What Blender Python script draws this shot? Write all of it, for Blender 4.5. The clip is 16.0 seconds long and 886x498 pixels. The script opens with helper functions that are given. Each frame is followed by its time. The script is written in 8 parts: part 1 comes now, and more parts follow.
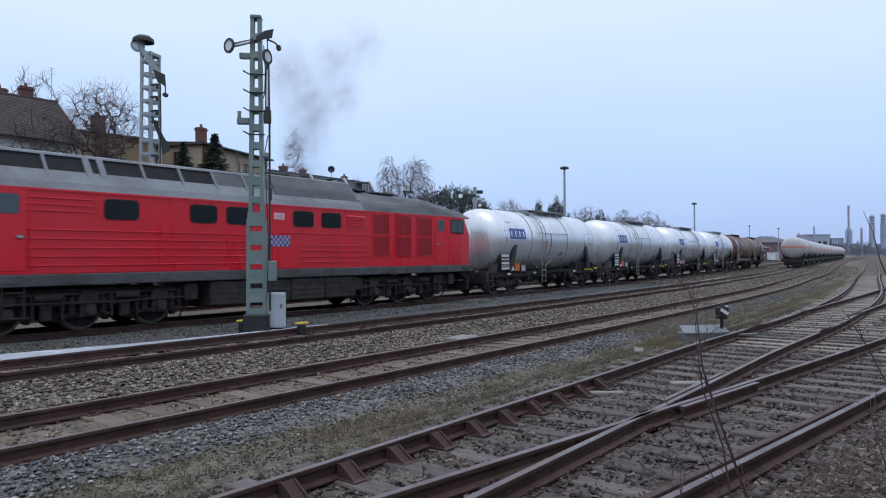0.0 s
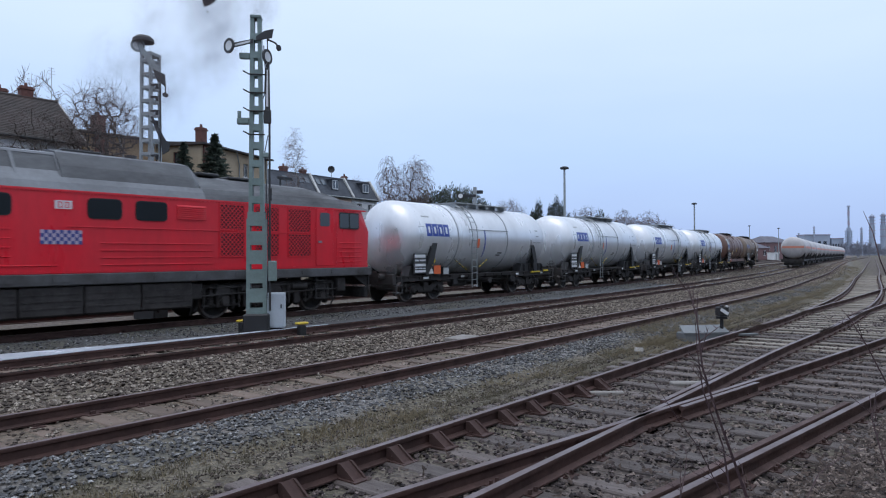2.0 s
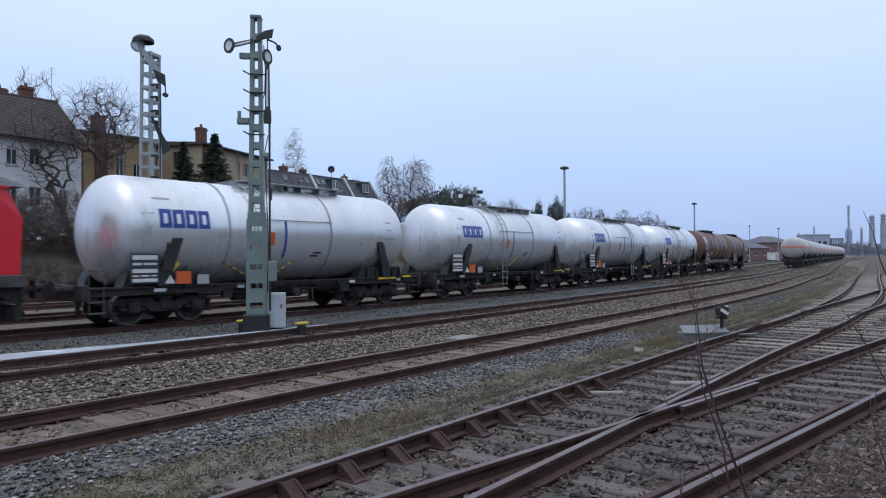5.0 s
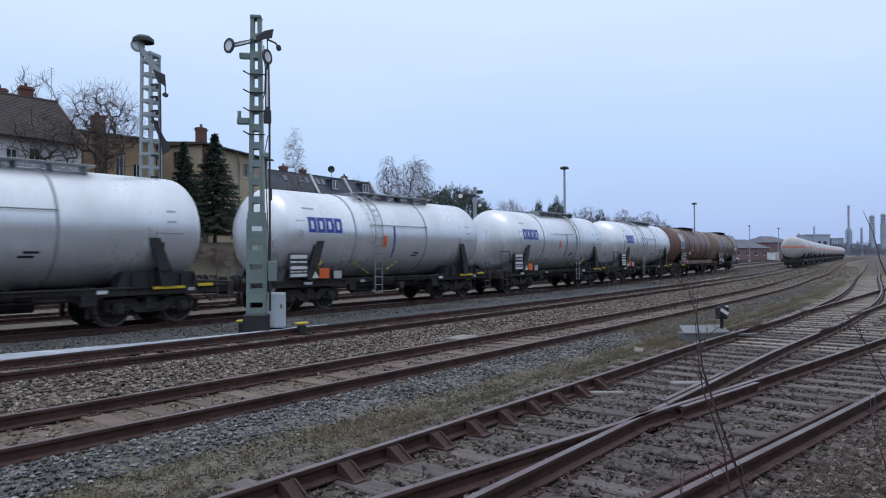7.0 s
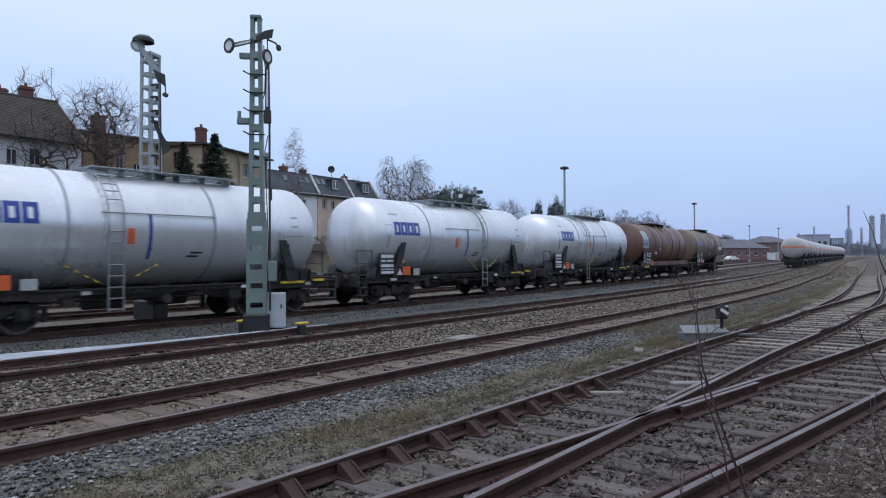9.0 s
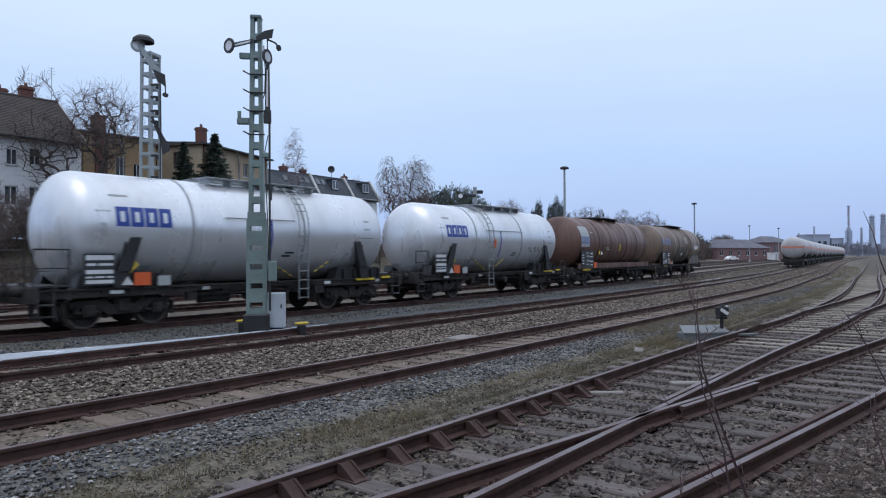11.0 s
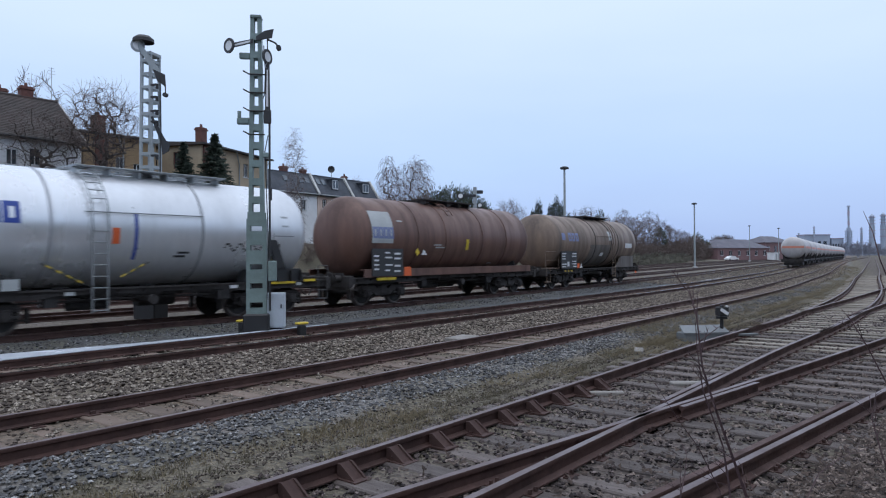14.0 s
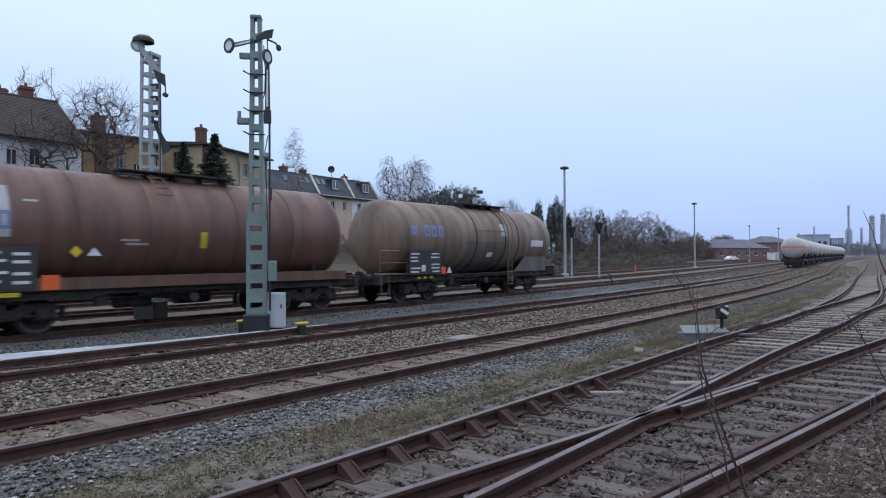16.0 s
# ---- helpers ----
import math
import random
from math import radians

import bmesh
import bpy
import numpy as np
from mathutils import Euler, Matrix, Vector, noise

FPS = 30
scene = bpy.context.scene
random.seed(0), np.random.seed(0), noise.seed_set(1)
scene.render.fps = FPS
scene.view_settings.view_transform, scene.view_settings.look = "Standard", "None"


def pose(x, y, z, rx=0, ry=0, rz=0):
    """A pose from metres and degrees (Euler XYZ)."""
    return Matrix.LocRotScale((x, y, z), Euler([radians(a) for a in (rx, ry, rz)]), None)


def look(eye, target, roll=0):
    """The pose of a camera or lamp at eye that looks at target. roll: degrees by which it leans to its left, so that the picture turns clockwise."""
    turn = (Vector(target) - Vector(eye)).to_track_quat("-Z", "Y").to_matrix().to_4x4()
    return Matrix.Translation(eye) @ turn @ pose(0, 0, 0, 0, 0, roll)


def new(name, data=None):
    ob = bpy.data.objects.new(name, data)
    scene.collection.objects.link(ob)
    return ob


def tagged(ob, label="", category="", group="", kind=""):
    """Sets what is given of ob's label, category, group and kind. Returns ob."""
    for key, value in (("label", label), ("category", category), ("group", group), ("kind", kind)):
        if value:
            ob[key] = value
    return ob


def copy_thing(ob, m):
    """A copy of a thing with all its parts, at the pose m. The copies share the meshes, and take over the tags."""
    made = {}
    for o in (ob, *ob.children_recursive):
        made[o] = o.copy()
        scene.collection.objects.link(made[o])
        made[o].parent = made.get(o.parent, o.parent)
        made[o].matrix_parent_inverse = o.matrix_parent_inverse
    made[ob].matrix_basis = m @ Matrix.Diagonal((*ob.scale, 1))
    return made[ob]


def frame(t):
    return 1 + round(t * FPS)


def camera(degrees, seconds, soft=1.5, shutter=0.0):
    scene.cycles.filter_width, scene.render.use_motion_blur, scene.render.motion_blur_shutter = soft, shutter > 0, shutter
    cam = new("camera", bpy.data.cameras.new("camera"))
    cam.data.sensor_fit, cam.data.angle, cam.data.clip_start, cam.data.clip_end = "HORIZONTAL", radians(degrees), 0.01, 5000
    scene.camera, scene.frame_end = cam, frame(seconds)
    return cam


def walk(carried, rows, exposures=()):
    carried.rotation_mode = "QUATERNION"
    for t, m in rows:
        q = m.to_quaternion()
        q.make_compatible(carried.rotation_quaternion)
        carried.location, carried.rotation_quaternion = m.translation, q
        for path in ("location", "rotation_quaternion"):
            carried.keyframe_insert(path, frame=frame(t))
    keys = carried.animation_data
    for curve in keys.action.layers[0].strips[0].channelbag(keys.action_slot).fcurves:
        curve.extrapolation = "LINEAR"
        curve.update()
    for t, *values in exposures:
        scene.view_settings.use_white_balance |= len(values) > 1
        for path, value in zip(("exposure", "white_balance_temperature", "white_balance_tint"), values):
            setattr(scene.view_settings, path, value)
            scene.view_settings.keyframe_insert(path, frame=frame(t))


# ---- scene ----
from functools import lru_cache

cam = camera(66.34, 16.0, 1.1, 0.5)
EYE = (0.0, 0.0, 1.788)
VIEW = look(EYE, (0.0, 100.0, 1.788 + 100 * math.tan(radians(0.613))), -0.32)
walk(cam, [(0.0, VIEW), (16.0, VIEW)], exposures=[(0.0, 0.19, 6300, 14), (4.0, 0.16, 6300, 14), (8.5, 0.11, 6300, 14), (13.0, 0.13, 6300, 14), (16.0, 0.26, 6300, 14)])

# ---- light: a dull winter sky, thin cloud, low weak sun behind the camera ----
world = bpy.data.worlds.new("overcast_sky")
scene.world = world
world.use_nodes = True
wn, wl = world.node_tree.nodes, world.node_tree.links
for n_ in list(wn):
    wn.remove(n_)
w_out = wn.new("ShaderNodeOutputWorld")
w_bg = wn.new("ShaderNodeBackground")
w_sky = wn.new("ShaderNodeTexSky")
w_sky.sky_type, w_sky.sun_disc = "NISHITA", False
w_sky.sun_elevation, w_sky.sun_rotation = radians(75), radians(203)
w_sky.air_density, w_sky.dust_density, w_sky.ozone_density = 1.0, 3.0, 1.5
w_cloud = wn.new("ShaderNodeMixRGB")
w_cloud.inputs[0].default_value = 0.86
w_geo = wn.new("ShaderNodeNewGeometry")
w_tc = wn.new("ShaderNodeTexCoord")
w_sep = wn.new("ShaderNodeSeparateXYZ")
w_ramp = wn.new("ShaderNodeValToRGB")
w_noise = wn.new("ShaderNodeTexNoise")
w_map = wn.new("ShaderNodeMapping")
w_map.inputs["Scale"].default_value = (1.0, 1.0, 4.0)
w_noise.inputs["Scale"].default_value = 1.6
w_noise.inputs["Detail"].default_value = 4
w_add = wn.new("ShaderNodeMath")
w_add.operation = "MULTIPLY_ADD"
w_add.inputs[1].default_value = 0.16
wl.new(w_tc.outputs["Generated"], w_sep.inputs[0])
wl.new(w_tc.outputs["Generated"], w_map.inputs[0])
wl.new(w_map.outputs[0], w_noise.inputs[0])
wl.new(w_noise.outputs[0], w_add.inputs[0])
wl.new(w_sep.outputs[2], w_add.inputs[2])
wl.new(w_add.outputs[0], w_ramp.inputs[0])
stops = [(0.06, (4.0, 5.3, 8.2)), (0.13, (4.3, 5.8, 8.8)), (0.24, (5.1, 6.9, 9.6)), (0.42, (7.0, 8.5, 10.4)), (0.62, (8.4, 9.9, 11.8)), (0.95, (10.2, 11.8, 13.6))]
while len(w_ramp.color_ramp.elements) < len(stops):
    w_ramp.color_ramp.elements.new(0.5)
for e_, (p_, c_) in zip(w_ramp.color_ramp.elements, stops):
    e_.position, e_.color = p_, (*c_, 1)
wl.new(w_sky.outputs[0], w_cloud.inputs[1])
wl.new(w_ramp.outputs[0], w_cloud.inputs[2])
wl.new(w_cloud.outputs[0], w_bg.inputs[0])
w_bg.inputs[1].default_value = 0.1
wl.new(w_bg.outputs[0], w_out.inputs[0])

sun = new("sun", bpy.data.lights.new("sun", "SUN"))
sun.data.energy, sun.data.angle, sun.data.color = 0.5, radians(40), (1.0, 0.97, 0.93)
sun.matrix_basis = look((0, 0, 60), (6, 14, 0))


# ---- small helpers ----
class Geo:
    """Collects vertices and faces of one mesh."""

    def __init__(self):
        self.v, self.f, self.m, self.weld = [], [], [], False

    def add(self, verts, faces, mi=0, mat=None):
        n0 = len(self.v)
        for q in verts:
            self.v.append(tuple(mat @ Vector(q)) if mat is not None else tuple(q))
        for q in faces:
            self.f.append(tuple(i + n0 for i in q))
            self.m.append(mi)
        return self

    def box(self, x0, y0, z0, x1, y1, z1, mi=0, mat=None, c=0.0):
        """A box between two corners; c: width of the chamfer along its upright edges."""
        if x0 > x1: x0, x1 = x1, x0
        if y0 > y1: y0, y1 = y1, y0
        if z0 > z1: z0, z1 = z1, z0
        if c <= 0:
            v = [(x, y, z) for x in (x0, x1) for y in (y0, y1) for z in (z0, z1)]
            f = [(0, 1, 3, 2), (4, 6, 7, 5), (0, 4, 5, 1), (2, 3, 7, 6), (0, 2, 6, 4), (1, 5, 7, 3)]
            return self.add(v, f, mi, mat)
        c = min(c, 0.45 * min(x1 - x0, y1 - y0, z1 - z0))
        v, f = [], []
        ring = lambda d: [(x0 + d, y0), (x1 - d, y0), (x1, y0 + d), (x1, y1 - d), (x1 - d, y1), (x0 + d, y1), (x0, y1 - d), (x0, y0 + d)]
        inner = [(x0 + c, y0 + c), (x1 - c, y0 + c), (x1 - c, y0 + c), (x1 - c, y1 - c), (x1 - c, y1 - c), (x0 + c, y1 - c), (x0 + c, y1 - c), (x0 + c, y0 + c)]
        for z, r in ((z0, inner), (z0 + c, ring(c)), (z1 - c, ring(c)), (z1, inner)):
            v += [(x, y, z) for x, y in r]
        for k in range(3):
            for i in range(8):
                j = (i + 1) % 8
                f.append((k * 8 + i, k * 8 + j, k * 8 + 8 + j, k * 8 + 8 + i))
        f.append((0, 6, 4, 2))
        f.append((24, 26, 28, 30))
        return self.add(v, f, mi, mat)

    def tube(self, p, q, r, r2=None, n=8, mi=0, caps=True, mat=None):
        p, q = Vector(p), Vector(q)
        r2 = r if r2 is None else r2
        d = (q - p).normalized()
        a = d.orthogonal().normalized()
        b = d.cross(a)
        v = []
        for c, rr in ((p, r), (q, r2)):
            v += [c + (a * math.cos(2 * math.pi * i / n) + b * math.sin(2 * math.pi * i / n)) * rr for i in range(n)]
        f = [(i, (i + 1) % n, n + (i + 1) % n, n + i) for i in range(n)]
        if caps:
            f += [tuple(range(n - 1, -1, -1)), tuple(range(n, 2 * n))]
        return self.add(v, f, mi, mat)

    def path(self, pts, r, n=6, mi=0):
        for a, b in zip(pts, pts[1:]):
            self.tube(a, b, r, n=n, mi=mi)
        return self

    def lathe(self, prof, n=24, axis="x", mi=0, mat=None, a0=0.0, a1=2 * math.pi):
        """Turns (along, radius) pairs round an axis."""
        full = abs(a1 - a0 - 2 * math.pi) < 1e-6
        k = n if full else n + 1
        v, f = [], []
        for u, r in prof:
            for i in range(k):
                t = a0 + (a1 - a0) * i / n
                c, s_ = r * math.cos(t), r * math.sin(t)
                v.append({"x": (u, c, s_), "y": (c, u, s_), "z": (c, s_, u)}[axis])
        for j in range(len(prof) - 1):
            for i in range(n):
                i2 = (i + 1) % k
                f.append((j * k + i, j * k + i2, (j + 1) * k + i2, (j + 1) * k + i))
        return self.add(v, f, mi, mat)

    def loft(self, rings, mi=0, closed=True, caps=False, mat=None):
        n = len(rings[0])
        v = [q for r in rings for q in r]
        f = []
        for j in range(len(rings) - 1):
            for i in range(n if closed else n - 1):
                i2 = (i + 1) % n
                f.append((j * n + i, j * n + i2, (j + 1) * n + i2, (j + 1) * n + i))
        if caps:
            f += [tuple(range(n - 1, -1, -1)), tuple(range((len(rings) - 1) * n, len(rings) * n))]
        return self.add(v, f, mi, mat)

    def prism(self, poly, y0, y1, axis="y", mi=0, mat=None):
        """A flat outline pushed through from y0 to y1."""
        conv = {"y": lambda a, b, c: (a, c, b), "x": lambda a, b, c: (c, a, b), "z": lambda a, b, c: (a, b, c)}[axis]
        return self.loft([[conv(a, b, y0) for a, b in poly], [conv(a, b, y1) for a, b in poly]], mi, True, True, mat)

    def mesh(self, name, mats, smooth=None):
        me = bpy.data.meshes.new(name)
        me.from_pydata(self.v, [], self.f)
        for m_ in mats:
            me.materials.append(m_)
        if any(self.m):
            me.polygons.foreach_set("material_index", self.m)
        bm = bmesh.new()
        bm.from_mesh(me)
        if self.weld:
            bmesh.ops.remove_doubles(bm, verts=bm.verts, dist=0.0005)
        bmesh.ops.recalc_face_normals(bm, faces=bm.faces)
        if smooth is not None:
            lim = radians(smooth)
            for e in bm.edges:
                e.smooth = len(e.link_faces) == 2 and e.calc_face_angle(0) < lim
            for fc in bm.faces:
                fc.smooth = True
        bm.to_mesh(me)
        bm.free()
        return me


def part(name, geo, mats, parent, label="", smooth=None):
    mats = mats if isinstance(mats, (list, tuple)) else [mats]
    ob = new(name, geo if isinstance(geo, bpy.types.Mesh) else geo.mesh(name, mats, smooth))
    if parent is not None:
        ob.parent = parent
    if label:
        ob["label"] = label
    return ob


def thing(name, label, category, m=None, group="", kind=""):
    """An empty at the base of a thing, which parents its parts."""
    ob = new(name)
    ob.empty_display_size = 0.2
    if m is not None:
        ob.matrix_basis = m
    return tagged(ob, label, category, group, kind)


def solid(name, geo, mats, label, category, m=None, group="", kind="", smooth=None):
    """A thing of one mesh."""
    ob = part(name, geo, mats, None, "", smooth)
    if m is not None:
        ob.matrix_basis = m
    return tagged(ob, label, category, group, kind)


# ---- the tracks' line: a gentle left-hand curve that runs out straight ----
OFFSET, HEAD, BEND, STRAIGHT = 18.486, 0.68024, -0.0016473, 82.0


@lru_cache(maxsize=None)
def centre(s):
    """Place and heading on the middle of the train's track, s metres from the point nearest to the camera."""
    x0, y0 = -OFFSET * math.cos(HEAD), OFFSET * math.sin(HEAD)
    c = min(s, STRAIGHT)
    h = HEAD + BEND * c
    x = x0 - (math.cos(h) - math.cos(HEAD)) / BEND
    y = y0 + (math.sin(h) - math.sin(HEAD)) / BEND
    if s > STRAIGHT:
        x += (s - STRAIGHT) * math.sin(h)
        y += (s - STRAIGHT) * math.cos(h)
    return x, y, h


def at(s, lat=0.0, z=0.0):
    """A point s along the line and lat to its right (towards the camera)."""
    x, y, h = centre(s)
    return Vector((x + lat * math.cos(h), y - lat * math.sin(h), z))


def along(s, lat=0.0, z=0.0, turn=0.0):
    """A pose there: its x runs along the line, its y away from the camera."""
    p_ = at(s, lat, z)
    return Matrix.Translation(p_) @ Matrix.Rotation(math.pi / 2 - centre(s)[2] + radians(turn), 4, "Z")


# ---- materials ----
def nodes(name, base=(0.5, 0.5, 0.5), rough=0.6, metal=0.0):
    m = bpy.data.materials.new(name)
    m.use_nodes = True
    t = m.node_tree
    b = t.nodes["Principled BSDF"]
    b.inputs["Base Color"].default_value = (*base, 1)
    b.inputs["Roughness"].default_value, b.inputs["Metallic"].default_value = rough, metal
    return m, t, b


def mixed(t, fac, a, b):
    n = t.nodes.new("ShaderNodeMixRGB")
    for k, x in ((0, fac), (1, a), (2, b)):
        if isinstance(x, bpy.types.NodeSocket):
            t.links.new(x, n.inputs[k])
        else:
            n.inputs[k].default_value = x if k == 0 else (*x, 1)
    return n.outputs[0]


def noise_out(t, scale, detail=4.0, rough=0.6, lo=0.35, hi=0.65, coord="Object", stretch=(1, 1, 1)):
    tc, mp, n, r = (t.nodes.new(k) for k in ("ShaderNodeTexCoord", "ShaderNodeMapping", "ShaderNodeTexNoise", "ShaderNodeMapRange"))
    mp.inputs["Scale"].default_value = stretch
    n.inputs["Scale"].default_value, n.inputs["Detail"].default_value, n.inputs["Roughness"].default_value = scale, detail, rough
    r.inputs[1].default_value, r.inputs[2].default_value = lo, hi
    t.links.new(tc.outputs[coord], mp.inputs[0])
    t.links.new(mp.outputs[0], n.inputs["Vector"])
    t.links.new(n.outputs[0], r.inputs[0])
    return r.outputs[0]


def bumped(t, b, height, strength=0.3, dist=0.01):
    n = t.nodes.new("ShaderNodeBump")
    n.inputs["Strength"].default_value, n.inputs["Distance"].default_value = strength, dist
    t.links.new(height, n.inputs["Height"])
    t.links.new(n.outputs[0], b.inputs["Normal"])


def worn(name, base, dirt, rough=0.5, metal=0.0, big=1.2, fine=18.0, amount=0.6, stretch=(1, 1, 1), bump=0.15, vary=0.0, spots=None):
    """A surface in two scales of soiling: wide stains and fine grain. vary: difference from piece to piece."""
    m, t, b = nodes(name, base, rough, metal)
    wide = noise_out(t, big, 5, 0.65, 0.4, 0.72, stretch=stretch)
    grain = noise_out(t, fine, 6, 0.7, 0.3, 0.7, stretch=stretch)
    mul = t.nodes.new("ShaderNodeMath")
    mul.operation = "MULTIPLY"
    mul.inputs[1].default_value = amount
    t.links.new(wide, mul.inputs[0])
    col = mixed(t, mul.outputs[0], base, dirt)
    mul2 = t.nodes.new("ShaderNodeMath")
    mul2.operation = "MULTIPLY"
    mul2.inputs[1].default_value = 0.35 * amount
    t.links.new(grain, mul2.inputs[0])
    col = mixed(t, mul2.outputs[0], col, tuple(x * 0.55 for x in dirt))
    if spots:
        sp = noise_out(t, spots[1], 3, 0.6, 0.62, 0.7)
        col = mixed(t, sp, col, spots[0])
    if vary:
        inf = t.nodes.new("ShaderNodeObjectInfo")
        hs = t.nodes.new("ShaderNodeHueSaturation")
        mr = t.nodes.new("ShaderNodeMapRange")
        mr.inputs[3].default_value, mr.inputs[4].default_value = 1 - vary, 1 + vary
        t.links.new(inf.outputs["Random"], mr.inputs[0])
        t.links.new(mr.outputs[0], hs.inputs["Value"])
        t.links.new(col, hs.inputs["Color"])
        col = hs.outputs[0]
    t.links.new(col, b.inputs["Base Color"])
    if bump:
        bumped(t, b, grain, bump, 0.006)
    rr = t.nodes.new("ShaderNodeMapRange")
    rr.inputs[3].default_value, rr.inputs[4].default_value = max(0.05, rough - 0.1), min(1, rough + 0.2)
    t.links.new(wide, rr.inputs[0])
    t.links.new(rr.outputs[0], b.inputs["Roughness"])
    return m


def stones(name, a, b_, c, rough=0.95):
    """Loose stone: every piece of its own grey."""
    m, t, b = nodes(name, a, rough)
    g = t.nodes.new("ShaderNodeNewGeometry")
    r = t.nodes.new("ShaderNodeValToRGB")
    r.color_ramp.elements[0].color, r.color_ramp.elements[1].color = (*a, 1), (*c, 1)
    e = r.color_ramp.elements.new(0.55)
    e.color = (*b_, 1)
    t.links.new(g.outputs["Random Per Island"], r.inputs[0])
    gr = noise_out(t, 40, 4, 0.7)
    t.links.new(mixed(t, gr, r.outputs[0], tuple(x * 0.6 for x in a)), b.inputs["Base Color"])
    return m


M_RUST = worn("rusty_rail_steel", (0.088, 0.044, 0.036), (0.035, 0.02, 0.018), 0.75, 0.15, 2.0, 40, 0.8, bump=0.3)
M_HEAD = worn("worn_rail_head", (0.17, 0.135, 0.138), (0.085, 0.06, 0.056), 0.6, 0.25, 1.2, 20, 0.6, stretch=(1, 1, 1))
M_BRIGHT = worn("polished_rail_head", (0.62, 0.63, 0.66), (0.35, 0.33, 0.32), 0.16, 1.0, 0.8, 12, 0.4, bump=0.03)
M_WOOD = worn("weathered_sleeper_wood", (0.138, 0.114, 0.104), (0.055, 0.043, 0.041), 0.9, 0, 1.5, 22, 0.9, stretch=(6, 1, 1), bump=0.6, vary=0.3)
M_WOODP = worn("pale_dry_sleeper_wood", (0.27, 0.235, 0.195), (0.13, 0.11, 0.09), 0.9, 0, 1.5, 22, 0.9, stretch=(6, 1, 1), bump=0.6, vary=0.3)
M_CONC = worn("sleeper_concrete", (0.155, 0.112, 0.086), (0.085, 0.06, 0.047), 0.9, 0, 2, 30, 0.8, bump=0.3, vary=0.2)
M_CONCRETE = worn("pale_concrete", (0.46, 0.45, 0.44), (0.26, 0.25, 0.24), 0.9, 0, 1.5, 25, 0.7, bump=0.3, vary=0.1)
M_RED = worn("traffic_red_paint", (0.74, 0.020, 0.036), (0.50, 0.016, 0.026), 0.36, 0, 0.7, 9, 0.55, stretch=(1, 1, 0.25), bump=0.02)
M_REDIN = worn("dark_radiator_core", (0.022, 0.010, 0.012), (0.010, 0.006, 0.007), 0.8)
M_ROOF = worn("sooty_grey_roof_paint", (0.115, 0.12, 0.128), (0.04, 0.039, 0.042), 0.6, 0, 0.9, 8, 0.9, stretch=(0.5, 1, 1), bump=0.08)
M_COVE = worn("light_grey_cove_paint", (0.20, 0.21, 0.225), (0.11, 0.112, 0.118), 0.5, 0, 0.9, 10, 0.7, bump=0.05)
M_SOLE = worn("dirty_grey_frame_paint", (0.10, 0.10, 0.104), (0.04, 0.034, 0.031), 0.7, 0, 1.0, 12, 0.9, bump=0.15)
M_GEAR = worn("oily_running_gear", (0.035, 0.032, 0.032), (0.014, 0.012, 0.011), 0.75, 0.1, 2.5, 20, 0.8, bump=0.3)
M_GEARB = worn("dusty_running_gear", (0.042, 0.036, 0.034), (0.018, 0.015, 0.014), 0.85, 0.0, 2.5, 20, 0.8, bump=0.3)
M_TYRE = worn("wheel_steel", (0.22, 0.20, 0.19), (0.07, 0.05, 0.045), 0.4, 0.8, 4, 30, 0.8)
M_WHITE = worn("silvery_white_tank_paint", (0.76, 0.77, 0.79), (0.50, 0.50, 0.505), 0.33, 0.58, 0.5, 5, 0.45, stretch=(1.1, 1, 0.25), bump=0.02)
M_SEAM = worn("grey_seam_band", (0.40, 0.41, 0.43), (0.24, 0.24, 0.25), 0.45, 0.3, 1.0, 9, 0.6)
M_BROWN = worn("weathered_brown_tank", (0.168, 0.086, 0.062), (0.076, 0.041, 0.034), 0.5, 0, 0.8, 6, 0.95, stretch=(2.0, 1, 0.18), bump=0.08)
M_TAN = worn("weathered_ochre_tank", (0.235, 0.165, 0.12), (0.095, 0.070, 0.058), 0.55, 0, 0.8, 6, 0.95, stretch=(2.0, 1, 0.2), bump=0.08)
M_DULL = worn("dull_brown_grey_paint", (0.15, 0.13, 0.115), (0.08, 0.066, 0.058), 0.6, 0, 0.9, 8, 0.9, stretch=(1.5, 1, 0.3), bump=0.05)
M_BLUE = nodes("logo_blue_paint", (0.022, 0.055, 0.28), 0.45)[0]
M_FADED = nodes("faded_blue_paint", (0.16, 0.19, 0.33), 0.6)[0]
M_PLATE = worn("black_data_panel", (0.03, 0.032, 0.035), (0.05, 0.045, 0.045), 0.6)
M_SIGN = worn("white_sign_paint", (0.72, 0.73, 0.74), (0.45, 0.44, 0.42), 0.5, 0, 3, 30, 0.5)
M_GREYPL = worn("pale_grey_panel", (0.42, 0.44, 0.44), (0.28, 0.28, 0.27), 0.6)
M_ORANGE = worn("orange_warning_plate", (0.75, 0.13, 0.03), (0.4, 0.08, 0.03), 0.5, 0, 3, 30, 0.4)
M_YELLOW = worn("yellow_paint", (0.70, 0.50, 0.03), (0.35, 0.25, 0.04), 0.5, 0, 5, 30, 0.6)
M_GALV = worn("galvanised_steel", (0.36, 0.38, 0.39), (0.20, 0.21, 0.21), 0.45, 0.5, 3, 25, 0.6)
M_MASTG = worn("grey_green_mast_paint", (0.20, 0.265, 0.25), (0.11, 0.14, 0.13), 0.6, 0, 1.5, 20, 0.7, bump=0.1)
M_MASTL = worn("pale_grey_mast_paint", (0.33, 0.36, 0.37), (0.2, 0.22, 0.22), 0.6, 0, 1.5, 20, 0.6)
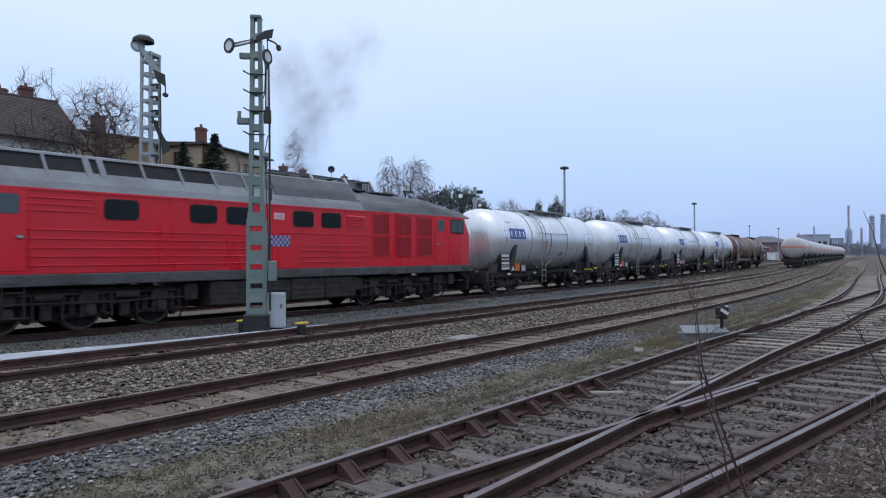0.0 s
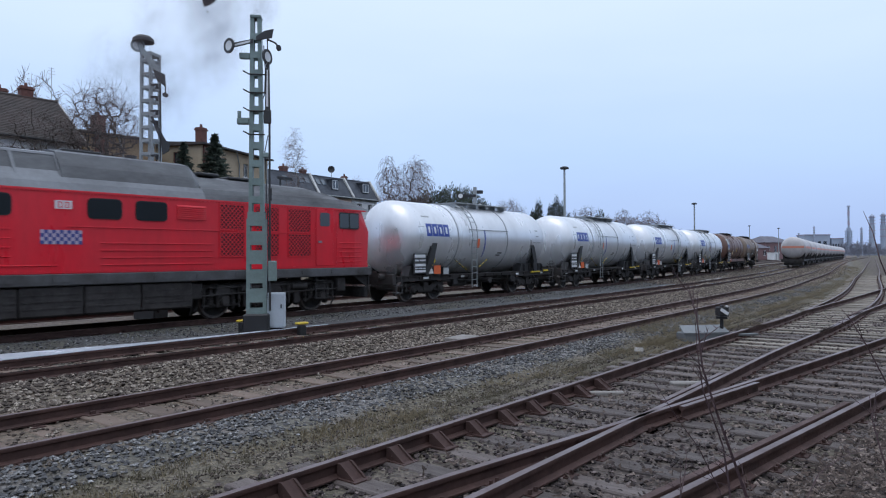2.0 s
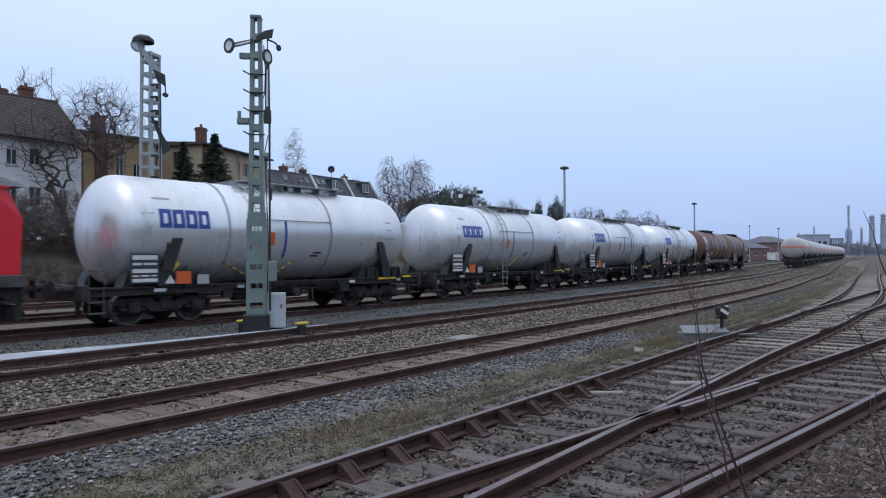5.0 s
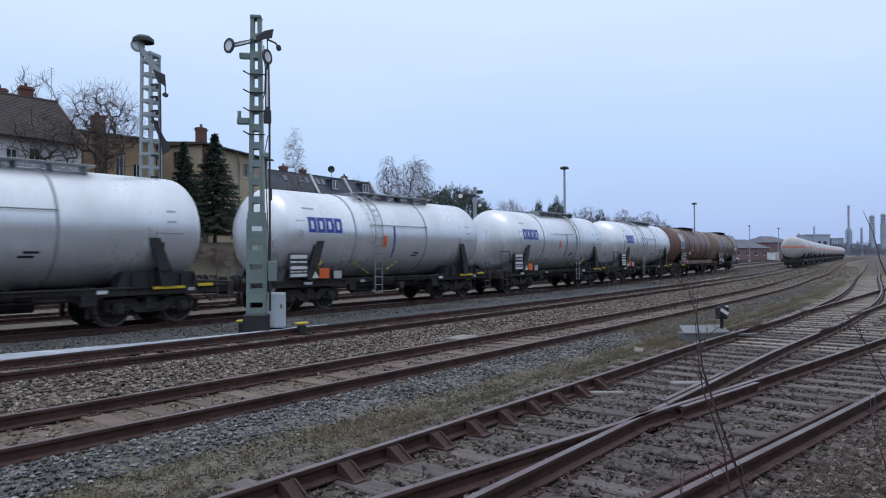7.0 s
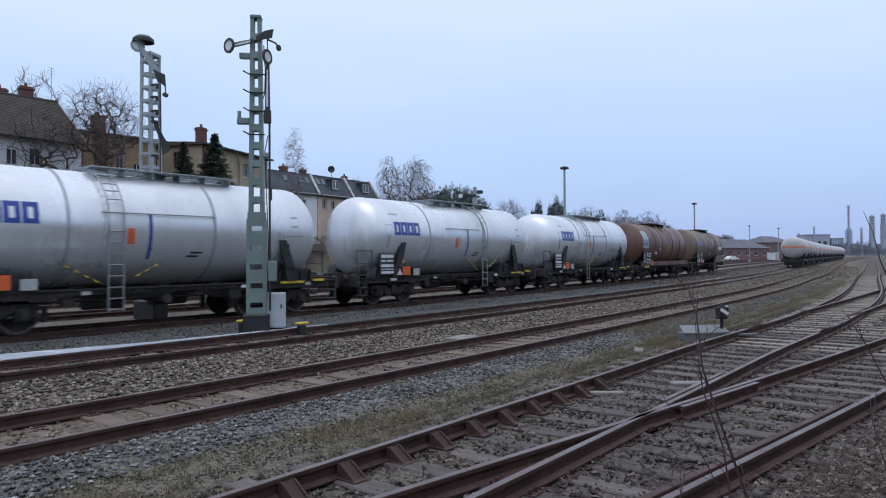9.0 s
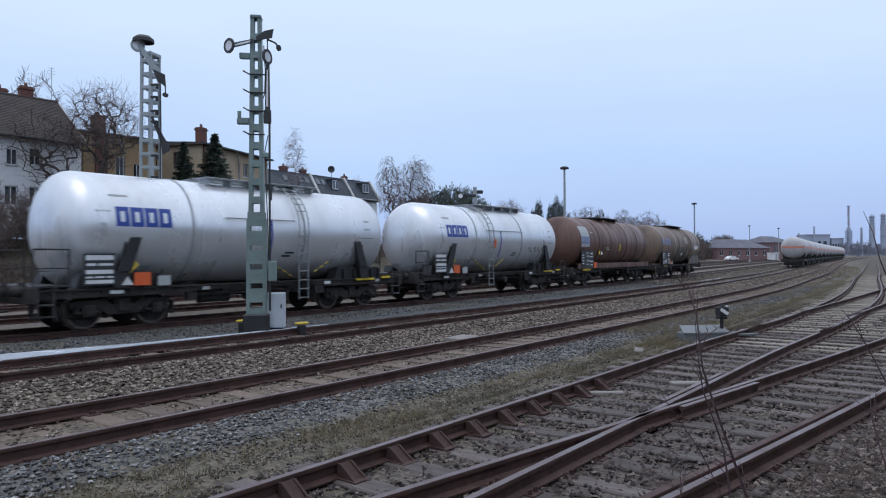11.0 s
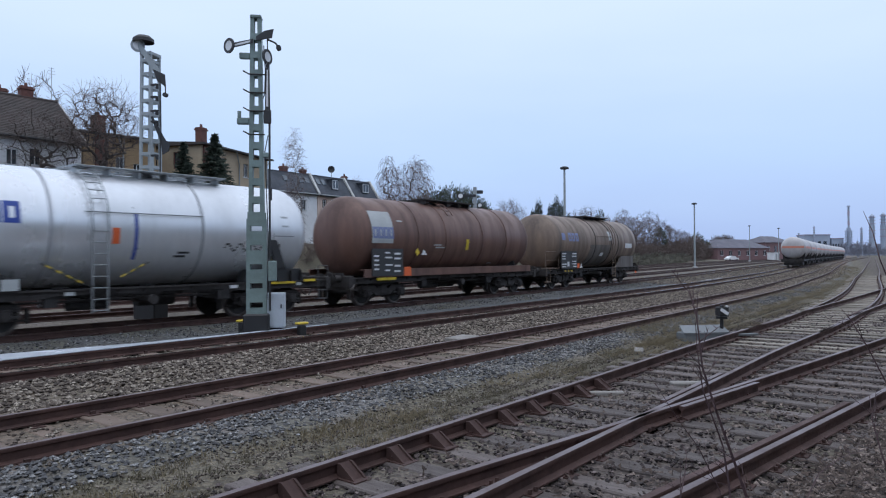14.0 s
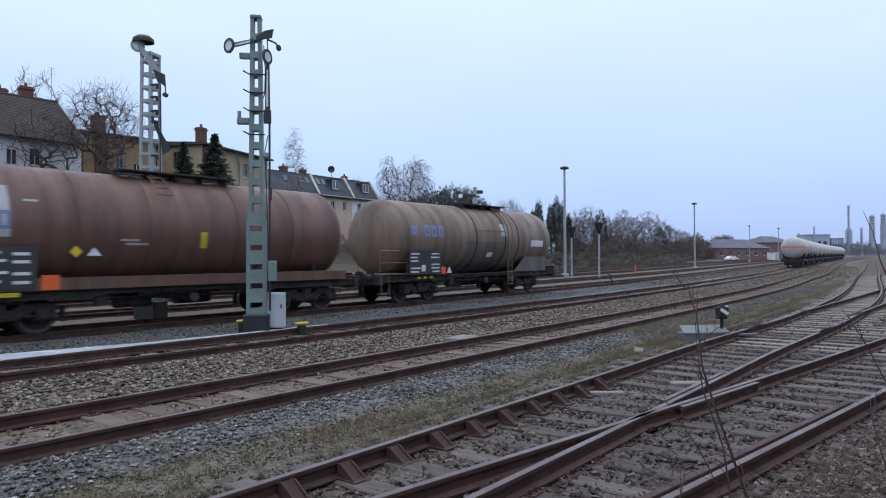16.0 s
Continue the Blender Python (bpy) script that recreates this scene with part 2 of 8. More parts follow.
M_DARK = worn("black_paint", (0.018, 0.018, 0.020), (0.035, 0.033, 0.032), 0.55, 0, 3, 25, 0.6)
M_GLASS = nodes("dark_window_glass", (0.02, 0.025, 0.03), 0.06)[0]
M_GLASSL = nodes("cab_window_glass", (0.10, 0.12, 0.14), 0.05)[0]
M_HOLE = worn("dark_intake_grille", (0.012, 0.012, 0.013), (0.02, 0.019, 0.019), 0.95)
M_RUBBER = nodes("black_rubber", (0.015, 0.015, 0.016), 0.7)[0]


# ---- ground: one sheet in bands along the line ----
def ground_material():
    m, t, b = nodes("railway_ground", (0.2, 0.18, 0.16), 0.95)
    uv = t.nodes.new("ShaderNodeUVMap")
    sep = t.nodes.new("ShaderNodeSeparateXYZ")
    t.links.new(uv.outputs[0], sep.inputs[0])
    wob = noise_out(t, 0.8, 4, 0.6, 0.2, 0.8)
    ma = t.nodes.new("ShaderNodeMath")
    ma.operation = "MULTIPLY_ADD"
    ma.inputs[1].default_value = 0.9
    t.links.new(wob, ma.inputs[0])
    t.links.new(sep.outputs[1], ma.inputs[2])
    mr = t.nodes.new("ShaderNodeMapRange")
    mr.inputs[1].default_value, mr.inputs[2].default_value = -30.0, 30.0
    t.links.new(ma.outputs[0], mr.inputs[0])
    ramp = t.nodes.new("ShaderNodeValToRGB")
    bands = [(-30, (0.085, 0.075, 0.045)), (-24, (0.14, 0.115, 0.085)), (-2.5, (0.15, 0.125, 0.105)), (2.4, (0.085, 0.09, 0.095)), (4.6, (0.095, 0.095, 0.095)),
             (5.2, (0.135, 0.115, 0.095)), (7.6, (0.175, 0.138, 0.11)), (9.6, (0.165, 0.115, 0.09)), (11.6, (0.16, 0.13, 0.11)), (11.9, (0.155, 0.15, 0.15)),
             (12.45, (0.145, 0.122, 0.09)), (13.9, (0.14, 0.12, 0.09)), (14.6, (0.105, 0.082, 0.074)), (20, (0.105, 0.084, 0.072)), (27, (0.10, 0.085, 0.055))]
    while len(ramp.color_ramp.elements) < len(bands):
        ramp.color_ramp.elements.new(0.5)
    for e, (p_, c) in zip(ramp.color_ramp.elements, bands):
        e.position, e.color = (p_ + 30.45) / 60, (*c, 1)
    t.links.new(mr.outputs[0], ramp.inputs[0])
    patch = noise_out(t, 0.35, 6, 0.7, 0.45, 0.7)
    col = mixed(t, patch, ramp.outputs[0], (0.10, 0.09, 0.055))
    vor = t.nodes.new("ShaderNodeTexVoronoi")
    vor.inputs["Scale"].default_value = 22
    tc = t.nodes.new("ShaderNodeTexCoord")
    t.links.new(tc.outputs["Object"], vor.inputs["Vector"])
    hs = t.nodes.new("ShaderNodeHueSaturation")
    vs = t.nodes.new("ShaderNodeSeparateColor")
    vm = t.nodes.new("ShaderNodeMapRange")
    vm.inputs[3].default_value, vm.inputs[4].default_value = 0.5, 1.42
    t.links.new(vor.outputs["Color"], vs.inputs[0])
    t.links.new(vs.outputs[0], vm.inputs[0])
    t.links.new(vm.outputs[0], hs.inputs["Value"])
    t.links.new(col, hs.inputs["Color"])
    hs.inputs["Saturation"].default_value = 1.05
    fine = noise_out(t, 60, 5, 0.7, 0.42, 0.8)
    t.links.new(mixed(t, fine, hs.outputs[0], (0.06, 0.052, 0.045)), b.inputs["Base Color"])
    bumped(t, b, vor.outputs["Distance"], 0.8, 0.03)
    return m


M_GROUND = ground_material()
LINES = {"t1": 0.0, "t2": 5.75, "t3": 10.47, "t4": 14.72}


def ease(x):
    x = min(max(x, 0.0), 1.0)
    return x * x * (3 - 2 * x)


def yard_bend(s):
    """The far yard swings gently to the right of the straight."""
    return 0.00011 * max(s - 107.0, 0.0) ** 2 if s < 280 else 3.29 + 0.038 * (s - 280)


def line2(s):
    return LINES["t2"] + yard_bend(s)


def line3(s):
    return LINES["t3"] - 0.5 * ease((s - 34) / 24) + yard_bend(s)


def line4(s):
    """The near track: straight through the crossing, then it swings left."""
    return LINES["t4"] + 0.33 * ease((s - 12) / 10) - 1.0 * ease((s - 26) / 36) + 0.021 * max(s - 70.0, 0.0)


def line_branch(s):
    """The second branch: it goes on straight to the right."""
    return line4(min(s, 18.0)) + 0.0045 * max(min(s, 26.0) - 18.0, 0) ** 2 + 0.072 * max(s - 26.0, 0)


def line_near(s):
    """The branch that leaves the crossing beside the camera."""
    return 16.36 + 0.153 * (s - 8)
FAR_LINES = (-4.9, -10.2, -14.8, -19.4)


def bed(lat):
    """Height of the ballast by its distance from the tracks."""
    low = -0.27 if lat > -22 else -0.2
    if lat > 13.2:
        d = min(abs(lat - q) for q in (LINES["t4"], 16.4, 18.3))
        k = min(max((d - 1.25) / 0.9, 0), 1)
        return -0.195 * (1 - k) + low * k
    d = min(abs(lat - q) for q in (*LINES.values(), *FAR_LINES))
    if d < 1.0:
        return -0.185 + 0.04 * max(0, (d - 0.8) / 0.2)
    k = min(max((d - 1.45) / 0.9, 0), 1)
    return -0.145 * (1 - k) + low * k


def bank(s, lat):
    """The raised ground behind the sidings on which the houses stand."""
    k = min(max((-22.5 - lat) / 5.0, 0), 1)
    e = min(max((95 - s) / 35.0, 0), 1)
    return k * k * (3 - 2 * k) * (0.4 + 2.8 * e)


def steps(a, b, near, far, grow=1.12):
    out, x, d = [a], a, near
    while x < b:
        x += d
        out.append(min(x, b))
        d = min(d * grow, far)
    return out


def make_ground():
    ss = sorted(set([-v for v in steps(0, 400, 0.5, 60, 1.10)] + steps(0, 2600, 0.4, 200, 1.025)))
    ls = [-1500, -700, -350, -180, -100, -60, -45, -36, -31, -28.5, -27] + [-26 + 0.5 * i for i in range(48)] + [-2 + 0.2 * i for i in range(112)] + [20.6, 21.2, 22, 23] + [24.5, 26, 29, 34, 45, 70, 120, 260, 600, 1500]
    v, f, uvs = [], [], []
    for s in ss:
        for l in ls:
            z = bed(l)
            z += bank(s, l)
            if -26 < l < 25 and -12 < s < 60:
                z += 0.035 * noise.noise((s * 1.7, l * 1.7, 0.0)) + 0.02 * noise.noise((s * 5, l * 5, 3.0))
            q = at(s, l, z)
            if l > 40 or l < -100:
                q.z = z - 0.15
            v.append(tuple(q))
            uvs.append((s, l))
    n = len(ls)
    for i in range(len(ss) - 1):
        for j in range(n - 1):
            f.append((i * n + j, (i + 1) * n + j, (i + 1) * n + j + 1, i * n + j + 1))
    me = bpy.data.meshes.new("ground")
    me.from_pydata(v, [], f)
    me.materials.append(M_GROUND)
    lay = me.uv_layers.new(name="line")
    idx = np.empty(len(me.loops), dtype=np.int32)
    me.loops.foreach_get("vertex_index", idx)
    lay.data.foreach_set("uv", np.array(uvs, dtype=np.float32)[idx].ravel())
    bm = bmesh.new()
    bm.from_mesh(me)
    bmesh.ops.recalc_face_normals(bm, faces=bm.faces)
    if sum(q.normal.z for q in bm.faces) < 0:
        bmesh.ops.reverse_faces(bm, faces=bm.faces)
    bm.to_mesh(me)
    bm.free()
    tagged(new("ground", me), "gravel, ballast and thin winter grass of a railway yard", "ground", kind="structure")


make_ground()


# ---- loose stone: lumps of ballast, joined ----
def scatter(name, label, mat, count, srange, lats, size, seed, sink=0.3, power=1.6):
    rng = np.random.default_rng(seed)
    base = np.array([(0.1, 0.05, 0.85), (0.85, 0.1, 0.3), (0.2, 0.85, 0.25), (-0.8, 0.3, 0.4), (-0.35, -0.85, 0.25), (0.5, -0.7, 0.45), (0, 0, -0.6)])
    tri = [(0, 1, 2), (0, 2, 3), (0, 3, 4), (0, 4, 5), (0, 5, 1), (6, 2, 1), (6, 3, 2), (6, 4, 3), (6, 5, 4), (6, 1, 5)]
    u = rng.random(count) ** power
    s = srange[0] + (srange[1] - srange[0]) * u
    l = lats[0] + (lats[1] - lats[0]) * rng.random(count)
    edge = rng.random(count)
    s = s - np.where(edge < 0.12, rng.exponential(3.0, count), 0.0)
    l = l + np.where(edge > 0.8, rng.normal(0.0, 0.22, count), 0.0)
    verts = np.empty((count, 7, 3))
    for i in range(count):
        sz = size * (0.5 + 0.9 * rng.random())
        a = rng.random() * 6.283
        ca, sa = math.cos(a), math.sin(a)
        b = base * (sz * np.array([1, 0.65 + 0.45 * rng.random(), 0.7 + 0.5 * rng.random()])) * (0.75 + 0.5 * rng.random((7, 1)))
        q = at(float(s[i]), float(l[i]), 0)
        z = bed(float(l[i])) + sz * (0.35 - sink * rng.random())
        verts[i] = np.stack([q.x + ca * b[:, 0] - sa * b[:, 1], q.y + sa * b[:, 0] + ca * b[:, 1], z + b[:, 2]], 1)
    faces = (np.array(tri)[None] + 7 * np.arange(count)[:, None, None]).reshape(-1, 3)
    me = bpy.data.meshes.new(name)
    me.from_pydata(verts.reshape(-1, 3).tolist(), [], faces.tolist())
    me.materials.append(mat)
    return tagged(new(name, me), label, "ballast", kind="stuff")


M_ST_BLUE = stones("blue_grey_ballast", (0.060, 0.059, 0.062), (0.165, 0.163, 0.166), (0.43, 0.42, 0.41))
M_ST_BEIGE = stones("beige_grey_ballast", (0.05, 0.037, 0.030), (0.20, 0.16, 0.128), (0.52, 0.45, 0.37))
M_ST_DARK = stones("brown_stained_ballast", (0.024, 0.018, 0.018), (0.085, 0.063, 0.06), (0.31, 0.25, 0.23))
M_ST_GRIT = stones("fine_path_grit", (0.06, 0.047, 0.038), (0.135, 0.11, 0.085), (0.38, 0.33, 0.27))


# ---- rails and sleepers ----
PROFILE = [(-0.033, 0.0), (-0.036, -0.012), (-0.034, -0.038), (-0.009, -0.05), (-0.009, -0.125), (-0.07, -0.145), (-0.07, -0.16),
           (0.07, -0.16), (0.07, -0.145), (0.009, -0.125), (0.009, -0.05), (0.034, -0.038), (0.036, -0.012), (0.033, 0.0)]


def rail_geo(line, s0, s1, ds=1.0):
    """A rail along lat = line(s)."""
    g = Geo()
    n = max(2, int((s1 - s0) / ds) + 1)
    rings = []
    for i in range(n):
        s = s0 + (s1 - s0) * i / (n - 1)
        l = line(s)
        rings.append([tuple(at(s, l + a, z)) for a, z in PROFILE])
    g.loft(rings, 0, True, True)
    k = len(PROFILE)
    for q in range((n - 1) * k):
        if q % k == k - 1:
            g.m[q] = 1
    return g


def sleeper_mesh(name, length, width, mat):
    g = Geo()
    g.box(-width / 2, -length / 2, -0.16, width / 2, length / 2, 0, c=0.012)
    for y in (-0.7535, 0.7535):
        g.box(-0.075, y - 0.17, 0, 0.075, y + 0.17, 0.012, 1)
        for d in (-0.1, 0.1):
            g.box(-0.03, y + d - 0.02, 0.012, 0.03, y + d + 0.02, 0.05, 1)
    return g.mesh(name, [mat, M_RUST])


def joined_sleepers(name, me, spots, parent):
    """Distant sleepers of a track as one mesh."""
    g = Geo()
    vs = [tuple(q.co) for q in me.vertices]
    fs = [tuple(q.vertices) for q in me.polygons]
    for m in spots:
        g.add([m @ Vector(q) for q in vs], fs)
    me2 = bpy.data.meshes.new(name)
    me2.from_pydata(g.v, [], g.f)
    me2.materials.append(me.materials[0])
    ob = new(name, me2)
    ob.parent = parent
    ob["kind"] = "stuff"
    return ob


ZS = -0.165
WOOD_SLEEPER = sleeper_mesh("sleeper", 2.5, 0.25, M_WOOD)
CONC_SLEEPER = sleeper_mesh("sleeper", 2.5, 0.27, M_CONC)


def track(lat, s0, s1, near0, near1, head, me, label, far=True):
    th = thing("track", label, "railway track", kind="structure")
    for side in (-0.7535, 0.7535):
        part("rail", rail_geo(lambda s: lat(s) + side, s0, s1, 1.5 if s1 < 200 else 3.0), [M_RUST, head], th)
    n = int((near1 - near0) / 0.63)
    for i in range(n):
        s = near0 + 0.63 * i
        ob = new("sleeper", me)
        ob.parent = th
        ob.matrix_basis = along(s, lat(s) + random.uniform(-0.03, 0.03), ZS + random.uniform(-0.015, 0.01), random.uniform(-0.6, 0.6))
    if far:
        joined_sleepers("sleepers", me, [along(near1 + 0.63 * i, lat(near1 + 0.63 * i), ZS) for i in range(int(min(s1 - near1, 160) / 0.63))], th)
    return th


track(lambda s: yard_bend(s), -40, 420, -16, 60, M_BRIGHT, CONC_SLEEPER, "railway track with polished rails in dark grey ballast")
track(line2, -30, 420, -12, 70, M_BRIGHT, CONC_SLEEPER, "railway track with polished rails in coarse beige ballast")
track(line3, -26, 420, -12, 110, M_HEAD, CONC_SLEEPER, "rusty railway track on pale concrete sleepers")
for q in FAR_LINES:
    track(lambda s, q=q: q + yard_bend(s), -60, 330, 30, 60, M_HEAD, WOOD_SLEEPER, "rusty siding track on dark wooden sleepers")


def turnout():
    """The track nearest to the camera, with the branch that leaves it on the camera's side."""
    th = thing("turnout", "rusty railway turnout on weathered wooden sleepers", "railway turnout", kind="structure")
    c4 = LINES["t4"]
    left = lambda s: line4(s) - 0.7535
    right = lambda s: line4(s) + 0.7535
    b0 = line_near
    branch = line_branch
    part("rail", rail_geo(left, -14, 330, 1.5), [M_RUST, M_HEAD], th)
    part("rail", rail_geo(right, -14, 330, 1.5), [M_RUST, M_HEAD], th)
    part("rail", rail_geo(lambda s: b0(s) - 0.7535, -6, 60, 0.8), [M_RUST, M_HEAD], th)
    part("rail", rail_geo(lambda s: b0(s) + 0.7535, -6, 60, 0.8), [M_RUST, M_HEAD], th)
    part("check_rail", rail_geo(lambda s: b0(s) + 0.7535 - 0.115, 1, 9.2, 0.6), [M_RUST, M_RUST], th)
    # crossing nose and wing rails
    part("wing_rail", rail_geo(lambda s: right(s) - 0.10, 8.0, 10.4, 0.4), [M_RUST, M_HEAD], th)
    part("wing_rail", rail_geo(lambda s: b0(s) - 0.7535 + 0.10, 7.8, 9.9, 0.4), [M_RUST, M_HEAD], th)
    # second turnout further on
    for d in (-0.7535, 0.7535):
        part("rail", rail_geo(lambda s: branch(s) + d, 17, 80, 1.0), [M_RUST, M_HEAD], th)
    part("check_rail", rail_geo(lambda s: branch(s) + 0.7535 - 0.12, 22.5, 26.5, 0.8), [M_RUST, M_RUST], th)
    # sleepers, long ones under the shared part
    i = 0
    s = -9.0
    while s < 70:
        c4 = line4(s)
        r0 = c4 - 1.28 - random.uniform(0, 0.12)
        r1 = (b0(s) + 1.25 if s < 21 else c4 + 1.28 + (branch(s) - c4) * (s < 40)) + random.uniform(-0.1, 0.15)
        r1 = max(r1, c4 + 1.25)
        g = Geo()
        w = random.uniform(0.115, 0.135)
        g.box(-w, -(r1 - r0) / 2, -0.15, w, (r1 - r0) / 2, 0, c=0.015)
        spots = [c4 - 0.7535, c4 + 0.7535] + ([b0(s) - 0.7535, b0(s) + 0.7535] if s < 21 else [])
        for q in spots:
            y = (r0 + r1) / 2 - q
            g.box(-0.08, y - 0.16, 0, 0.08, y + 0.16, 0.012, 1)
            for d in (-0.105, 0.105):
                g.tube((0.045, y + d, 0.012), (0.045, y + d, 0.05), 0.018, n=6, mi=1)
                g.tube((-0.045, y + d, 0.012), (-0.045, y + d, 0.05), 0.018, n=6, mi=1)
        ob = part("sleeper", g, [M_WOODP if s > 14 + 5 * random.random() else M_WOOD, M_RUST], th)
        ob.matrix_basis = along(s, (r0 + r1) / 2, ZS + random.uniform(-0.012, 0.012), random.uniform(-1, 1))
        s += 0.62
    # cast support chairs along the inner side of the outer rail
    s = -3.4
    while s < 9.6:
        g = Geo()
        y0 = 0.03
        for x in (-0.075, 0.055):
            g.prism([(-y0, -0.03), (-y0 - 0.05, -0.03), (-y0 - 0.22, -0.145), (-y0 - 0.22, -0.16), (-y0, -0.16)], x, x + 0.02, "x")
        g.box(-0.10, -0.29, -0.165, 0.10, 0.02, -0.148)
        g.prism([(-y0, -0.045), (-y0 - 0.02, -0.03), (-y0 - 0.19, -0.15), (-y0 - 0.17, -0.16)], -0.055, 0.055, "x")
        ob = part("rail_chair", g, M_RUST, th)
        ob.matrix_basis = along(s, line4(s) - 0.7535, 0)
        s += 0.62
    return th


turnout()
scatter("ballast_blue", "blue-grey broken stone along the rusty track", M_ST_BLUE, 20000, (-7, 45), (11.3, 12.3), 0.028, 1, power=1.8)
scatter("ballast_beige", "coarse beige broken stone beside the polished track", M_ST_BEIGE, 27000, (-6, 48), (6.65, 8.7), 0.04, 2, power=1.7)
scatter("ballast_between_rails", "beige broken stone between the rails of the rusty track", M_ST_BEIGE, 9000, (-7, 45), (8.8, 11.7), 0.03, 3, power=1.7)
scatter("ballast_dark", "brown-stained broken stone in the turnout", M_ST_DARK, 42000, (-3, 26), (13.3, 19.6), 0.028, 4, power=1.5)
scatter("grit", "fine pale grit on the cess path", M_ST_GRIT, 26000, (-6, 30), (12.2, 14.05), 0.017, 5, power=1.7)
scatter("ballast_train_track", "dark grey broken stone beside the train's track", M_ST_BLUE, 7000, (-6, 50), (1.4, 3.2), 0.034, 6, power=1.5)
scatter("ballast_in_track", "beige broken stone between polished rails", M_ST_BEIGE, 9000, (-6, 50), (4.9, 6.8), 0.03, 7, power=1.6)


scatter("ballast_far", "grey-brown broken stone of the far tracks", M_ST_BEIGE, 26000, (46, 130), (0.9, 11.8), 0.06, 8, power=1.4)


# ---- the train ----
def running(s_start, half):
    """Rows for a vehicle whose middle starts at s_start and whose bogies stand half apart from it."""
    rows = []
    for i in range(33):
        t = 0.5 * i
        s = s_start - 2.934 * t - 0.11405 * t * t
        a, b = at(s - half), at(s + half)
        d = b - a
        rows.append((t, Matrix.Translation((a + b) / 2) @ Matrix.Rotation(math.atan2(d.y, d.x), 4, "Z")))
    return rows


def rolling(x, z, radius):
    """Rows for a wheelset in its vehicle's space."""
    rows = []
    for i in range(161):
        t = 0.1 * i
        rows.append((t, Matrix.Translation((x, 0, z)) @ Matrix.Rotation(-(2.934 * t + 0.11405 * t * t) / radius, 4, "Y")))
    return rows


MOVING = []
WHEELS = []


@lru_cache(maxsize=None)
def wheelset_mesh(r, spokes=0):
    g = Geo()
    for sd in (-1, 1):
        pr = [(0.685, r + 0.028), (0.705, r + 0.028), (0.72, r), (0.82, r - 0.005), (0.82, r - 0.075), (0.785, r - 0.085), (0.76, 0.3 * r), (0.80, 0.28 * r), (0.83, 0.12), (0.83, 0.0)]
        g.lathe([(sd * a, b) for a, b in pr[:5]], 28, "y", 1)
        g.lathe([(sd * a, b) for a, b in pr[4:]], 28, "y", 0)
        g.lathe([(sd * 0.685, r + 0.028), (sd * 0.685, 0.1)], 28, "y", 0)
        for k in range(4):
            a = k * math.pi / 2
            g.tube((0.62 * r * math.cos(a), sd * 0.76, 0.62 * r * math.sin(a)), (0.62 * r * math.cos(a), sd * 0.79, 0.62 * r * math.sin(a)), 0.05, n=8)
    g.tube((0, -0.9, 0), (0, 0.9, 0), 0.08, n=10)
    return g.mesh("wheelset", [M_GEAR, M_TYRE], 35)


def buffer_mesh(mat):
    g = Geo()
    g.tube((0, 0, 0), (0.28, 0, 0), 0.12, n=16)
    g.tube((0.28, 0, 0), (0.5, 0, 0), 0.085, n=16)
    g.lathe([(0.5, 0.0), (0.5, 0.24), (0.52, 0.235), (0.535, 0.0)], 20)
    g.box(-0.02, -0.2, -0.2, 0.01, 0.2, 0.2)
    return g.mesh("buffer", [mat], 40)


BUFFER = buffer_mesh(M_GEARB)


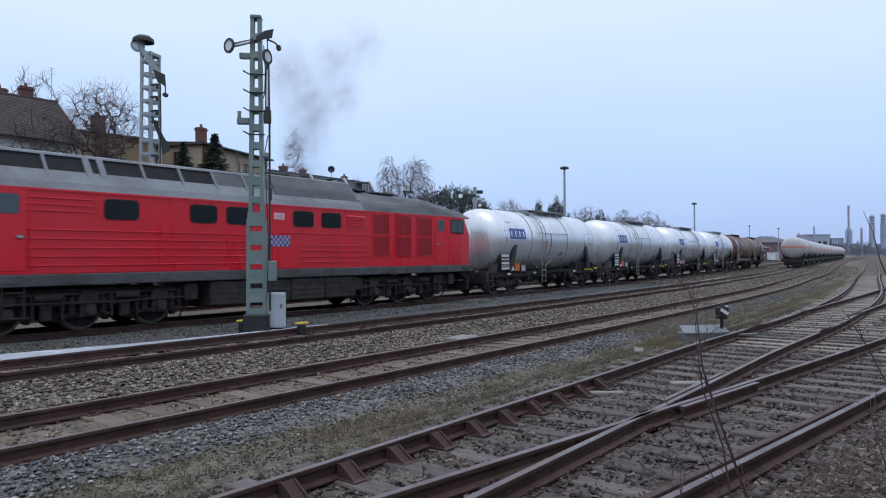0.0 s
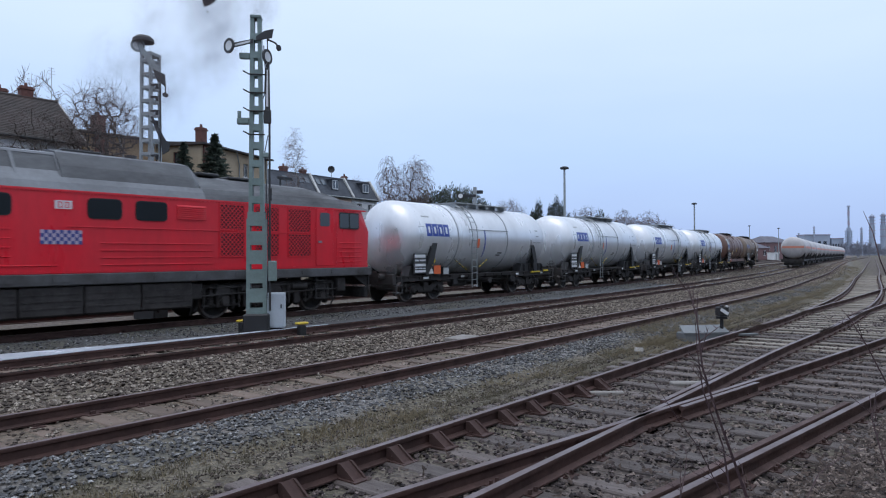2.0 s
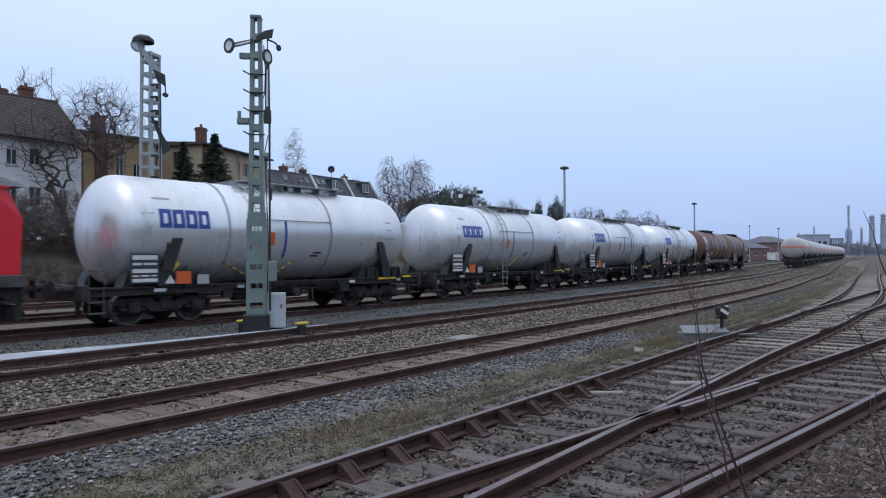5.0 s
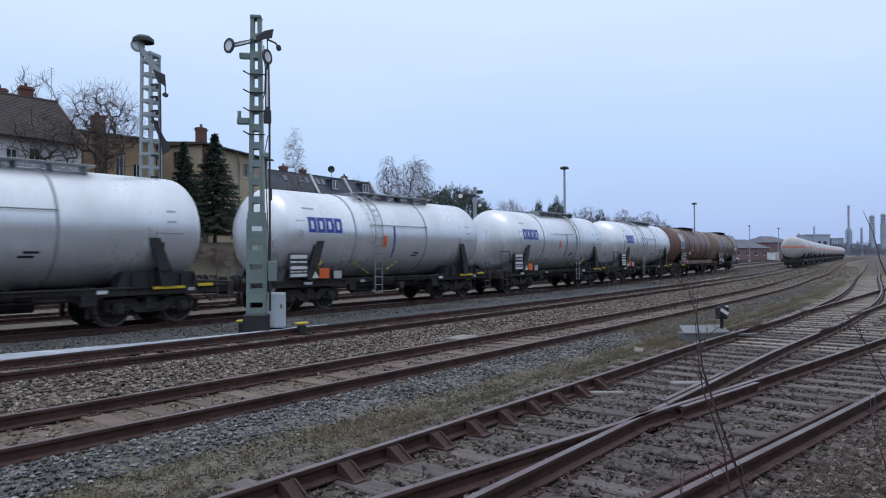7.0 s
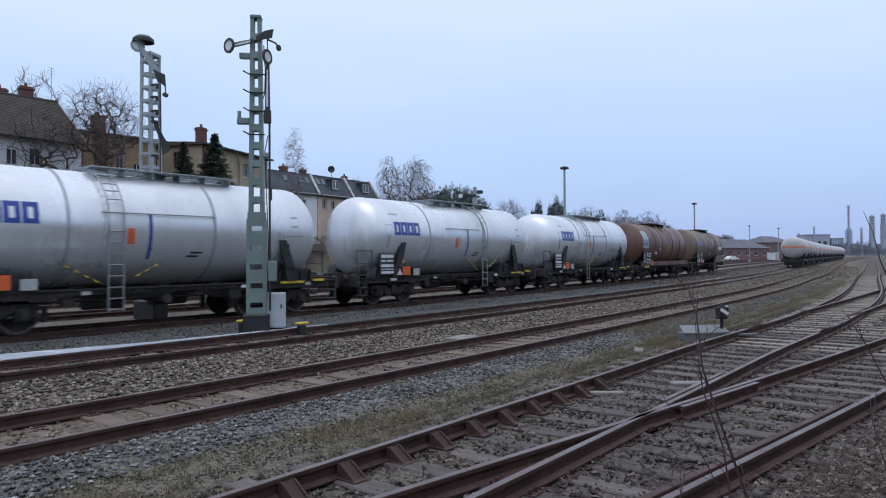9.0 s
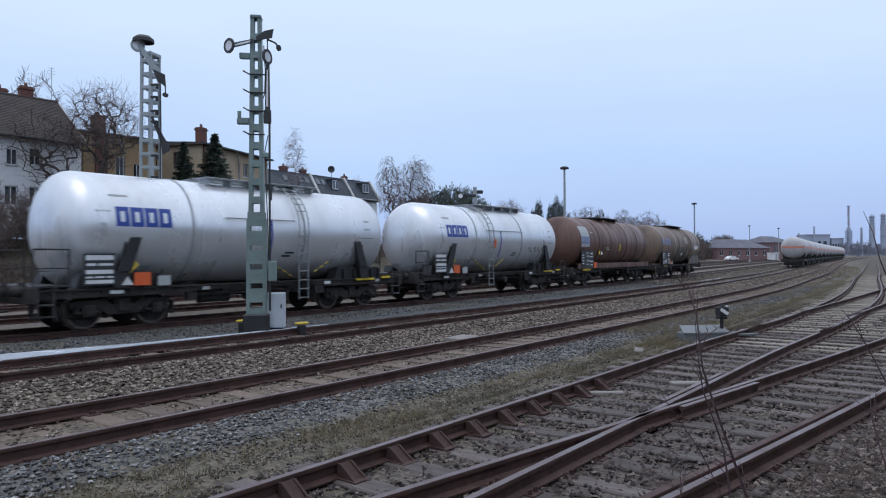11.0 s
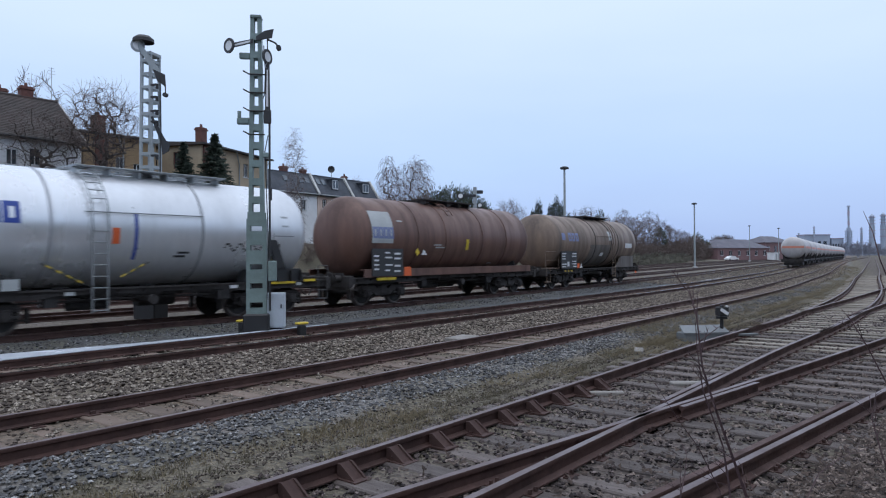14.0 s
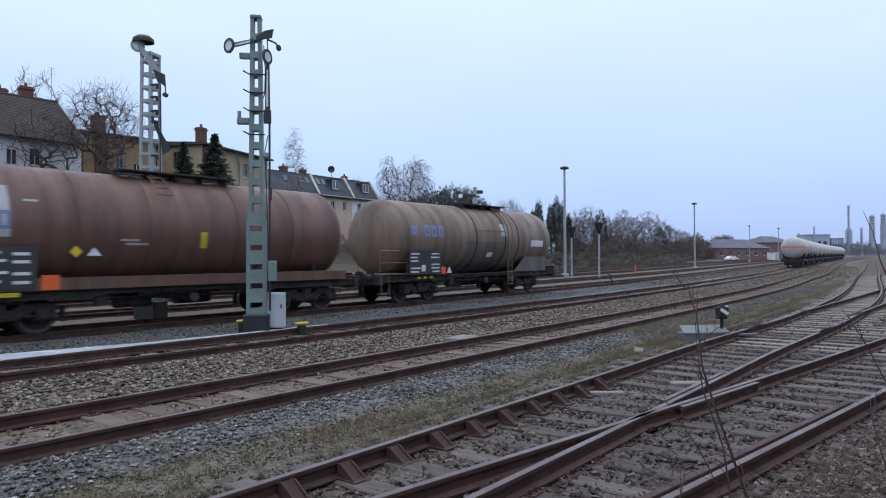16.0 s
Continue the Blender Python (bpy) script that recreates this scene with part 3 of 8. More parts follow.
def freight_bogie(parent, x):
    g = Geo()
    for sd in (-1, 1):
        y = sd * 1.0
        g.prism([(-1.25, 0.62), (-1.2, 0.72), (-0.45, 0.74), (-0.3, 0.6), (0.3, 0.6), (0.45, 0.74), (1.2, 0.72), (1.25, 0.62), (0.6, 0.52), (0.4, 0.36), (-0.4, 0.36), (-0.6, 0.52)], y - 0.06, y + 0.06)
        for ax in (-0.9, 0.9):
            g.box(ax - 0.15, y - 0.02 * sd, 0.32, ax + 0.15, y + 0.17 * sd, 0.62, c=0.03)
            g.tube((ax, y + 0.17 * sd, 0.46), (ax, y + 0.22 * sd, 0.46), 0.115, n=12)
            for d in (-0.25, 0.25):
                for k in range(4):
                    g.tube((ax + d, y, 0.5 + 0.06 * k), (ax + d, y, 0.53 + 0.06 * k), 0.085, n=10)
                g.tube((ax + d, y, 0.46), (ax + d, y, 0.74), 0.055, n=8)
        g.box(-0.16, y - 0.08, 0.42, 0.16, y + 0.12 * sd, 0.78, c=0.03)
        for ax in (-1.5, -0.32, 0.32, 1.5):
            g.box(ax - 0.05, sd * 0.68, 0.25, ax + 0.05, sd * 0.82, 0.62, c=0.01)
    for sd in (-1, 1):
        y = sd * 1.0
        for ax in (-0.9, 0.9):
            g.box(ax - 0.34, y - 0.05, 0.40, ax + 0.34, y + 0.09 * sd, 0.47, c=0.015)
            g.lathe([(-0.02, 0.0), (-0.02, 0.075), (0.03, 0.06), (0.03, 0.0)], 10, "y", 0, Matrix.Translation((ax, y + 0.22 * sd, 0.46)))
        for ax in (-0.42, 0.42):
            g.path([(ax, sd * 0.9, 0.82), (ax * 0.9, sd * 0.9, 0.3)], 0.03)
        g.path([(-1.4, sd * 0.9, 0.34), (1.4, sd * 0.9, 0.34)], 0.025)
        g.prism([(-0.5, 0.74), (-0.3, 0.84), (0.3, 0.84), (0.5, 0.74)], y - 0.1, y + 0.1)
    g.box(-0.2, -1.0, 0.5, 0.2, 1.0, 0.74, c=0.02)
    for ax in (-1.25, 1.25):
        g.box(ax - 0.05, -1.0, 0.55, ax + 0.05, 1.0, 0.68)
    ob = part("bogie", g, M_GEARB, parent, "", 35)
    ob.location = (x, 0, 0)
    for ax in (-0.9, 0.9):
        w = part("wheelset", wheelset_mesh(0.46), [], parent)
        WHEELS.append((w, x + ax, 0.46, 0.46))


def plate(g, x0, x1, z0, z1, y, mi=0, t=0.012):
    g.box(x0, y, z0, x1, y - t, z1, mi)


def tank_wagon(name, label, s, half, paint, kind):
    """kind: 'white' with the ladder at ladder_x, 'brown' or 'ochre' for the weathered ones."""
    th = thing(name, label, "tank wagon", group="wagons of the train")
    L = half - 0.5
    tank_half = half - kind["gap"]
    end_cut = kind.get("end_cut", 0.0)
    R, zc = 1.5, 2.55
    pr = [(-tank_half, 0.0)]
    dome = 0.72
    for i in range(1, 9):
        a = i / 8 * math.pi / 2
        pr.append((-tank_half + dome * (1 - math.cos(a)), R * math.sin(a) ** 0.8))
    pr += [(-u, r) for u, r in reversed(pr)]
    pr = [(u + end_cut if u < 0 else u, r) for u, r in pr]
    g = Geo().lathe(pr, 56)
    tank = part("tank", g, paint, th, kind["tank_label"], 40)
    tank.location.z = zc
    # welded bands and hoops
    for x in kind["hoops"]:
        part("hoop", Geo().lathe([(x - 0.035, R + 0.002), (x - 0.03, R + 0.022), (x + 0.03, R + 0.022), (x + 0.035, R + 0.002)], 56), kind["hoop_mat"], th, "", 40).location.z = zc
    # underframe
    g = Geo()
    for sd in (-1, 1):
        for e in (-1, 1):
            g.prism([(e * L, 0.82), (e * 2.6, 0.82), (e * 2.1, 0.90), (e * 2.1, 1.04), (e * L, 1.04)], sd * 1.12, sd * 1.30)
        g.box(-2.1, sd * 1.14, 0.90, 2.1, sd * 1.30, 1.04)
        g.box(-L, sd * 1.30, 1.0, L, sd * 1.36, 1.03)
        for k in range(-9, 10):
            g.box(0.68 * k - 0.02, sd * 1.30, 0.90, 0.68 * k + 0.02, sd * 1.34, 1.0)
    for x in (-L, L):
        g.box(x - 0.1, -1.38, 0.72, x + 0.1, 1.38, 1.12, c=0.02)
    for x in (-3.2, -1.2, 1.2, 3.2):
        g.box(x - 0.06, -1.2, 0.8, x + 0.06, 1.2, 1.02)
    g.box(-L, -0.2, 0.75, L, 0.2, 1.0)
    part("underframe", g, M_GEARB, th)
    # saddles under the tank, with braces reaching up its side
    for x in (-kind["saddle"], kind["saddle"]):
        g = Geo()
        ring = [(R + 0.01, math.radians(a)) for a in range(200, 341, 7)]
        poly = [(r * math.cos(a), zc + r * math.sin(a)) for r, a in ring]
        poly = poly + [(1.25, 1.04), (-1.25, 1.04)]
        sgn = 1 if x > 0 else -1
        zt = 2.3 if kind["white"] else 1.55
        g.prism([(-1.33, 1.04), (-1.47 if zt > 2 else -1.3, zt), (-1.40 if zt > 2 else -1.2, zt), (-1.05, 1.45), (1.05, 1.45), (1.40 if zt > 2 else 1.2, zt), (1.47 if zt > 2 else 1.3, zt), (1.33, 1.04)], x - 0.03, x + 0.03, "x")
        for sd in (-1, 1) if kind["white"] else ():
            g.prism([(x + sgn * 0.22, 1.45), (x - sgn * 0.12, 2.32), (x - sgn * 0.42, 2.32), (x - sgn * 0.14, 1.45)], sd * 1.44, sd * 1.50)
            g.prism([(x + sgn * 0.30, 1.04), (x + sgn * 0.24, 1.47), (x - sgn * 0.16, 1.47), (x - sgn * 0.05, 1.04)], sd * 1.40, sd * 1.46)
            g.prism([(x - 1.15, 1.04), (x - 1.0, 1.42), (x + 1.0, 1.42), (x + 1.15, 1.04)], sd * 0.85, sd * 1.27)
            for d in (-0.8, -0.3, 0.55, 0.95):
                g.prism([(x + d, 1.04), (x + d, 1.36), (x + d + 0.04, 1.36), (x + d + 0.04, 1.04)], sd * 1.27, sd * 1.36)
        part("saddle", g, M_DARK, th)
    for sd in (-1, 1):
        for e in (-1, 1):
            b = part("buffer", BUFFER, [], th)
            b.matrix_basis = Matrix.Translation((e * (L + 0.08), sd * 0.875, 1.02)) @ Matrix.Rotation(0 if e > 0 else math.pi, 4, "Z")
    for e in (-1, 1):
        part("coupling", Geo().box(e * L, -0.06, 0.9, e * (L + 0.42), 0.06, 1.05), M_GEAR, th)
        part("brake_hose", Geo().path([(e * (L + 0.1), 0.35, 0.85), (e * (L + 0.3), 0.35, 0.6), (e * (L + 0.45), 0.3, 0.45)], 0.025), M_GEAR, th)
    # brake gear hanging between the bogies
    g = Geo()
    g.tube((-1.6, -0.5, 0.62), (-0.6, -0.5, 0.62), 0.16, n=14)
    g.tube((0.6, 0.3, 0.62), (1.7, 0.3, 0.62), 0.2, n=14)
    g.path([(-4, -0.7, 0.72), (4, -0.7, 0.72)], 0.03)
    g.path([(-L, 1.0, 0.78), (L, 1.0, 0.78)], 0.025)
    g.box(-2.4, -1.25, 0.62, -2.1, -1.1, 0.9)
    g.box(2.2, -1.3, 0.58, 2.6, -1.15, 0.86, c=0.02)
    part("brake_gear", g, M_GEAR, th)
    # outlet valve box and pipe below the middle
    g = Geo()
    g.tube((0.2, 0, 1.05), (0.2, 0, 0.75), 0.16, n=14)
    g.tube((0.2, -1.3, 0.7), (0.2, 1.3, 0.7), 0.09, n=12)
    g.tube((0.2, -1.3, 0.7), (0.2, -1.42, 0.7), 0.13, n=12)
    part("outlet_pipe", g, M_GEARB, th)
    # ladder on the camera's side
    lx = kind["ladder"]
    for sd in (-1, 1):
        g = Geo()
        arc = [((R + 0.12) * math.cos(a), zc + (R + 0.12) * math.sin(a)) for a in [radians(q) for q in range(8, 84, 9)]]
        short = kind.get("short_ladder", False)
        pts = arc[3:] if short else [(1.55, 0.45), (1.55, 2.3), (1.60, 2.55)] + arc[1:]
        for dx in (-0.19, 0.19):
            g.path([(lx + dx, sd * y, z) for y, z in pts], 0.022)
        for k in range(0 if short else 8):
            z = 0.5 + 0.28 * k
            g.tube((lx - 0.19, sd * 1.55, z), (lx + 0.19, sd * 1.55, z), 0.016, n=6)
        for y, z in arc[3 if short else 2:]:
            g.tube((lx - 0.19, sd * y, z), (lx + 0.19, sd * y, z), 0.016, n=6)
        if not short:
            g.path([(lx - 0.35, sd * 1.53, 2.93), (lx + kind["rail_to"], sd * 1.53, 2.93)], 0.018)
        part("ladder", g, kind["ladder_mat"], th, "", 40)
    # catwalk and manhole on top
    g = Geo()
    w0, w1 = kind["walk"]
    top = zc + R
    for sd in (-1, 1):
        g.box(w0, sd * 0.25, top + 0.06, w1, sd * 0.75, top + 0.09)
        for x in np.arange(w0 + 0.1, w1, 0.8):
            g.box(x - 0.02, sd * 0.3, top - 0.12, x + 0.02, sd * 0.7, top + 0.06)
        g.path([(w0, sd * 0.75, top + 0.09), (w1, sd * 0.75, top + 0.09)], 0.02)
    for x in np.arange(w0, w1, 0.18):
        g.box(x, -0.75, top + 0.085, x + 0.03, 0.75, top + 0.105)
    part("catwalk", g, M_GALV if kind["white"] else M_GEARB, th)
    part("manhole", Geo().lathe([(top - 0.1, 0.28), (top + 0.12, 0.28), (top + 0.12, 0.34), (top + 0.16, 0.34), (top + 0.2, 0.0)], 20, "z"), M_GALV if kind["white"] else M_GEARB, th, "", 40).location.x = (w0 + w1) / 2
    for x in (-kind["pivot"], kind["pivot"]):
        freight_bogie(th, x)
    # end platform railing, data panels, plates
    kind["fittings"](th, L, R, zc)
    MOVING.append((th, s, kind["pivot"]))
    return th


def strip_on_tank(g, x0, x1, z0, z1, R, zc, mi=0, n=6, t=0.006):
    """A painted or plated field that follows the tank's curve."""
    a0, a1 = math.asin((z0 - zc) / R), math.asin((z1 - zc) / R)
    rings = []
    for x in (x0, x1):
        inner = [(x, -(R - 0.002) * math.cos(a0 + (a1 - a0) * i / n), zc + (R - 0.002) * math.sin(a0 + (a1 - a0) * i / n)) for i in range(n + 1)]
        outer = [(x, -(R + t) * math.cos(a0 + (a1 - a0) * i / n), zc + (R + t) * math.sin(a0 + (a1 - a0) * i / n)) for i in range(n, -1, -1)]
        rings.append(inner + outer)
    g.loft(rings, mi, True, True)


def mark_on_tank(cells, h, x, z, R, zc, w=0.35, pitch=0.385, b=0.115):
    """A painted owner's mark: a row of plain hollow blocks that follows the tank's curve."""
    g = Geo()
    for c in range(cells):
        x0 = x + (c - (cells - 1) / 2) * pitch - w / 2
        z0, z1 = z - h / 2, z + h / 2
        strip_on_tank(g, x0, x0 + b, z0, z1, R, zc)
        strip_on_tank(g, x0 + w - b, x0 + w, z0, z1, R, zc)
        strip_on_tank(g, x0 + b, x0 + w - b, z0, z0 + b, R, zc, 0, 2)
        strip_on_tank(g, x0 + b, x0 + w - b, z1 - b, z1, R, zc, 0, 2)
    return g


def end_railing(th, x, mat, w=0.75):
    g = Geo()
    for sd in (-1, 1):
        g.path([(x - 0.05, sd * 1.3, 1.1), (x - 0.05, sd * 1.3, 2.0), (x + w, sd * 1.3, 2.0), (x + w, sd * 1.3, 1.1)], 0.022)
        g.path([(x - 0.05, sd * 1.3, 1.55), (x + w, sd * 1.3, 1.55)], 0.015)
        g.box(x - 0.1, sd * 1.2, 0.4, x + 0.35, sd * 1.42, 0.44)
        g.path([(x - 0.08, sd * 1.38, 0.42), (x - 0.08, sd * 1.38, 1.1)], 0.015)
        g.path([(x + 0.33, sd * 1.38, 0.42), (x + 0.33, sd * 1.38, 1.1)], 0.015)
    g.box(x - 0.1, -1.35, 1.1, x + w + 0.05, 1.35, 1.14)
    part("platform_railing", g, mat, th)


def white_fittings(flip, railing, scrawl=False):
    def fit(th, L, R, zc):
        part("painted_mark", mark_on_tank(4, 0.50, -3.75, 2.84, R, zc), M_BLUE, th, "blue painted mark")
        # data panel on legs
        g = Geo()
        x0 = -5.28
        plate(g, x0, x0 + 0.78, 1.12, 1.90, -1.42, 0, 0.03)
        panel = part("data_panel", g, M_PLATE, th, "black panel with white bars of writing")
        for xa, xb, z0, z1 in ((0.05, 0.73, 1.74, 1.86), (0.06, 0.3, 1.60, 1.66), (0.36, 0.72, 1.60, 1.66), (0.05, 0.73, 1.40, 1.50), (0.06, 0.22, 1.30, 1.34), (0.28, 0.5, 1.30, 1.34), (0.56, 0.72, 1.30, 1.34), (0.05, 0.73, 1.16, 1.25)):
            g = Geo()
            plate(g, x0 + xa, x0 + xb, z0, z1, -1.452, 0, 0.004)
            part("writing_bar", g, M_SIGN, panel)
        g = Geo()
        m = Matrix.Translation((-4.12, -1.46, 1.62)) @ Matrix.Rotation(radians(45), 4, "Y")
        g.box(-0.15, 0, -0.15, 0.15, -0.012, 0.15, 0, m)
        part("hazard_label", g, M_YELLOW, th, "yellow diamond hazard label")
        g = Geo()
        g.prism([(-4.35, 1.1), (-4.05, 1.1), (-4.2, 1.32)], -1.46, -1.475)
        part("hazard_label", g, M_SIGN, th, "white triangular label")
        g = Geo()
        plate(g, -4.02, -3.58, 1.08, 1.42, -1.45, 0, 0.015)
        part("warning_plate", g, M_ORANGE, th, "plain orange warning plate")
        g = Geo()
        plate(g, -3.38, -3.02, 1.06, 1.32, -1.45, 0, 0.015)
        part("label_plate", g, M_GREYPL, th, "pale grey label plate")
        # blue line down the flank, small dark marks
        g = Geo()
        bx = -0.35 if not flip else 0.25
        strip_on_tank(g, bx, bx + 0.09, 1.75, 2.92, R, zc, 0, 8)
        part("painted_line", g, M_BLUE, th, "blue painted line")
        for xa, za, w, mt in ((0.8, 1.80, 0.35, M_DARK), (0.9, 1.90, 0.35, M_DARK), (4.35, 3.0, 0.25, M_GREYPL), (4.35, 2.72, 0.25, M_GREYPL), (-4.6, 3.35, 0.5, M_GREYPL)):
            g = Geo()
            strip_on_tank(g, xa, xa + w, za, za + 0.055, R if abs(xa) < 5 else R * 0.985, zc, 0, 2)
            part("painted_mark", g, mt, th)
        g = Geo()
        strip_on_tank(g, -0.92 if not flip else -0.6, -0.74 if not flip else -0.45, 2.15, 2.55, R, zc, 0, 4, 0.012)
        part("warning_label", g, M_ORANGE, th, "small orange label")
        if scrawl:
            g = Geo()
            for k in range(26):
                a, b = 2.3 + 0.06 * k, 2.06 + 0.10 * math.sin(k * 0.9)
                strip_on_tank(g, a, a + 0.065, b, b + 0.035 + 0.02 * abs(math.sin(k * 1.3)), R, zc, 0, 2)
            part("painted_scrawl", g, M_DARK, th, "dark unreadable painted scrawl")
        g = Geo()
        g.box(4.0, -1.42, 0.96, 4.9, -1.37, 1.03)
        g.box(5.3, -1.42, 1.0, 5.75, -1.37, 1.08)
        part("brake_handle_bar", g, M_YELLOW, th, "yellow bar")
        # striped hazard bars that lead down to the ladder's foot
        lx = 1.5 if flip else -1.25
        for sg in (-1, 1):
            for k in range(9):
                if sg > 0 and k > 5:
                    continue
                a, b = k / 9, (k + 1) / 9
                pa = Vector((lx + sg * (1.3 - 1.05 * a), -1.40 + 0.03 * a, 1.68 - 0.55 * a))
                pb = Vector((lx + sg * (1.3 - 1.05 * b), -1.40 + 0.03 * b, 1.68 - 0.55 * b))
                part("hazard_bar", Geo().tube(pa, pb, 0.022, n=6), M_YELLOW if k % 2 else M_DARK, th)
        # small stencilled notes near the tank's end, white plates on the frame
        for xa, za, w in ((-5.0, 2.95, 0.10), (-4.86, 2.95, 0.08), (-4.74, 2.95, 0.1), (-4.9, 2.62, 0.16), (-4.9, 2.52, 0.16), (4.1, 2.42, 0.7)):
            g = Geo()
            strip_on_tank(g, xa, xa + w, za, za + 0.035, R, zc, 0, 2)
            part("stencil_mark", g, M_SEAM, th)
        for xa, w in ((-4.6, 0.34), (-2.0, 0.22), (2.55, 0.26), (5.0, 0.2)):
            g = Geo()
            plate(g, xa, xa + w, 0.89, 0.98, -1.365, 0, 0.01)
            part("frame_plate", g, M_SIGN if w > 0.25 else M_GREYPL, th)
        # hand brake wheel and step at the end
        g = Geo().lathe([(-0.015, 0.16), (0.0, 0.185), (0.015, 0.16), (0.0, 0.14), (-0.015, 0.16)], 16, "y", 0, Matrix.Translation((-L + 1.35, -1.40, 1.42)))
        for k in range(3):
            a = k * math.pi / 3
            g.tube((-L + 1.35 - 0.16 * math.cos(a), -1.40, 1.42 - 0.16 * math.sin(a)), (-L + 1.35 + 0.16 * math.cos(a), -1.40, 1.42 + 0.16 * math.sin(a)), 0.012, n=5)
        g.tube((-L + 1.35, -1.40, 1.42), (-L + 1.35, -1.2, 1.42), 0.02, n=6)
        g.path([(-L + 1.35, -1.3, 1.42), (-L + 1.35, -1.3, 1.04)], 0.03)
        part("brake_wheel", g, M_DARK, th)
        for xs in (-L + 0.25, L - 0.25):
            g = Geo()
            for z in (0.40, 0.68):
                g.box(xs - 0.18, -1.42, z, xs + 0.18, -1.18, z + 0.03)
            for d in (-0.18, 0.18):
                g.path([(xs + d, -1.40, 0.40), (xs + d, -1.36, 1.0)], 0.016)
            g.path([(xs - 0.2, -1.40, 1.04), (xs - 0.2, -1.40, 1.5), (xs + 0.2, -1.40, 1.5), (xs + 0.2, -1.40, 1.04)], 0.016)
            part("shunter_step", g, M_SOLE, th)
        if railing:
            end_railing(th, -L + 0.05, M_DARK)
    return fit


def brown_fittings(th, L, R, zc):
    g = Geo()
    strip_on_tank(g, -5.55, -4.4, 2.28, 3.45, R, zc, 0, 10)
    part("pale_field", g, M_GREYPL, th, "faded grey painted field")
    part("painted_mark", mark_on_tank(4, 0.42, -4.95, 2.66, R + 0.006, zc, 0.26, 0.285, 0.085), M_FADED, th, "faded blue painted mark")
    g = Geo()
    plate(g, -5.55, -3.85, 1.08, 2.08, -1.46, 0, 0.03)
    panel = part("data_panel", g, M_PLATE, th, "black panel with white bars of writing")
    bars = [(-5.45, -5.2, 1.3 + 0.16 * k, 1.36 + 0.16 * k) for k in range(4)]
    for z in (1.9, 1.72, 1.45, 1.25):
        bars += [(-4.85, -4.5 + 0.1 * math.sin(z * 9), z, z + 0.06), (-4.35, -4.0, z - 0.04, z + 0.03)]
    for xa, xb, za, zb in bars:
        g = Geo()
        plate(g, xa, xb, za, zb, -1.492, 0, 0.004)
        part("writing_bar", g, M_SIGN, panel)
    g = Geo()
    plate(g, -3.75, -3.35, 1.05, 1.40, -1.46, 0, 0.015)
    part("warning_plate", g, M_ORANGE, th, "plain orange warning plate")
    g = Geo()
    m = Matrix.Translation((-3.0, -1.5, 1.95)) @ Matrix.Rotation(radians(45), 4, "Y")
    g.box(-0.10, 0, -0.10, 0.10, -0.012, 0.10, 0, m)
    part("hazard_label", g, M_YELLOW, th, "yellow diamond hazard label")
    g = Geo()
    g.prism([(-2.72, 1.85), (-2.38, 1.85), (-2.55, 2.05)], -1.46, -1.475)
    part("hazard_label", g, M_SIGN, th, "white triangular label")
    g = Geo()
    strip_on_tank(g, 0.35, 0.55, 2.05, 2.5, R, zc, 0, 3, 0.01)
    part("warning_label", g, M_YELLOW, th, "small yellow label")
    for xa, za, w in ((-1.9, 2.22, 0.5), (-1.75, 2.12, 0.6), (2.6, 1.45, 0.3), (-4.1, 3.1, 0.3)):
        g = Geo()
        strip_on_tank(g, xa, xa + w, za, za + 0.05, R, zc, 0, 2)
        part("stencil_mark", g, M_GREYPL, th)
    g = Geo()
    for sd in (-1, 1):
        g.box(-5.9, sd * 1.40, 1.04, 5.9, sd * 1.46, 1.3)
        g.box(-5.9, sd * 1.20, 1.3, 5.9, sd * 1.46, 1.33)
    part("side_sill", g, M_BROWN, th)
    g = Geo()
    g.box(-5.2, -1.44, 0.92, -4.2, -1.37, 1.02)
    part("brake_handle_bar", g, M_YELLOW, th, "yellow bar")


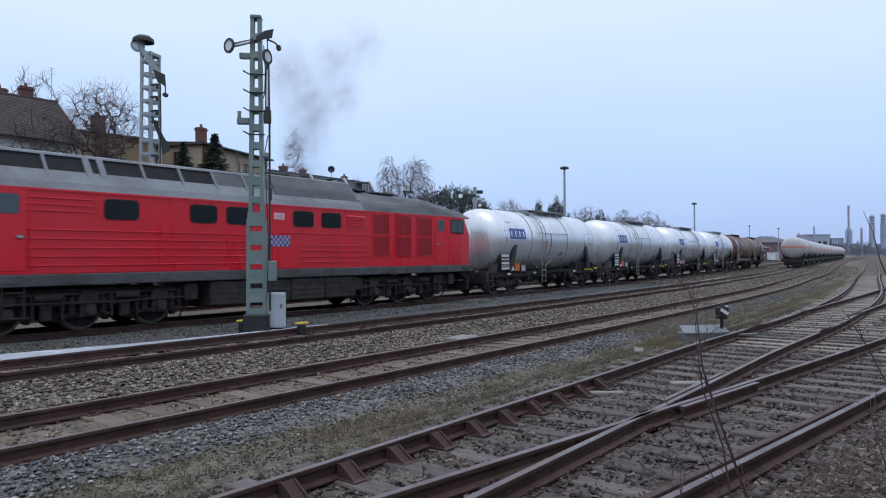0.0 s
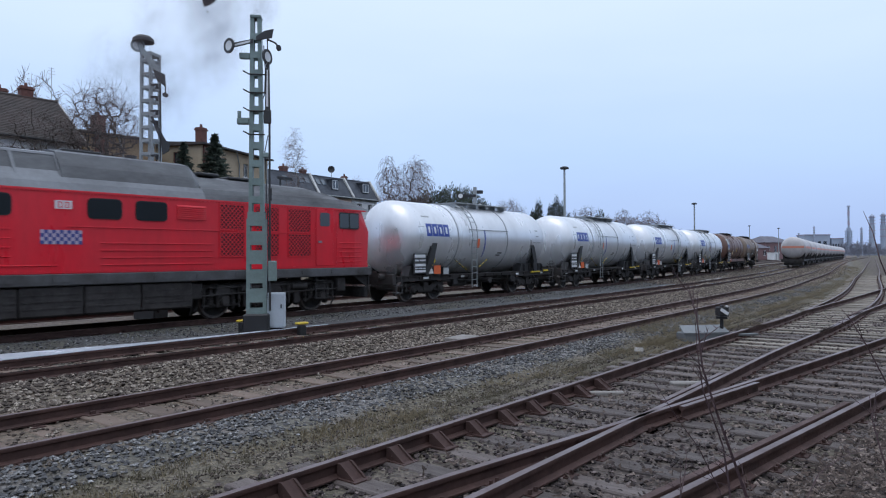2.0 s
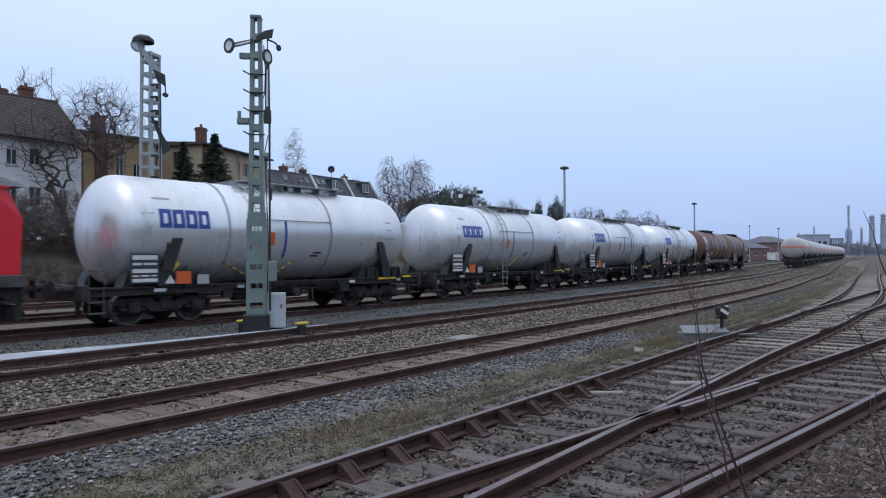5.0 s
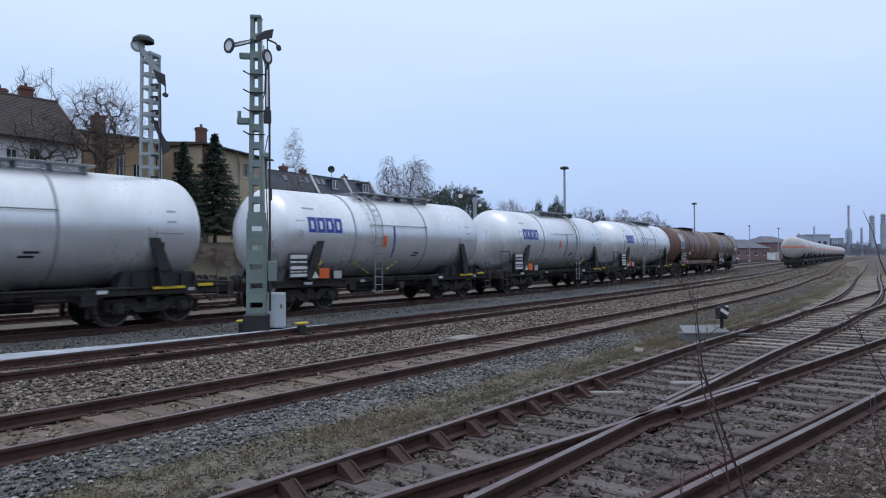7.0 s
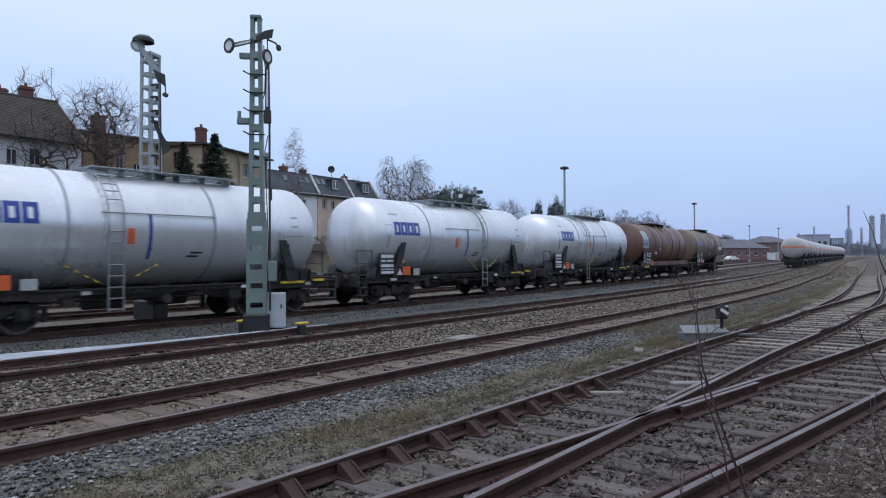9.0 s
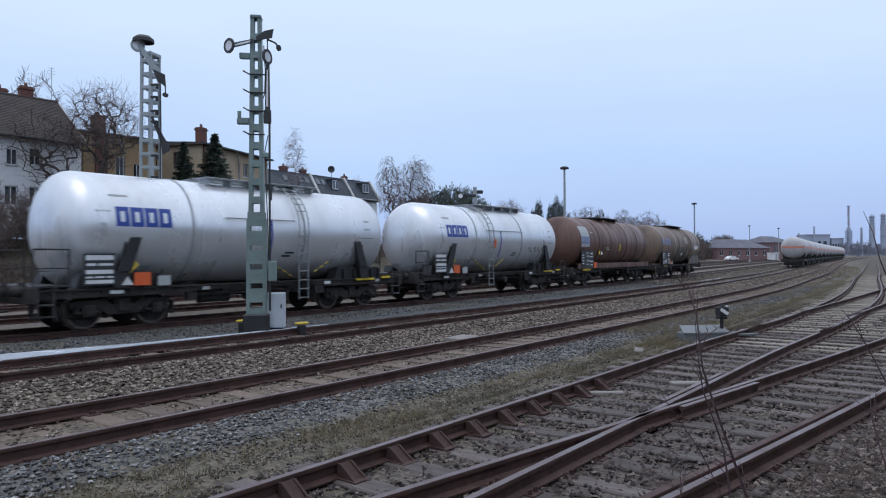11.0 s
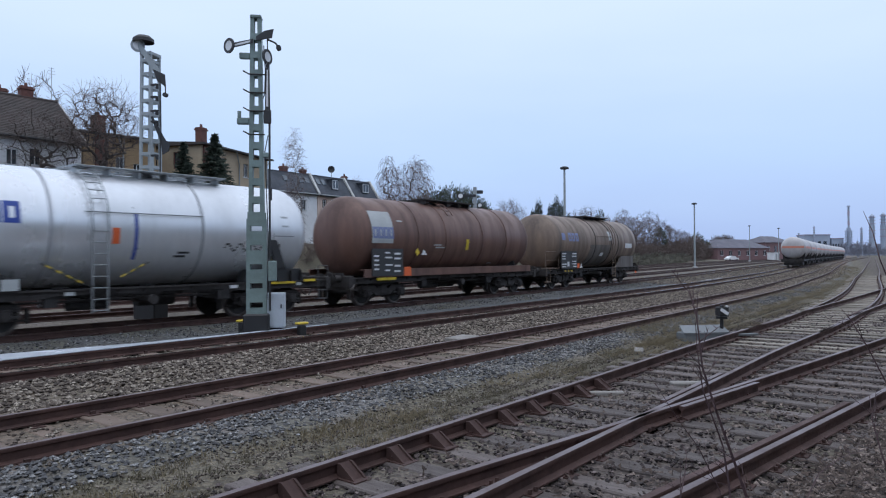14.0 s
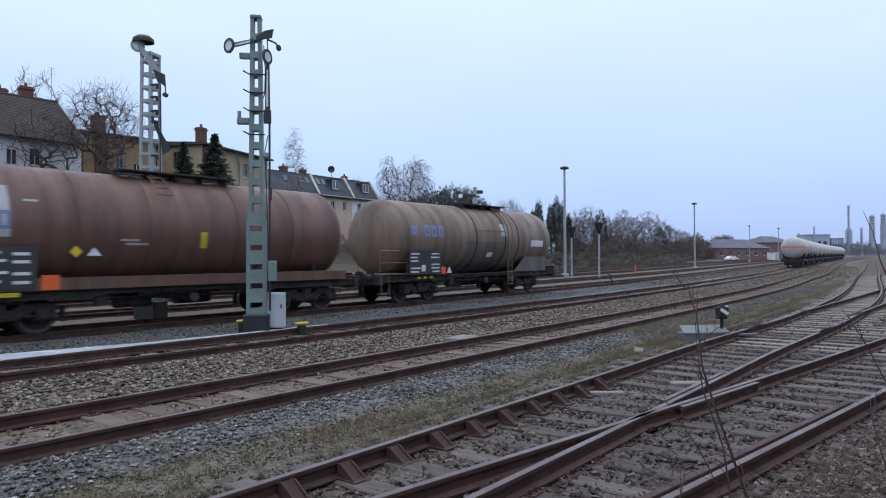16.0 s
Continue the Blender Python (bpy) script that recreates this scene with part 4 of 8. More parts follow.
def ochre_fittings(th, L, R, zc):
    part("painted_mark", mark_on_tank(3, 0.46, -3.75, 2.80, R, zc, 0.36, 0.46), M_FADED, th, "faded blue painted mark")
    g = Geo()
    strip_on_tank(g, -5.2, -4.8, 2.62, 3.0, R, zc, 0, 3)
    part("faded_mark", g, M_FADED, th, "faded blue painted mark")
    g = Geo()
    plate(g, -5.35, -3.35, 1.08, 2.02, -1.47, 0, 0.03)
    panel = part("data_panel", g, M_PLATE, th, "black panel with white bars of writing")
    for k in range(6):
        z = 1.86 - 0.14 * k
        for xa, xb in ((-5.25, -4.75 + 0.12 * math.sin(k * 5)), (-3.95 + 0.06 * math.sin(k * 4), -3.45)):
            if (k + (xa > -4.5)) % 4 == 3:
                continue
            g = Geo()
            plate(g, xa, xb, z, z + 0.055, -1.502, 0, 0.004)
            part("writing_bar", g, M_SIGN, panel)
    g = Geo()
    plate(g, -4.6, -4.35, 1.2, 1.45, -1.502, 0, 0.004)
    part("writing_bar", g, M_SIGN, panel)
    g = Geo()
    plate(g, -3.3, -3.0, 1.08, 1.36, -1.47, 0, 0.02)
    part("warning_plate", g, M_ORANGE, th, "plain orange warning plate")
    g = Geo()
    g.prism([(-2.9, 1.1), (-2.55, 1.1), (-2.72, 1.36)], -1.46, -1.475)
    part("hazard_label", g, M_SIGN, th, "white triangular label")
    for k in range(6):
        g = Geo()
        plate(g, -4.9 + 0.2 * k, -4.72 + 0.2 * k, 0.90, 1.0, -1.37, 0, 0.015)
        part("hazard_bar", g, M_YELLOW if k % 2 else M_DARK, th)
    g = Geo()
    strip_on_tank(g, 4.1, 5.3, 2.25, 2.55, R, zc, 0, 3, 0.01)
    part("name_plate", g, M_SIGN, th, "white plate with unreadable writing")
    g = Geo()
    strip_on_tank(g, 1.35, 1.85, 2.7, 3.25, R, zc, 0, 4, 0.01)
    part("repair_patch", g, M_GREYPL, th, "pale grey patch")
    g = Geo()
    strip_on_tank(g, -1.4, 1.55, 1.2, 2.42, R, zc, 0, 10, 0.006)
    part("grey_field", g, M_DULL, th, "dull grey repainted lower field")
    for sd in (-1, 1):
        g = Geo().prism([(2.6, 1.04), (3.1, 1.35), (3.6, 1.75), (5.75, 1.75), (5.75, 1.04)], sd * 1.34, sd * 1.40)
        part("saddle_skirt", g, M_DULL, th, "dark grey plate skirt")
    g = Geo()
    strip_on_tank(g, 0.3, 0.75, 1.75, 1.95, R + 0.006, zc, 0, 3, 0.006)
    part("name_plate", g, M_SIGN, th)
    end_railing(th, -L + 0.05, M_TAN, 1.5)


def white_kind(ladder, rail_to, flip=False, railing=False, scrawl=False):
    return dict(white=True, gap=1.12, tank_label="satin white painted tank barrel", hoops=(-2.35, 1.6), hoop_mat=M_SEAM, saddle=4.25, ladder=ladder, ladder_mat=M_GALV,
                rail_to=rail_to, walk=(-1.5, 2.8), pivot=4.1, fittings=white_fittings(flip, railing, scrawl))


WHITE_LABEL = "white four-axle tank wagon with blue painted mark and ladder"
tank_wagon("tank_wagon", WHITE_LABEL, 31.2, 6.85, M_WHITE, white_kind(-1.25, 2.85))
tank_wagon("tank_wagon", WHITE_LABEL, 44.9, 6.85, M_WHITE, white_kind(-1.25, 2.85))
tank_wagon("tank_wagon", "white four-axle tank wagon with an end platform railing", 58.6, 6.85, M_WHITE, white_kind(1.5, -2.85, True, True))
tank_wagon("tank_wagon", "white four-axle tank wagon with a dark scrawl on its flank", 72.3, 6.85, M_WHITE, white_kind(-1.25, 2.85, False, True, True))
tank_wagon("tank_wagon", "rust-brown weathered tank wagon with a faded grey field", 86.2, 7.0, M_BROWN,
           dict(white=False, gap=0.85, tank_label="rust-brown weathered tank barrel", hoops=(-2.9, -1.1, 1.6, 3.6), hoop_mat=M_BROWN, saddle=4.6, ladder=-0.6, ladder_mat=M_BROWN, rail_to=0.4, short_ladder=True, walk=(-1.6, 2.0), pivot=4.5,
                fittings=brown_fittings))
tank_wagon("tank_wagon", "ochre-brown weathered tank wagon at the end of the train", 100.75, 7.3, M_TAN,
           dict(white=False, gap=0.62, end_cut=0.55, tank_label="ochre-brown weathered tank barrel", hoops=(-0.7, 1.7, 2.9), hoop_mat=M_GEARB, saddle=4.3, ladder=2.0, ladder_mat=M_TAN, rail_to=-2.6, walk=(-0.8, 2.9), pivot=4.2, fittings=ochre_fittings))


def motions():
    for ob, s, half in MOVING:
        walk(ob, running(s, half))
    for ob, x, z, r in WHEELS:
        walk(ob, rolling(x, z, r))
    smoke_rows()


# ---- the diesel locomotive ----
def loco():
    th = thing("diesel_locomotive", "bright red six-axle diesel locomotive with a sooty grey roof", "locomotive")
    c0 = 13.45            # its middle on the line at the start
    X = lambda s: s - c0
    W = 1.475
    E0 = 10.0             # cab front, half length
    ZF, ZG = 1.42, 3.42   # frame top, gutter

    # red body shell: a lofted box with raked, slightly tapered cab fronts
    def ring(x, zt, w, zb=ZF):
        return [(x, -w, zb), (x, -w, zt), (x, w, zt), (x, w, zb)]

    g = Geo()
    rings = []
    for sg in (-1, 1):
        seq = [(E0 - 1.5, ZG, W), (E0 - 0.75, ZG, W - 0.03)]
        rs = [ring(sg * x, z, w) for x, z, w in seq]
        rings = [rs[1]] + [rs[0]] + rings if sg < 0 else rings + rs
    g.loft(rings, 0, True, True)
    for sg in (-1, 1):
        # nose below the windscreen and raked windscreen face
        a = [(sg * (E0 - 0.75), W - 0.03), (sg * E0, W - 0.16)]
        lo = [(a[0][0], -a[0][1], ZF), (a[0][0], a[0][1], ZF), (a[1][0] , a[1][1], ZF), (a[1][0], -a[1][1], ZF)]
        mid = [(a[0][0], -a[0][1], 2.68), (a[0][0], a[0][1], 2.68), (a[1][0] + sg * 0.06, a[1][1], 2.68), (a[1][0] + sg * 0.06, -a[1][1], 2.68)]
        top = [(a[0][0], -a[0][1], ZG), (a[0][0], a[0][1], ZG), (a[1][0] - sg * 0.30, a[1][1] - 0.03, ZG + 0.05), (a[1][0] - sg * 0.30, -a[1][1] + 0.03, ZG + 0.05)]
        g.loft([lo, mid, top], 0, True, True)
    part("body", g, M_RED, th, "bright red painted side walls")

    # horizontal pressed ribs along the flank
    g = Geo()
    for sd in (-1, 1):
        y = sd * (W + 0.004)
        def rib(s0, s1, z):
            g.box(X(s0), y, z - 0.016, X(s1), y + sd * 0.018, z + 0.016, c=0.007)
        for z in (1.62, 1.83, 2.04, 2.25, 2.46):
            rib(3.6, 12.0 if z > 1.7 else 13.0, z)
        for z in (1.62, 1.80, 1.98, 2.16):
            rib(14.0, 17.1, z)
        for z in (2.9, 3.05, 3.2):
            rib(5.6, 7.5, z)
        for z in (1.62, 1.78, 1.94, 2.1, 2.26):
            rib(21.95, 23.0, z)
        rib(13.2, 20.8, 2.55)
        g.box(X(3.5), y, ZF + 0.02, X(23.3), y + sd * 0.012, ZF + 0.07)
        g.box(X(3.5), y, ZG - 0.06, X(23.2), y + sd * 0.02, ZG - 0.01)
    part("flank_ribs", g, M_RED, th)

    # roof: cove band, then segments
    def section(x, w, top, cove=0.32):
        return [(x, -w, ZG), (x, -w + 0.10, ZG + cove * 0.55), (x, -w + 0.22, ZG + cove), (x, -0.75, top - 0.12), (x, -0.35, top - 0.02), (x, 0.35, top - 0.02),
                (x, 0.75, top - 0.12), (x, w - 0.22, ZG + cove), (x, w - 0.10, ZG + cove * 0.55), (x, w, ZG)]

    g = Geo()
    g.loft([section(X(16.9), W, 4.22), section(X(21.2), W, 4.18), section(X(22.2), W, 4.05), section(X(22.9), W - 0.04, 3.86, 0.26), section(X(23.55), W - 0.14, 3.60, 0.1)], 0, True, True)
    part("cab_roof", g, M_ROOF, th, "sooty grey cab roof")
    g = Geo()
    g.loft([section(X(3.4), W - 0.14, 3.60, 0.1), section(X(4.0), W - 0.04, 3.86, 0.26), section(X(4.8), W, 4.05), section(X(5.4), W, 4.18)], 0, True, True)
    part("cab_roof", g, M_ROOF, th, "sooty grey cab roof")
    g = Geo()
    sec = lambda x: [(x, -W + 0.22, 3.74), (x, -1.08, 4.05), (x, -0.8, 4.40), (x, -0.4, 4.50), (x, 0.4, 4.50), (x, 0.8, 4.40), (x, 1.08, 4.05), (x, W - 0.22, 3.74)]
    g.loft([sec(X(13.2)), sec(X(16.75)), [(q[0] + 0.22, q[1], q[2] if q[2] < 3.8 else q[2] - 0.26) for q in sec(X(16.8))]], 0, True, True)
    part("roof_hood", g, M_ROOF, th, "smooth sooty roof hood")
    # cove band
    g = Geo()
    for sd in (-1, 1):
        g.loft([[(x, sd * W, ZG), (x, sd * (W - 0.10), ZG + 0.18), (x, sd * (W - 0.22), ZG + 0.32), (x, sd * (W - 0.4), ZG + 0.32), (x, sd * (W - 0.4), ZG)] for x in (X(5.4), X(16.9))], 0, True, True)
    part("cove", g, M_COVE, th, "light grey lower roof band")
    g = Geo()
    g.box(X(5.4), -1.1, ZG, X(16.9), 1.1, ZG + 0.25)
    g.box(X(5.4), -0.75, ZG + 0.25, X(13.2), 0.75, 4.26)
    part("roof_deck", g, M_DARK, th)
    # air intake bays in the sloping roof side: dark openings between slanted grey frames
    g = Geo()
    bays = [5.5, 6.55, 7.55, 7.9, 9.0, 10.1, 11.15, 12.2, 13.2]
    for sd in (-1, 1):
        lo_, hi_ = (sd * (W - 0.25), 3.74), (sd * 0.80, 4.36)
        for x in bays:
            w = 0.16 if x in (7.55, 7.9) else 0.07
            g.loft([[(X(x) - w / 2, lo_[0], lo_[1]), (X(x) + w / 2, lo_[0], lo_[1]), (X(x) + w / 2, lo_[0] - sd * 0.12, lo_[1] - 0.02), (X(x) - w / 2, lo_[0] - sd * 0.12, lo_[1] - 0.02)],
                    [(X(x) - w / 2, hi_[0], hi_[1]), (X(x) + w / 2, hi_[0], hi_[1]), (X(x) + w / 2, hi_[0] - sd * 0.12, hi_[1] - 0.05), (X(x) - w / 2, hi_[0] - sd * 0.12, hi_[1] - 0.05)]], 0, True, True)
        g.loft([[(x, lo_[0], lo_[1]), (x, lo_[0] - sd * 0.16, lo_[1] + 0.17), (x, lo_[0] - sd * 0.24, lo_[1] + 0.15), (x, lo_[0] - sd * 0.1, lo_[1] - 0.02)] for x in (X(5.4), X(13.2))], 0, True, True)
        g.loft([[(x, hi_[0], hi_[1]), (x, hi_[0] + sd * 0.04, hi_[1] - 0.06), (x, hi_[0] - sd * 0.1, hi_[1] - 0.06), (x, hi_[0] - sd * 0.1, hi_[1] + 0.03)] for x in (X(5.4), X(13.2))], 0, True, True)
        gd = Geo()
        gd.loft([[(x, lo_[0] - sd * 0.1, lo_[1]), (x, hi_[0] - sd * 0.02, hi_[1] - 0.05), (x, hi_[0] - sd * 0.2, hi_[1] - 0.1), (x, lo_[0] - sd * 0.3, lo_[1])] for x in (X(5.4), X(11.1))], 0, True, True)
        gd.loft([[(x, lo_[0] - sd * 0.05, lo_[1]), (x, hi_[0] - sd * 0.0, hi_[1] - 0.02), (x, hi_[0] - sd * 0.2, hi_[1] - 0.1), (x, lo_[0] - sd * 0.3, lo_[1])] for x in (X(11.1), X(13.2))], 1, True, True)
        part("intake_panel", gd, [M_HOLE, M_ROOF], th, "dark air intake grilles")
    part("intake_frame", g, M_COVE, th, "slanted grey frames of the roof bays")
    
    g = Geo()
    g.box(X(5.4), -0.8, 4.26, X(13.2), 0.8, 4.34, c=0.02)
    for x in (6.3, 8.6, 10.9, 12.4):
        g.lathe([(4.34, 0.62), (4.42, 0.62), (4.43, 0.5), (4.40, 0.0)], 24, "z", 0, Matrix.Translation((X(x), 0, 0)))
    g.box(X(13.6), -0.25, 4.5, X(14.6), 0.25, 4.6, c=0.03)
    g.box(X(17.2), -0.6, 4.2, X(17.9), 0.6, 4.30, c=0.03)
    g.box(X(18.3), -0.5, 4.18, X(19.6), 0.5, 4.27, c=0.03)
    g.tube((X(15.6), 0.2, 4.48), (X(15.6), 0.2, 4.66), 0.16, n=14)
    g.path([(X(20.3), -0.45, 4.15), (X(20.3), -0.45, 4.42)], 0.03)
    g.box(X(20.2), -0.5, 4.36, X(20.75), -0.4, 4.44)
    part("roof_gear", g, M_DARK, th, "exhaust, fans and horn on the roof")

    # windows
    for sd in (-1, 1):
        for s0, s1, z0, z1 in ((7.75, 8.6, 2.78, 3.24), (10.1, 10.9, 2.78, 3.24), (11.25, 12.0, 2.78, 3.24), (13.7, 14.5, 2.78, 3.24), (14.9, 15.72, 2.78, 3.24)):
            y = sd * (W + 0.002)
            pts = lambda d: [(X(s0) + a * 1, z) for a, z in rounded(0 - d, z0 - d, s1 - s0 + d, z1 + d, 0.09 + d)]
            g = Geo().prism(pts(0.025), y - sd * 0.02, y + sd * 0.018)
            fr = part("window_frame", g, M_RUBBER, th)
            g = Geo().prism(pts(0.0), y + sd * 0.016, y + sd * 0.024)
            part("pane", g, M_GLASS, fr)
        # louvre
        g = Geo()
        y = sd * (W + 0.003)
        for k in range(7):
            z = 2.86 + 0.055 * k
            g.prism([(0, z), (sd * 0.035, z - 0.025), (sd * 0.035, z - 0.015), (0, z + 0.03)], X(16.02), X(16.9), "x", 0, Matrix.Translation((0, y, 0)))
        part("louvre", g, M_RED, th)
        # radiator meshes: dark backing behind a diagonal lattice
        for s0, s1 in ((17.35, 18.15), (18.55, 19.4), (19.8, 20.68)):
            for z0, z1 in ((2.60, 3.30), (1.83, 2.50)):
                ob = part("radiator_grille", Geo().box(X(s0), y, z0, X(s1), y + sd * 0.008, z1), M_REDIN, th)
                g = Geo()
                lattice(g, X(s0), X(s1), z0, z1, y + sd * 0.014, 0.135, 0.042)
                for a, b, c, d in ((s0 - 0.03, s1 + 0.03, z0 - 0.03, z0), (s0 - 0.03, s1 + 0.03, z1, z1 + 0.03), (s0 - 0.03, s0, z0, z1), (s1, s1 + 0.03, z0, z1)):
                    g.box(X(a), y, c, X(b), y + sd * 0.025, d)
                part("lattice", g, M_RED, ob)
        # cab door with window, handrails, cab side windows
        for mir in (1, -1):
            gx = lambda s: mir * X(s)
            g = Geo().box(gx(20.93), y, 1.5, gx(21.68), y + sd * 0.02, 3.36, c=0.015)
            door = part("cab_door", g, M_RED, th)
            part("pane", Geo().prism(rounded_x(gx(21.08), gx(21.5), 2.8, 3.25, 0.06), y + sd * 0.018, y + sd * 0.03), M_GLASSL, door)
            g = Geo()
            g.path([(gx(20.85), y + sd * 0.06, 1.55), (gx(20.85), y + sd * 0.06, 2.95)], 0.016)
            g.path([(gx(21.78), y + sd * 0.06, 1.55), (gx(21.78), y + sd * 0.06, 2.95)], 0.016)
            part("handrail", g, M_RED, door)
            part("door_handle", Geo().box(gx(21.0), y + sd * 0.02, 2.25, gx(21.14), y + sd * 0.06, 2.32), M_GALV, door)
            for s0, s1 in ((21.98, 22.38), (22.44, 22.85)):
                g = Geo().prism(rounded_x(gx(s0) - 0.03 * mir, gx(s1) + 0.03 * mir, 2.74, 3.30, 0.06), y - sd * 0.02, y + sd * 0.012)
                fr = part("window_frame", g, M_RUBBER, th)
                part("pane", Geo().prism(rounded_x(gx(s0), gx(s1), 2.78, 3.26, 0.05), y + sd * 0.010, y + sd * 0.018), M_GLASSL, fr)
        # logo plate and chequered flag sign
        g = Geo()
        g.box(X(12.9), y, 2.93, X(13.35), y + sd * 0.006, 3.19, 0)
        g.box(X(12.93), y, 2.96, X(13.32), y + sd * 0.009, 3.16, 1)
        pl = part("logo_plate", g, [M_RED, M_SIGN], th, "white rectangle with a red emblem")
        g = Geo()
        for a, b in ((13.0, 13.1), (13.16, 13.26)):
            for q in ((a, a + 0.02, 2.99, 3.13), (b - 0.02, b, 3.0, 3.12), (a, b, 3.11, 3.13), (a, b, 2.99, 3.01)):
                g.box(X(q[0]), y + sd * 0.008, q[2], X(q[1]), y + sd * 0.013, q[3])
        part("emblem", g, M_RED, pl)
        g = Geo()
        for i in range(11):
            for j in range(4):
                g.box(X(12.62 + 0.085 * i), y, 2.12 + 0.085 * j, X(12.705 + 0.085 * i), y + sd * 0.006, 2.205 + 0.085 * j, (i + j) % 2)
        part("poster", g, [M_FLAGA, M_FLAGB], th, "small blue and grey chequered sign")
    # windscreens
    for sg in (-1, 1):
        n_ = Geo()
        for y0, y1 in ((-1.18, -0.06), (0.06, 1.18)):
            n_.loft([[(sg * (E0 + 0.045), y0, 2.76), (sg * (E0 + 0.045), y1, 2.76), (sg * (E0 - 0.23), y1, 3.36), (sg * (E0 - 0.23), y0, 3.36)],
                     [(sg * (E0 + 0.075), y0, 2.76), (sg * (E0 + 0.075), y1, 2.76), (sg * (E0 - 0.20), y1, 3.36), (sg * (E0 - 0.20), y0, 3.36)]], 0, True, True)
        part("windscreen", n_, M_GLASSL, th)
        g = Geo()
        for y in (-0.85, 0.85):
            g.lathe([(E0 - 0.02, 0.14), (E0 + 0.08, 0.13), (E0 + 0.1, 0.0)], 16, "x", 0, Matrix.Translation((0, y, 1.75)) if sg > 0 else Matrix.Translation((0, y, 1.75)) @ Matrix.Rotation(math.pi, 4, "Z"))
        part("headlamp", g, M_GREYPL, th)

    # frame, steps, fuel tank
    g = Geo()
    g.box(X(3.4), -W - 0.03, 1.14, X(23.5), W + 0.03, ZF, c=0.02)
    for k in range(16):
        s = 4.2 + 1.24 * k
        for sd in (-1, 1):
            g.box(X(s), sd * (W + 0.03), 1.22, X(s + 0.42), sd * (W + 0.045), 1.34)
    part("frame", g, M_SOLE, th, "dirty dark grey main frame")
    for sd in (-1, 1):
        for k in range(4):
            s = 10.75 + 1.45 * k
            g = Geo().box(X(s), sd * 1.15, 0.42, X(s + 1.42), sd * 1.42, 1.12, c=0.03)
            for z in (0.6, 0.76, 0.92):
                g.box(X(s) + 0.05, sd * 1.415, z, X(s + 1.37), sd * 1.435, z + 0.03)
            part("battery_box", g, M_GEARB, th)
    part("fuel_tank", Geo().box(X(10.75), -1.2, 0.38, X(16.6), 1.2, 1.14), M_GEARB, th, "dark fuel tank")
    for sg in (-1, 1):
        for sd in (-1, 1):
            g = Geo()
            for z in (0.42, 0.72, 1.0):
                g.box(sg * 7.5, sd * 1.15, z, sg * 7.95, sd * 1.45, z + 0.03)
            g.path([(sg * 7.5, sd * 1.44, 0.42), (sg * 7.5, sd * 1.44, 1.14)], 0.02)
            g.path([(sg * 7.95, sd * 1.44, 0.42), (sg * 7.95, sd * 1.44, 1.14)], 0.02)
            part("cab_step", g, M_GEAR, th)
            part("end_gusset", Geo().prism([(sg * 9.3, 1.14), (sg * 10.05, 1.14), (sg * 10.05, 0.7)], sd * 1.25, sd * 1.3), M_GEAR, th)
        part("rail_guard", Geo().box(sg * 9.9, -1.3, 0.35, sg * 10.05, 1.3, 0.72, c=0.03), M_GEAR, th)
    for sg in (-1, 1):
        g = Geo()
        g.box(sg * 10.0, -1.35, 0.8, sg * 10.06, 1.35, 1.3)
        g.box(sg * 10.0, -0.08, 0.95, sg * 10.45, 0.08, 1.12)
        g.path([(sg * 10.1, 0.4, 0.9), (sg * 10.3, 0.4, 0.6), (sg * 10.4, 0.4, 0.45)], 0.03)
        g.path([(sg * 10.1, -0.4, 0.9), (sg * 10.3, -0.4, 0.6), (sg * 10.4, -0.4, 0.45)], 0.03)
        part("buffer_beam", g, M_GEAR, th)
    for sg in (-1, 1):
        for sd in (-1, 1):
            b = part("buffer", BUFFER, [], th)
            b.matrix_basis = Matrix.Translation((sg * 10.0, sd * 0.875, 1.06)) @ Matrix.Rotation(0 if sg > 0 else math.pi, 4, "Z") @ Matrix.Diagonal((0.8, 1, 1, 1))
    # three-axle bogies
    for x in (-5.99, 5.99):
        g = Geo()
        for sd in (-1, 1):
            y = sd * 1.05
            g.prism([(-2.6, 0.78), (-2.5, 1.0), (-1.2, 1.04), (1.2, 1.04), (2.5, 1.0), (2.6, 0.78), (1.3, 0.7), (0.9, 0.62), (-0.9, 0.62), (-1.3, 0.7)], y - 0.07, y + 0.07)
            for ax in (-1.85, 0, 1.85):
                g.box(ax - 0.2, y, 0.34, ax + 0.2, y + sd * 0.24, 0.72, c=0.04)
                g.tube((ax, y + sd * 0.24, 0.525), (ax, y + sd * 0.31, 0.525), 0.15, n=14)
                for d in (-0.36, 0.36):
                    for k in range(5):
                        g.tube((ax + d, y + sd * 0.1, 0.44 + 0.07 * k), (ax + d, y + sd * 0.1, 0.475 + 0.07 * k), 0.105, n=12)
                    g.tube((ax + d, y + sd * 0.1, 0.40), (ax + d, y + sd * 0.1, 0.86), 0.06, n=8)
                    g.tube((ax + d * 1.6, y + sd * 0.14, 0.55), (ax + d * 1.6, y + sd * 0.14, 0.92), 0.045, n=8)
            for ax in (-1.85, 0, 1.85):
                g.box(ax - 0.62, y - 0.03, 0.36, ax + 0.62, y + sd * 0.12, 0.44, c=0.02)
                g.lathe([(-0.03, 0.0), (-0.03, 0.12), (0.05, 0.10), (0.05, 0.0)], 12, "y", 0, Matrix.Translation((ax, y + sd * 0.33, 0.525)))
                g.prism([(ax - 0.28, 0.70), (ax - 0.16, 0.98), (ax + 0.16, 0.98), (ax + 0.28, 0.70)], y + sd * 0.02, y + sd * 0.22)
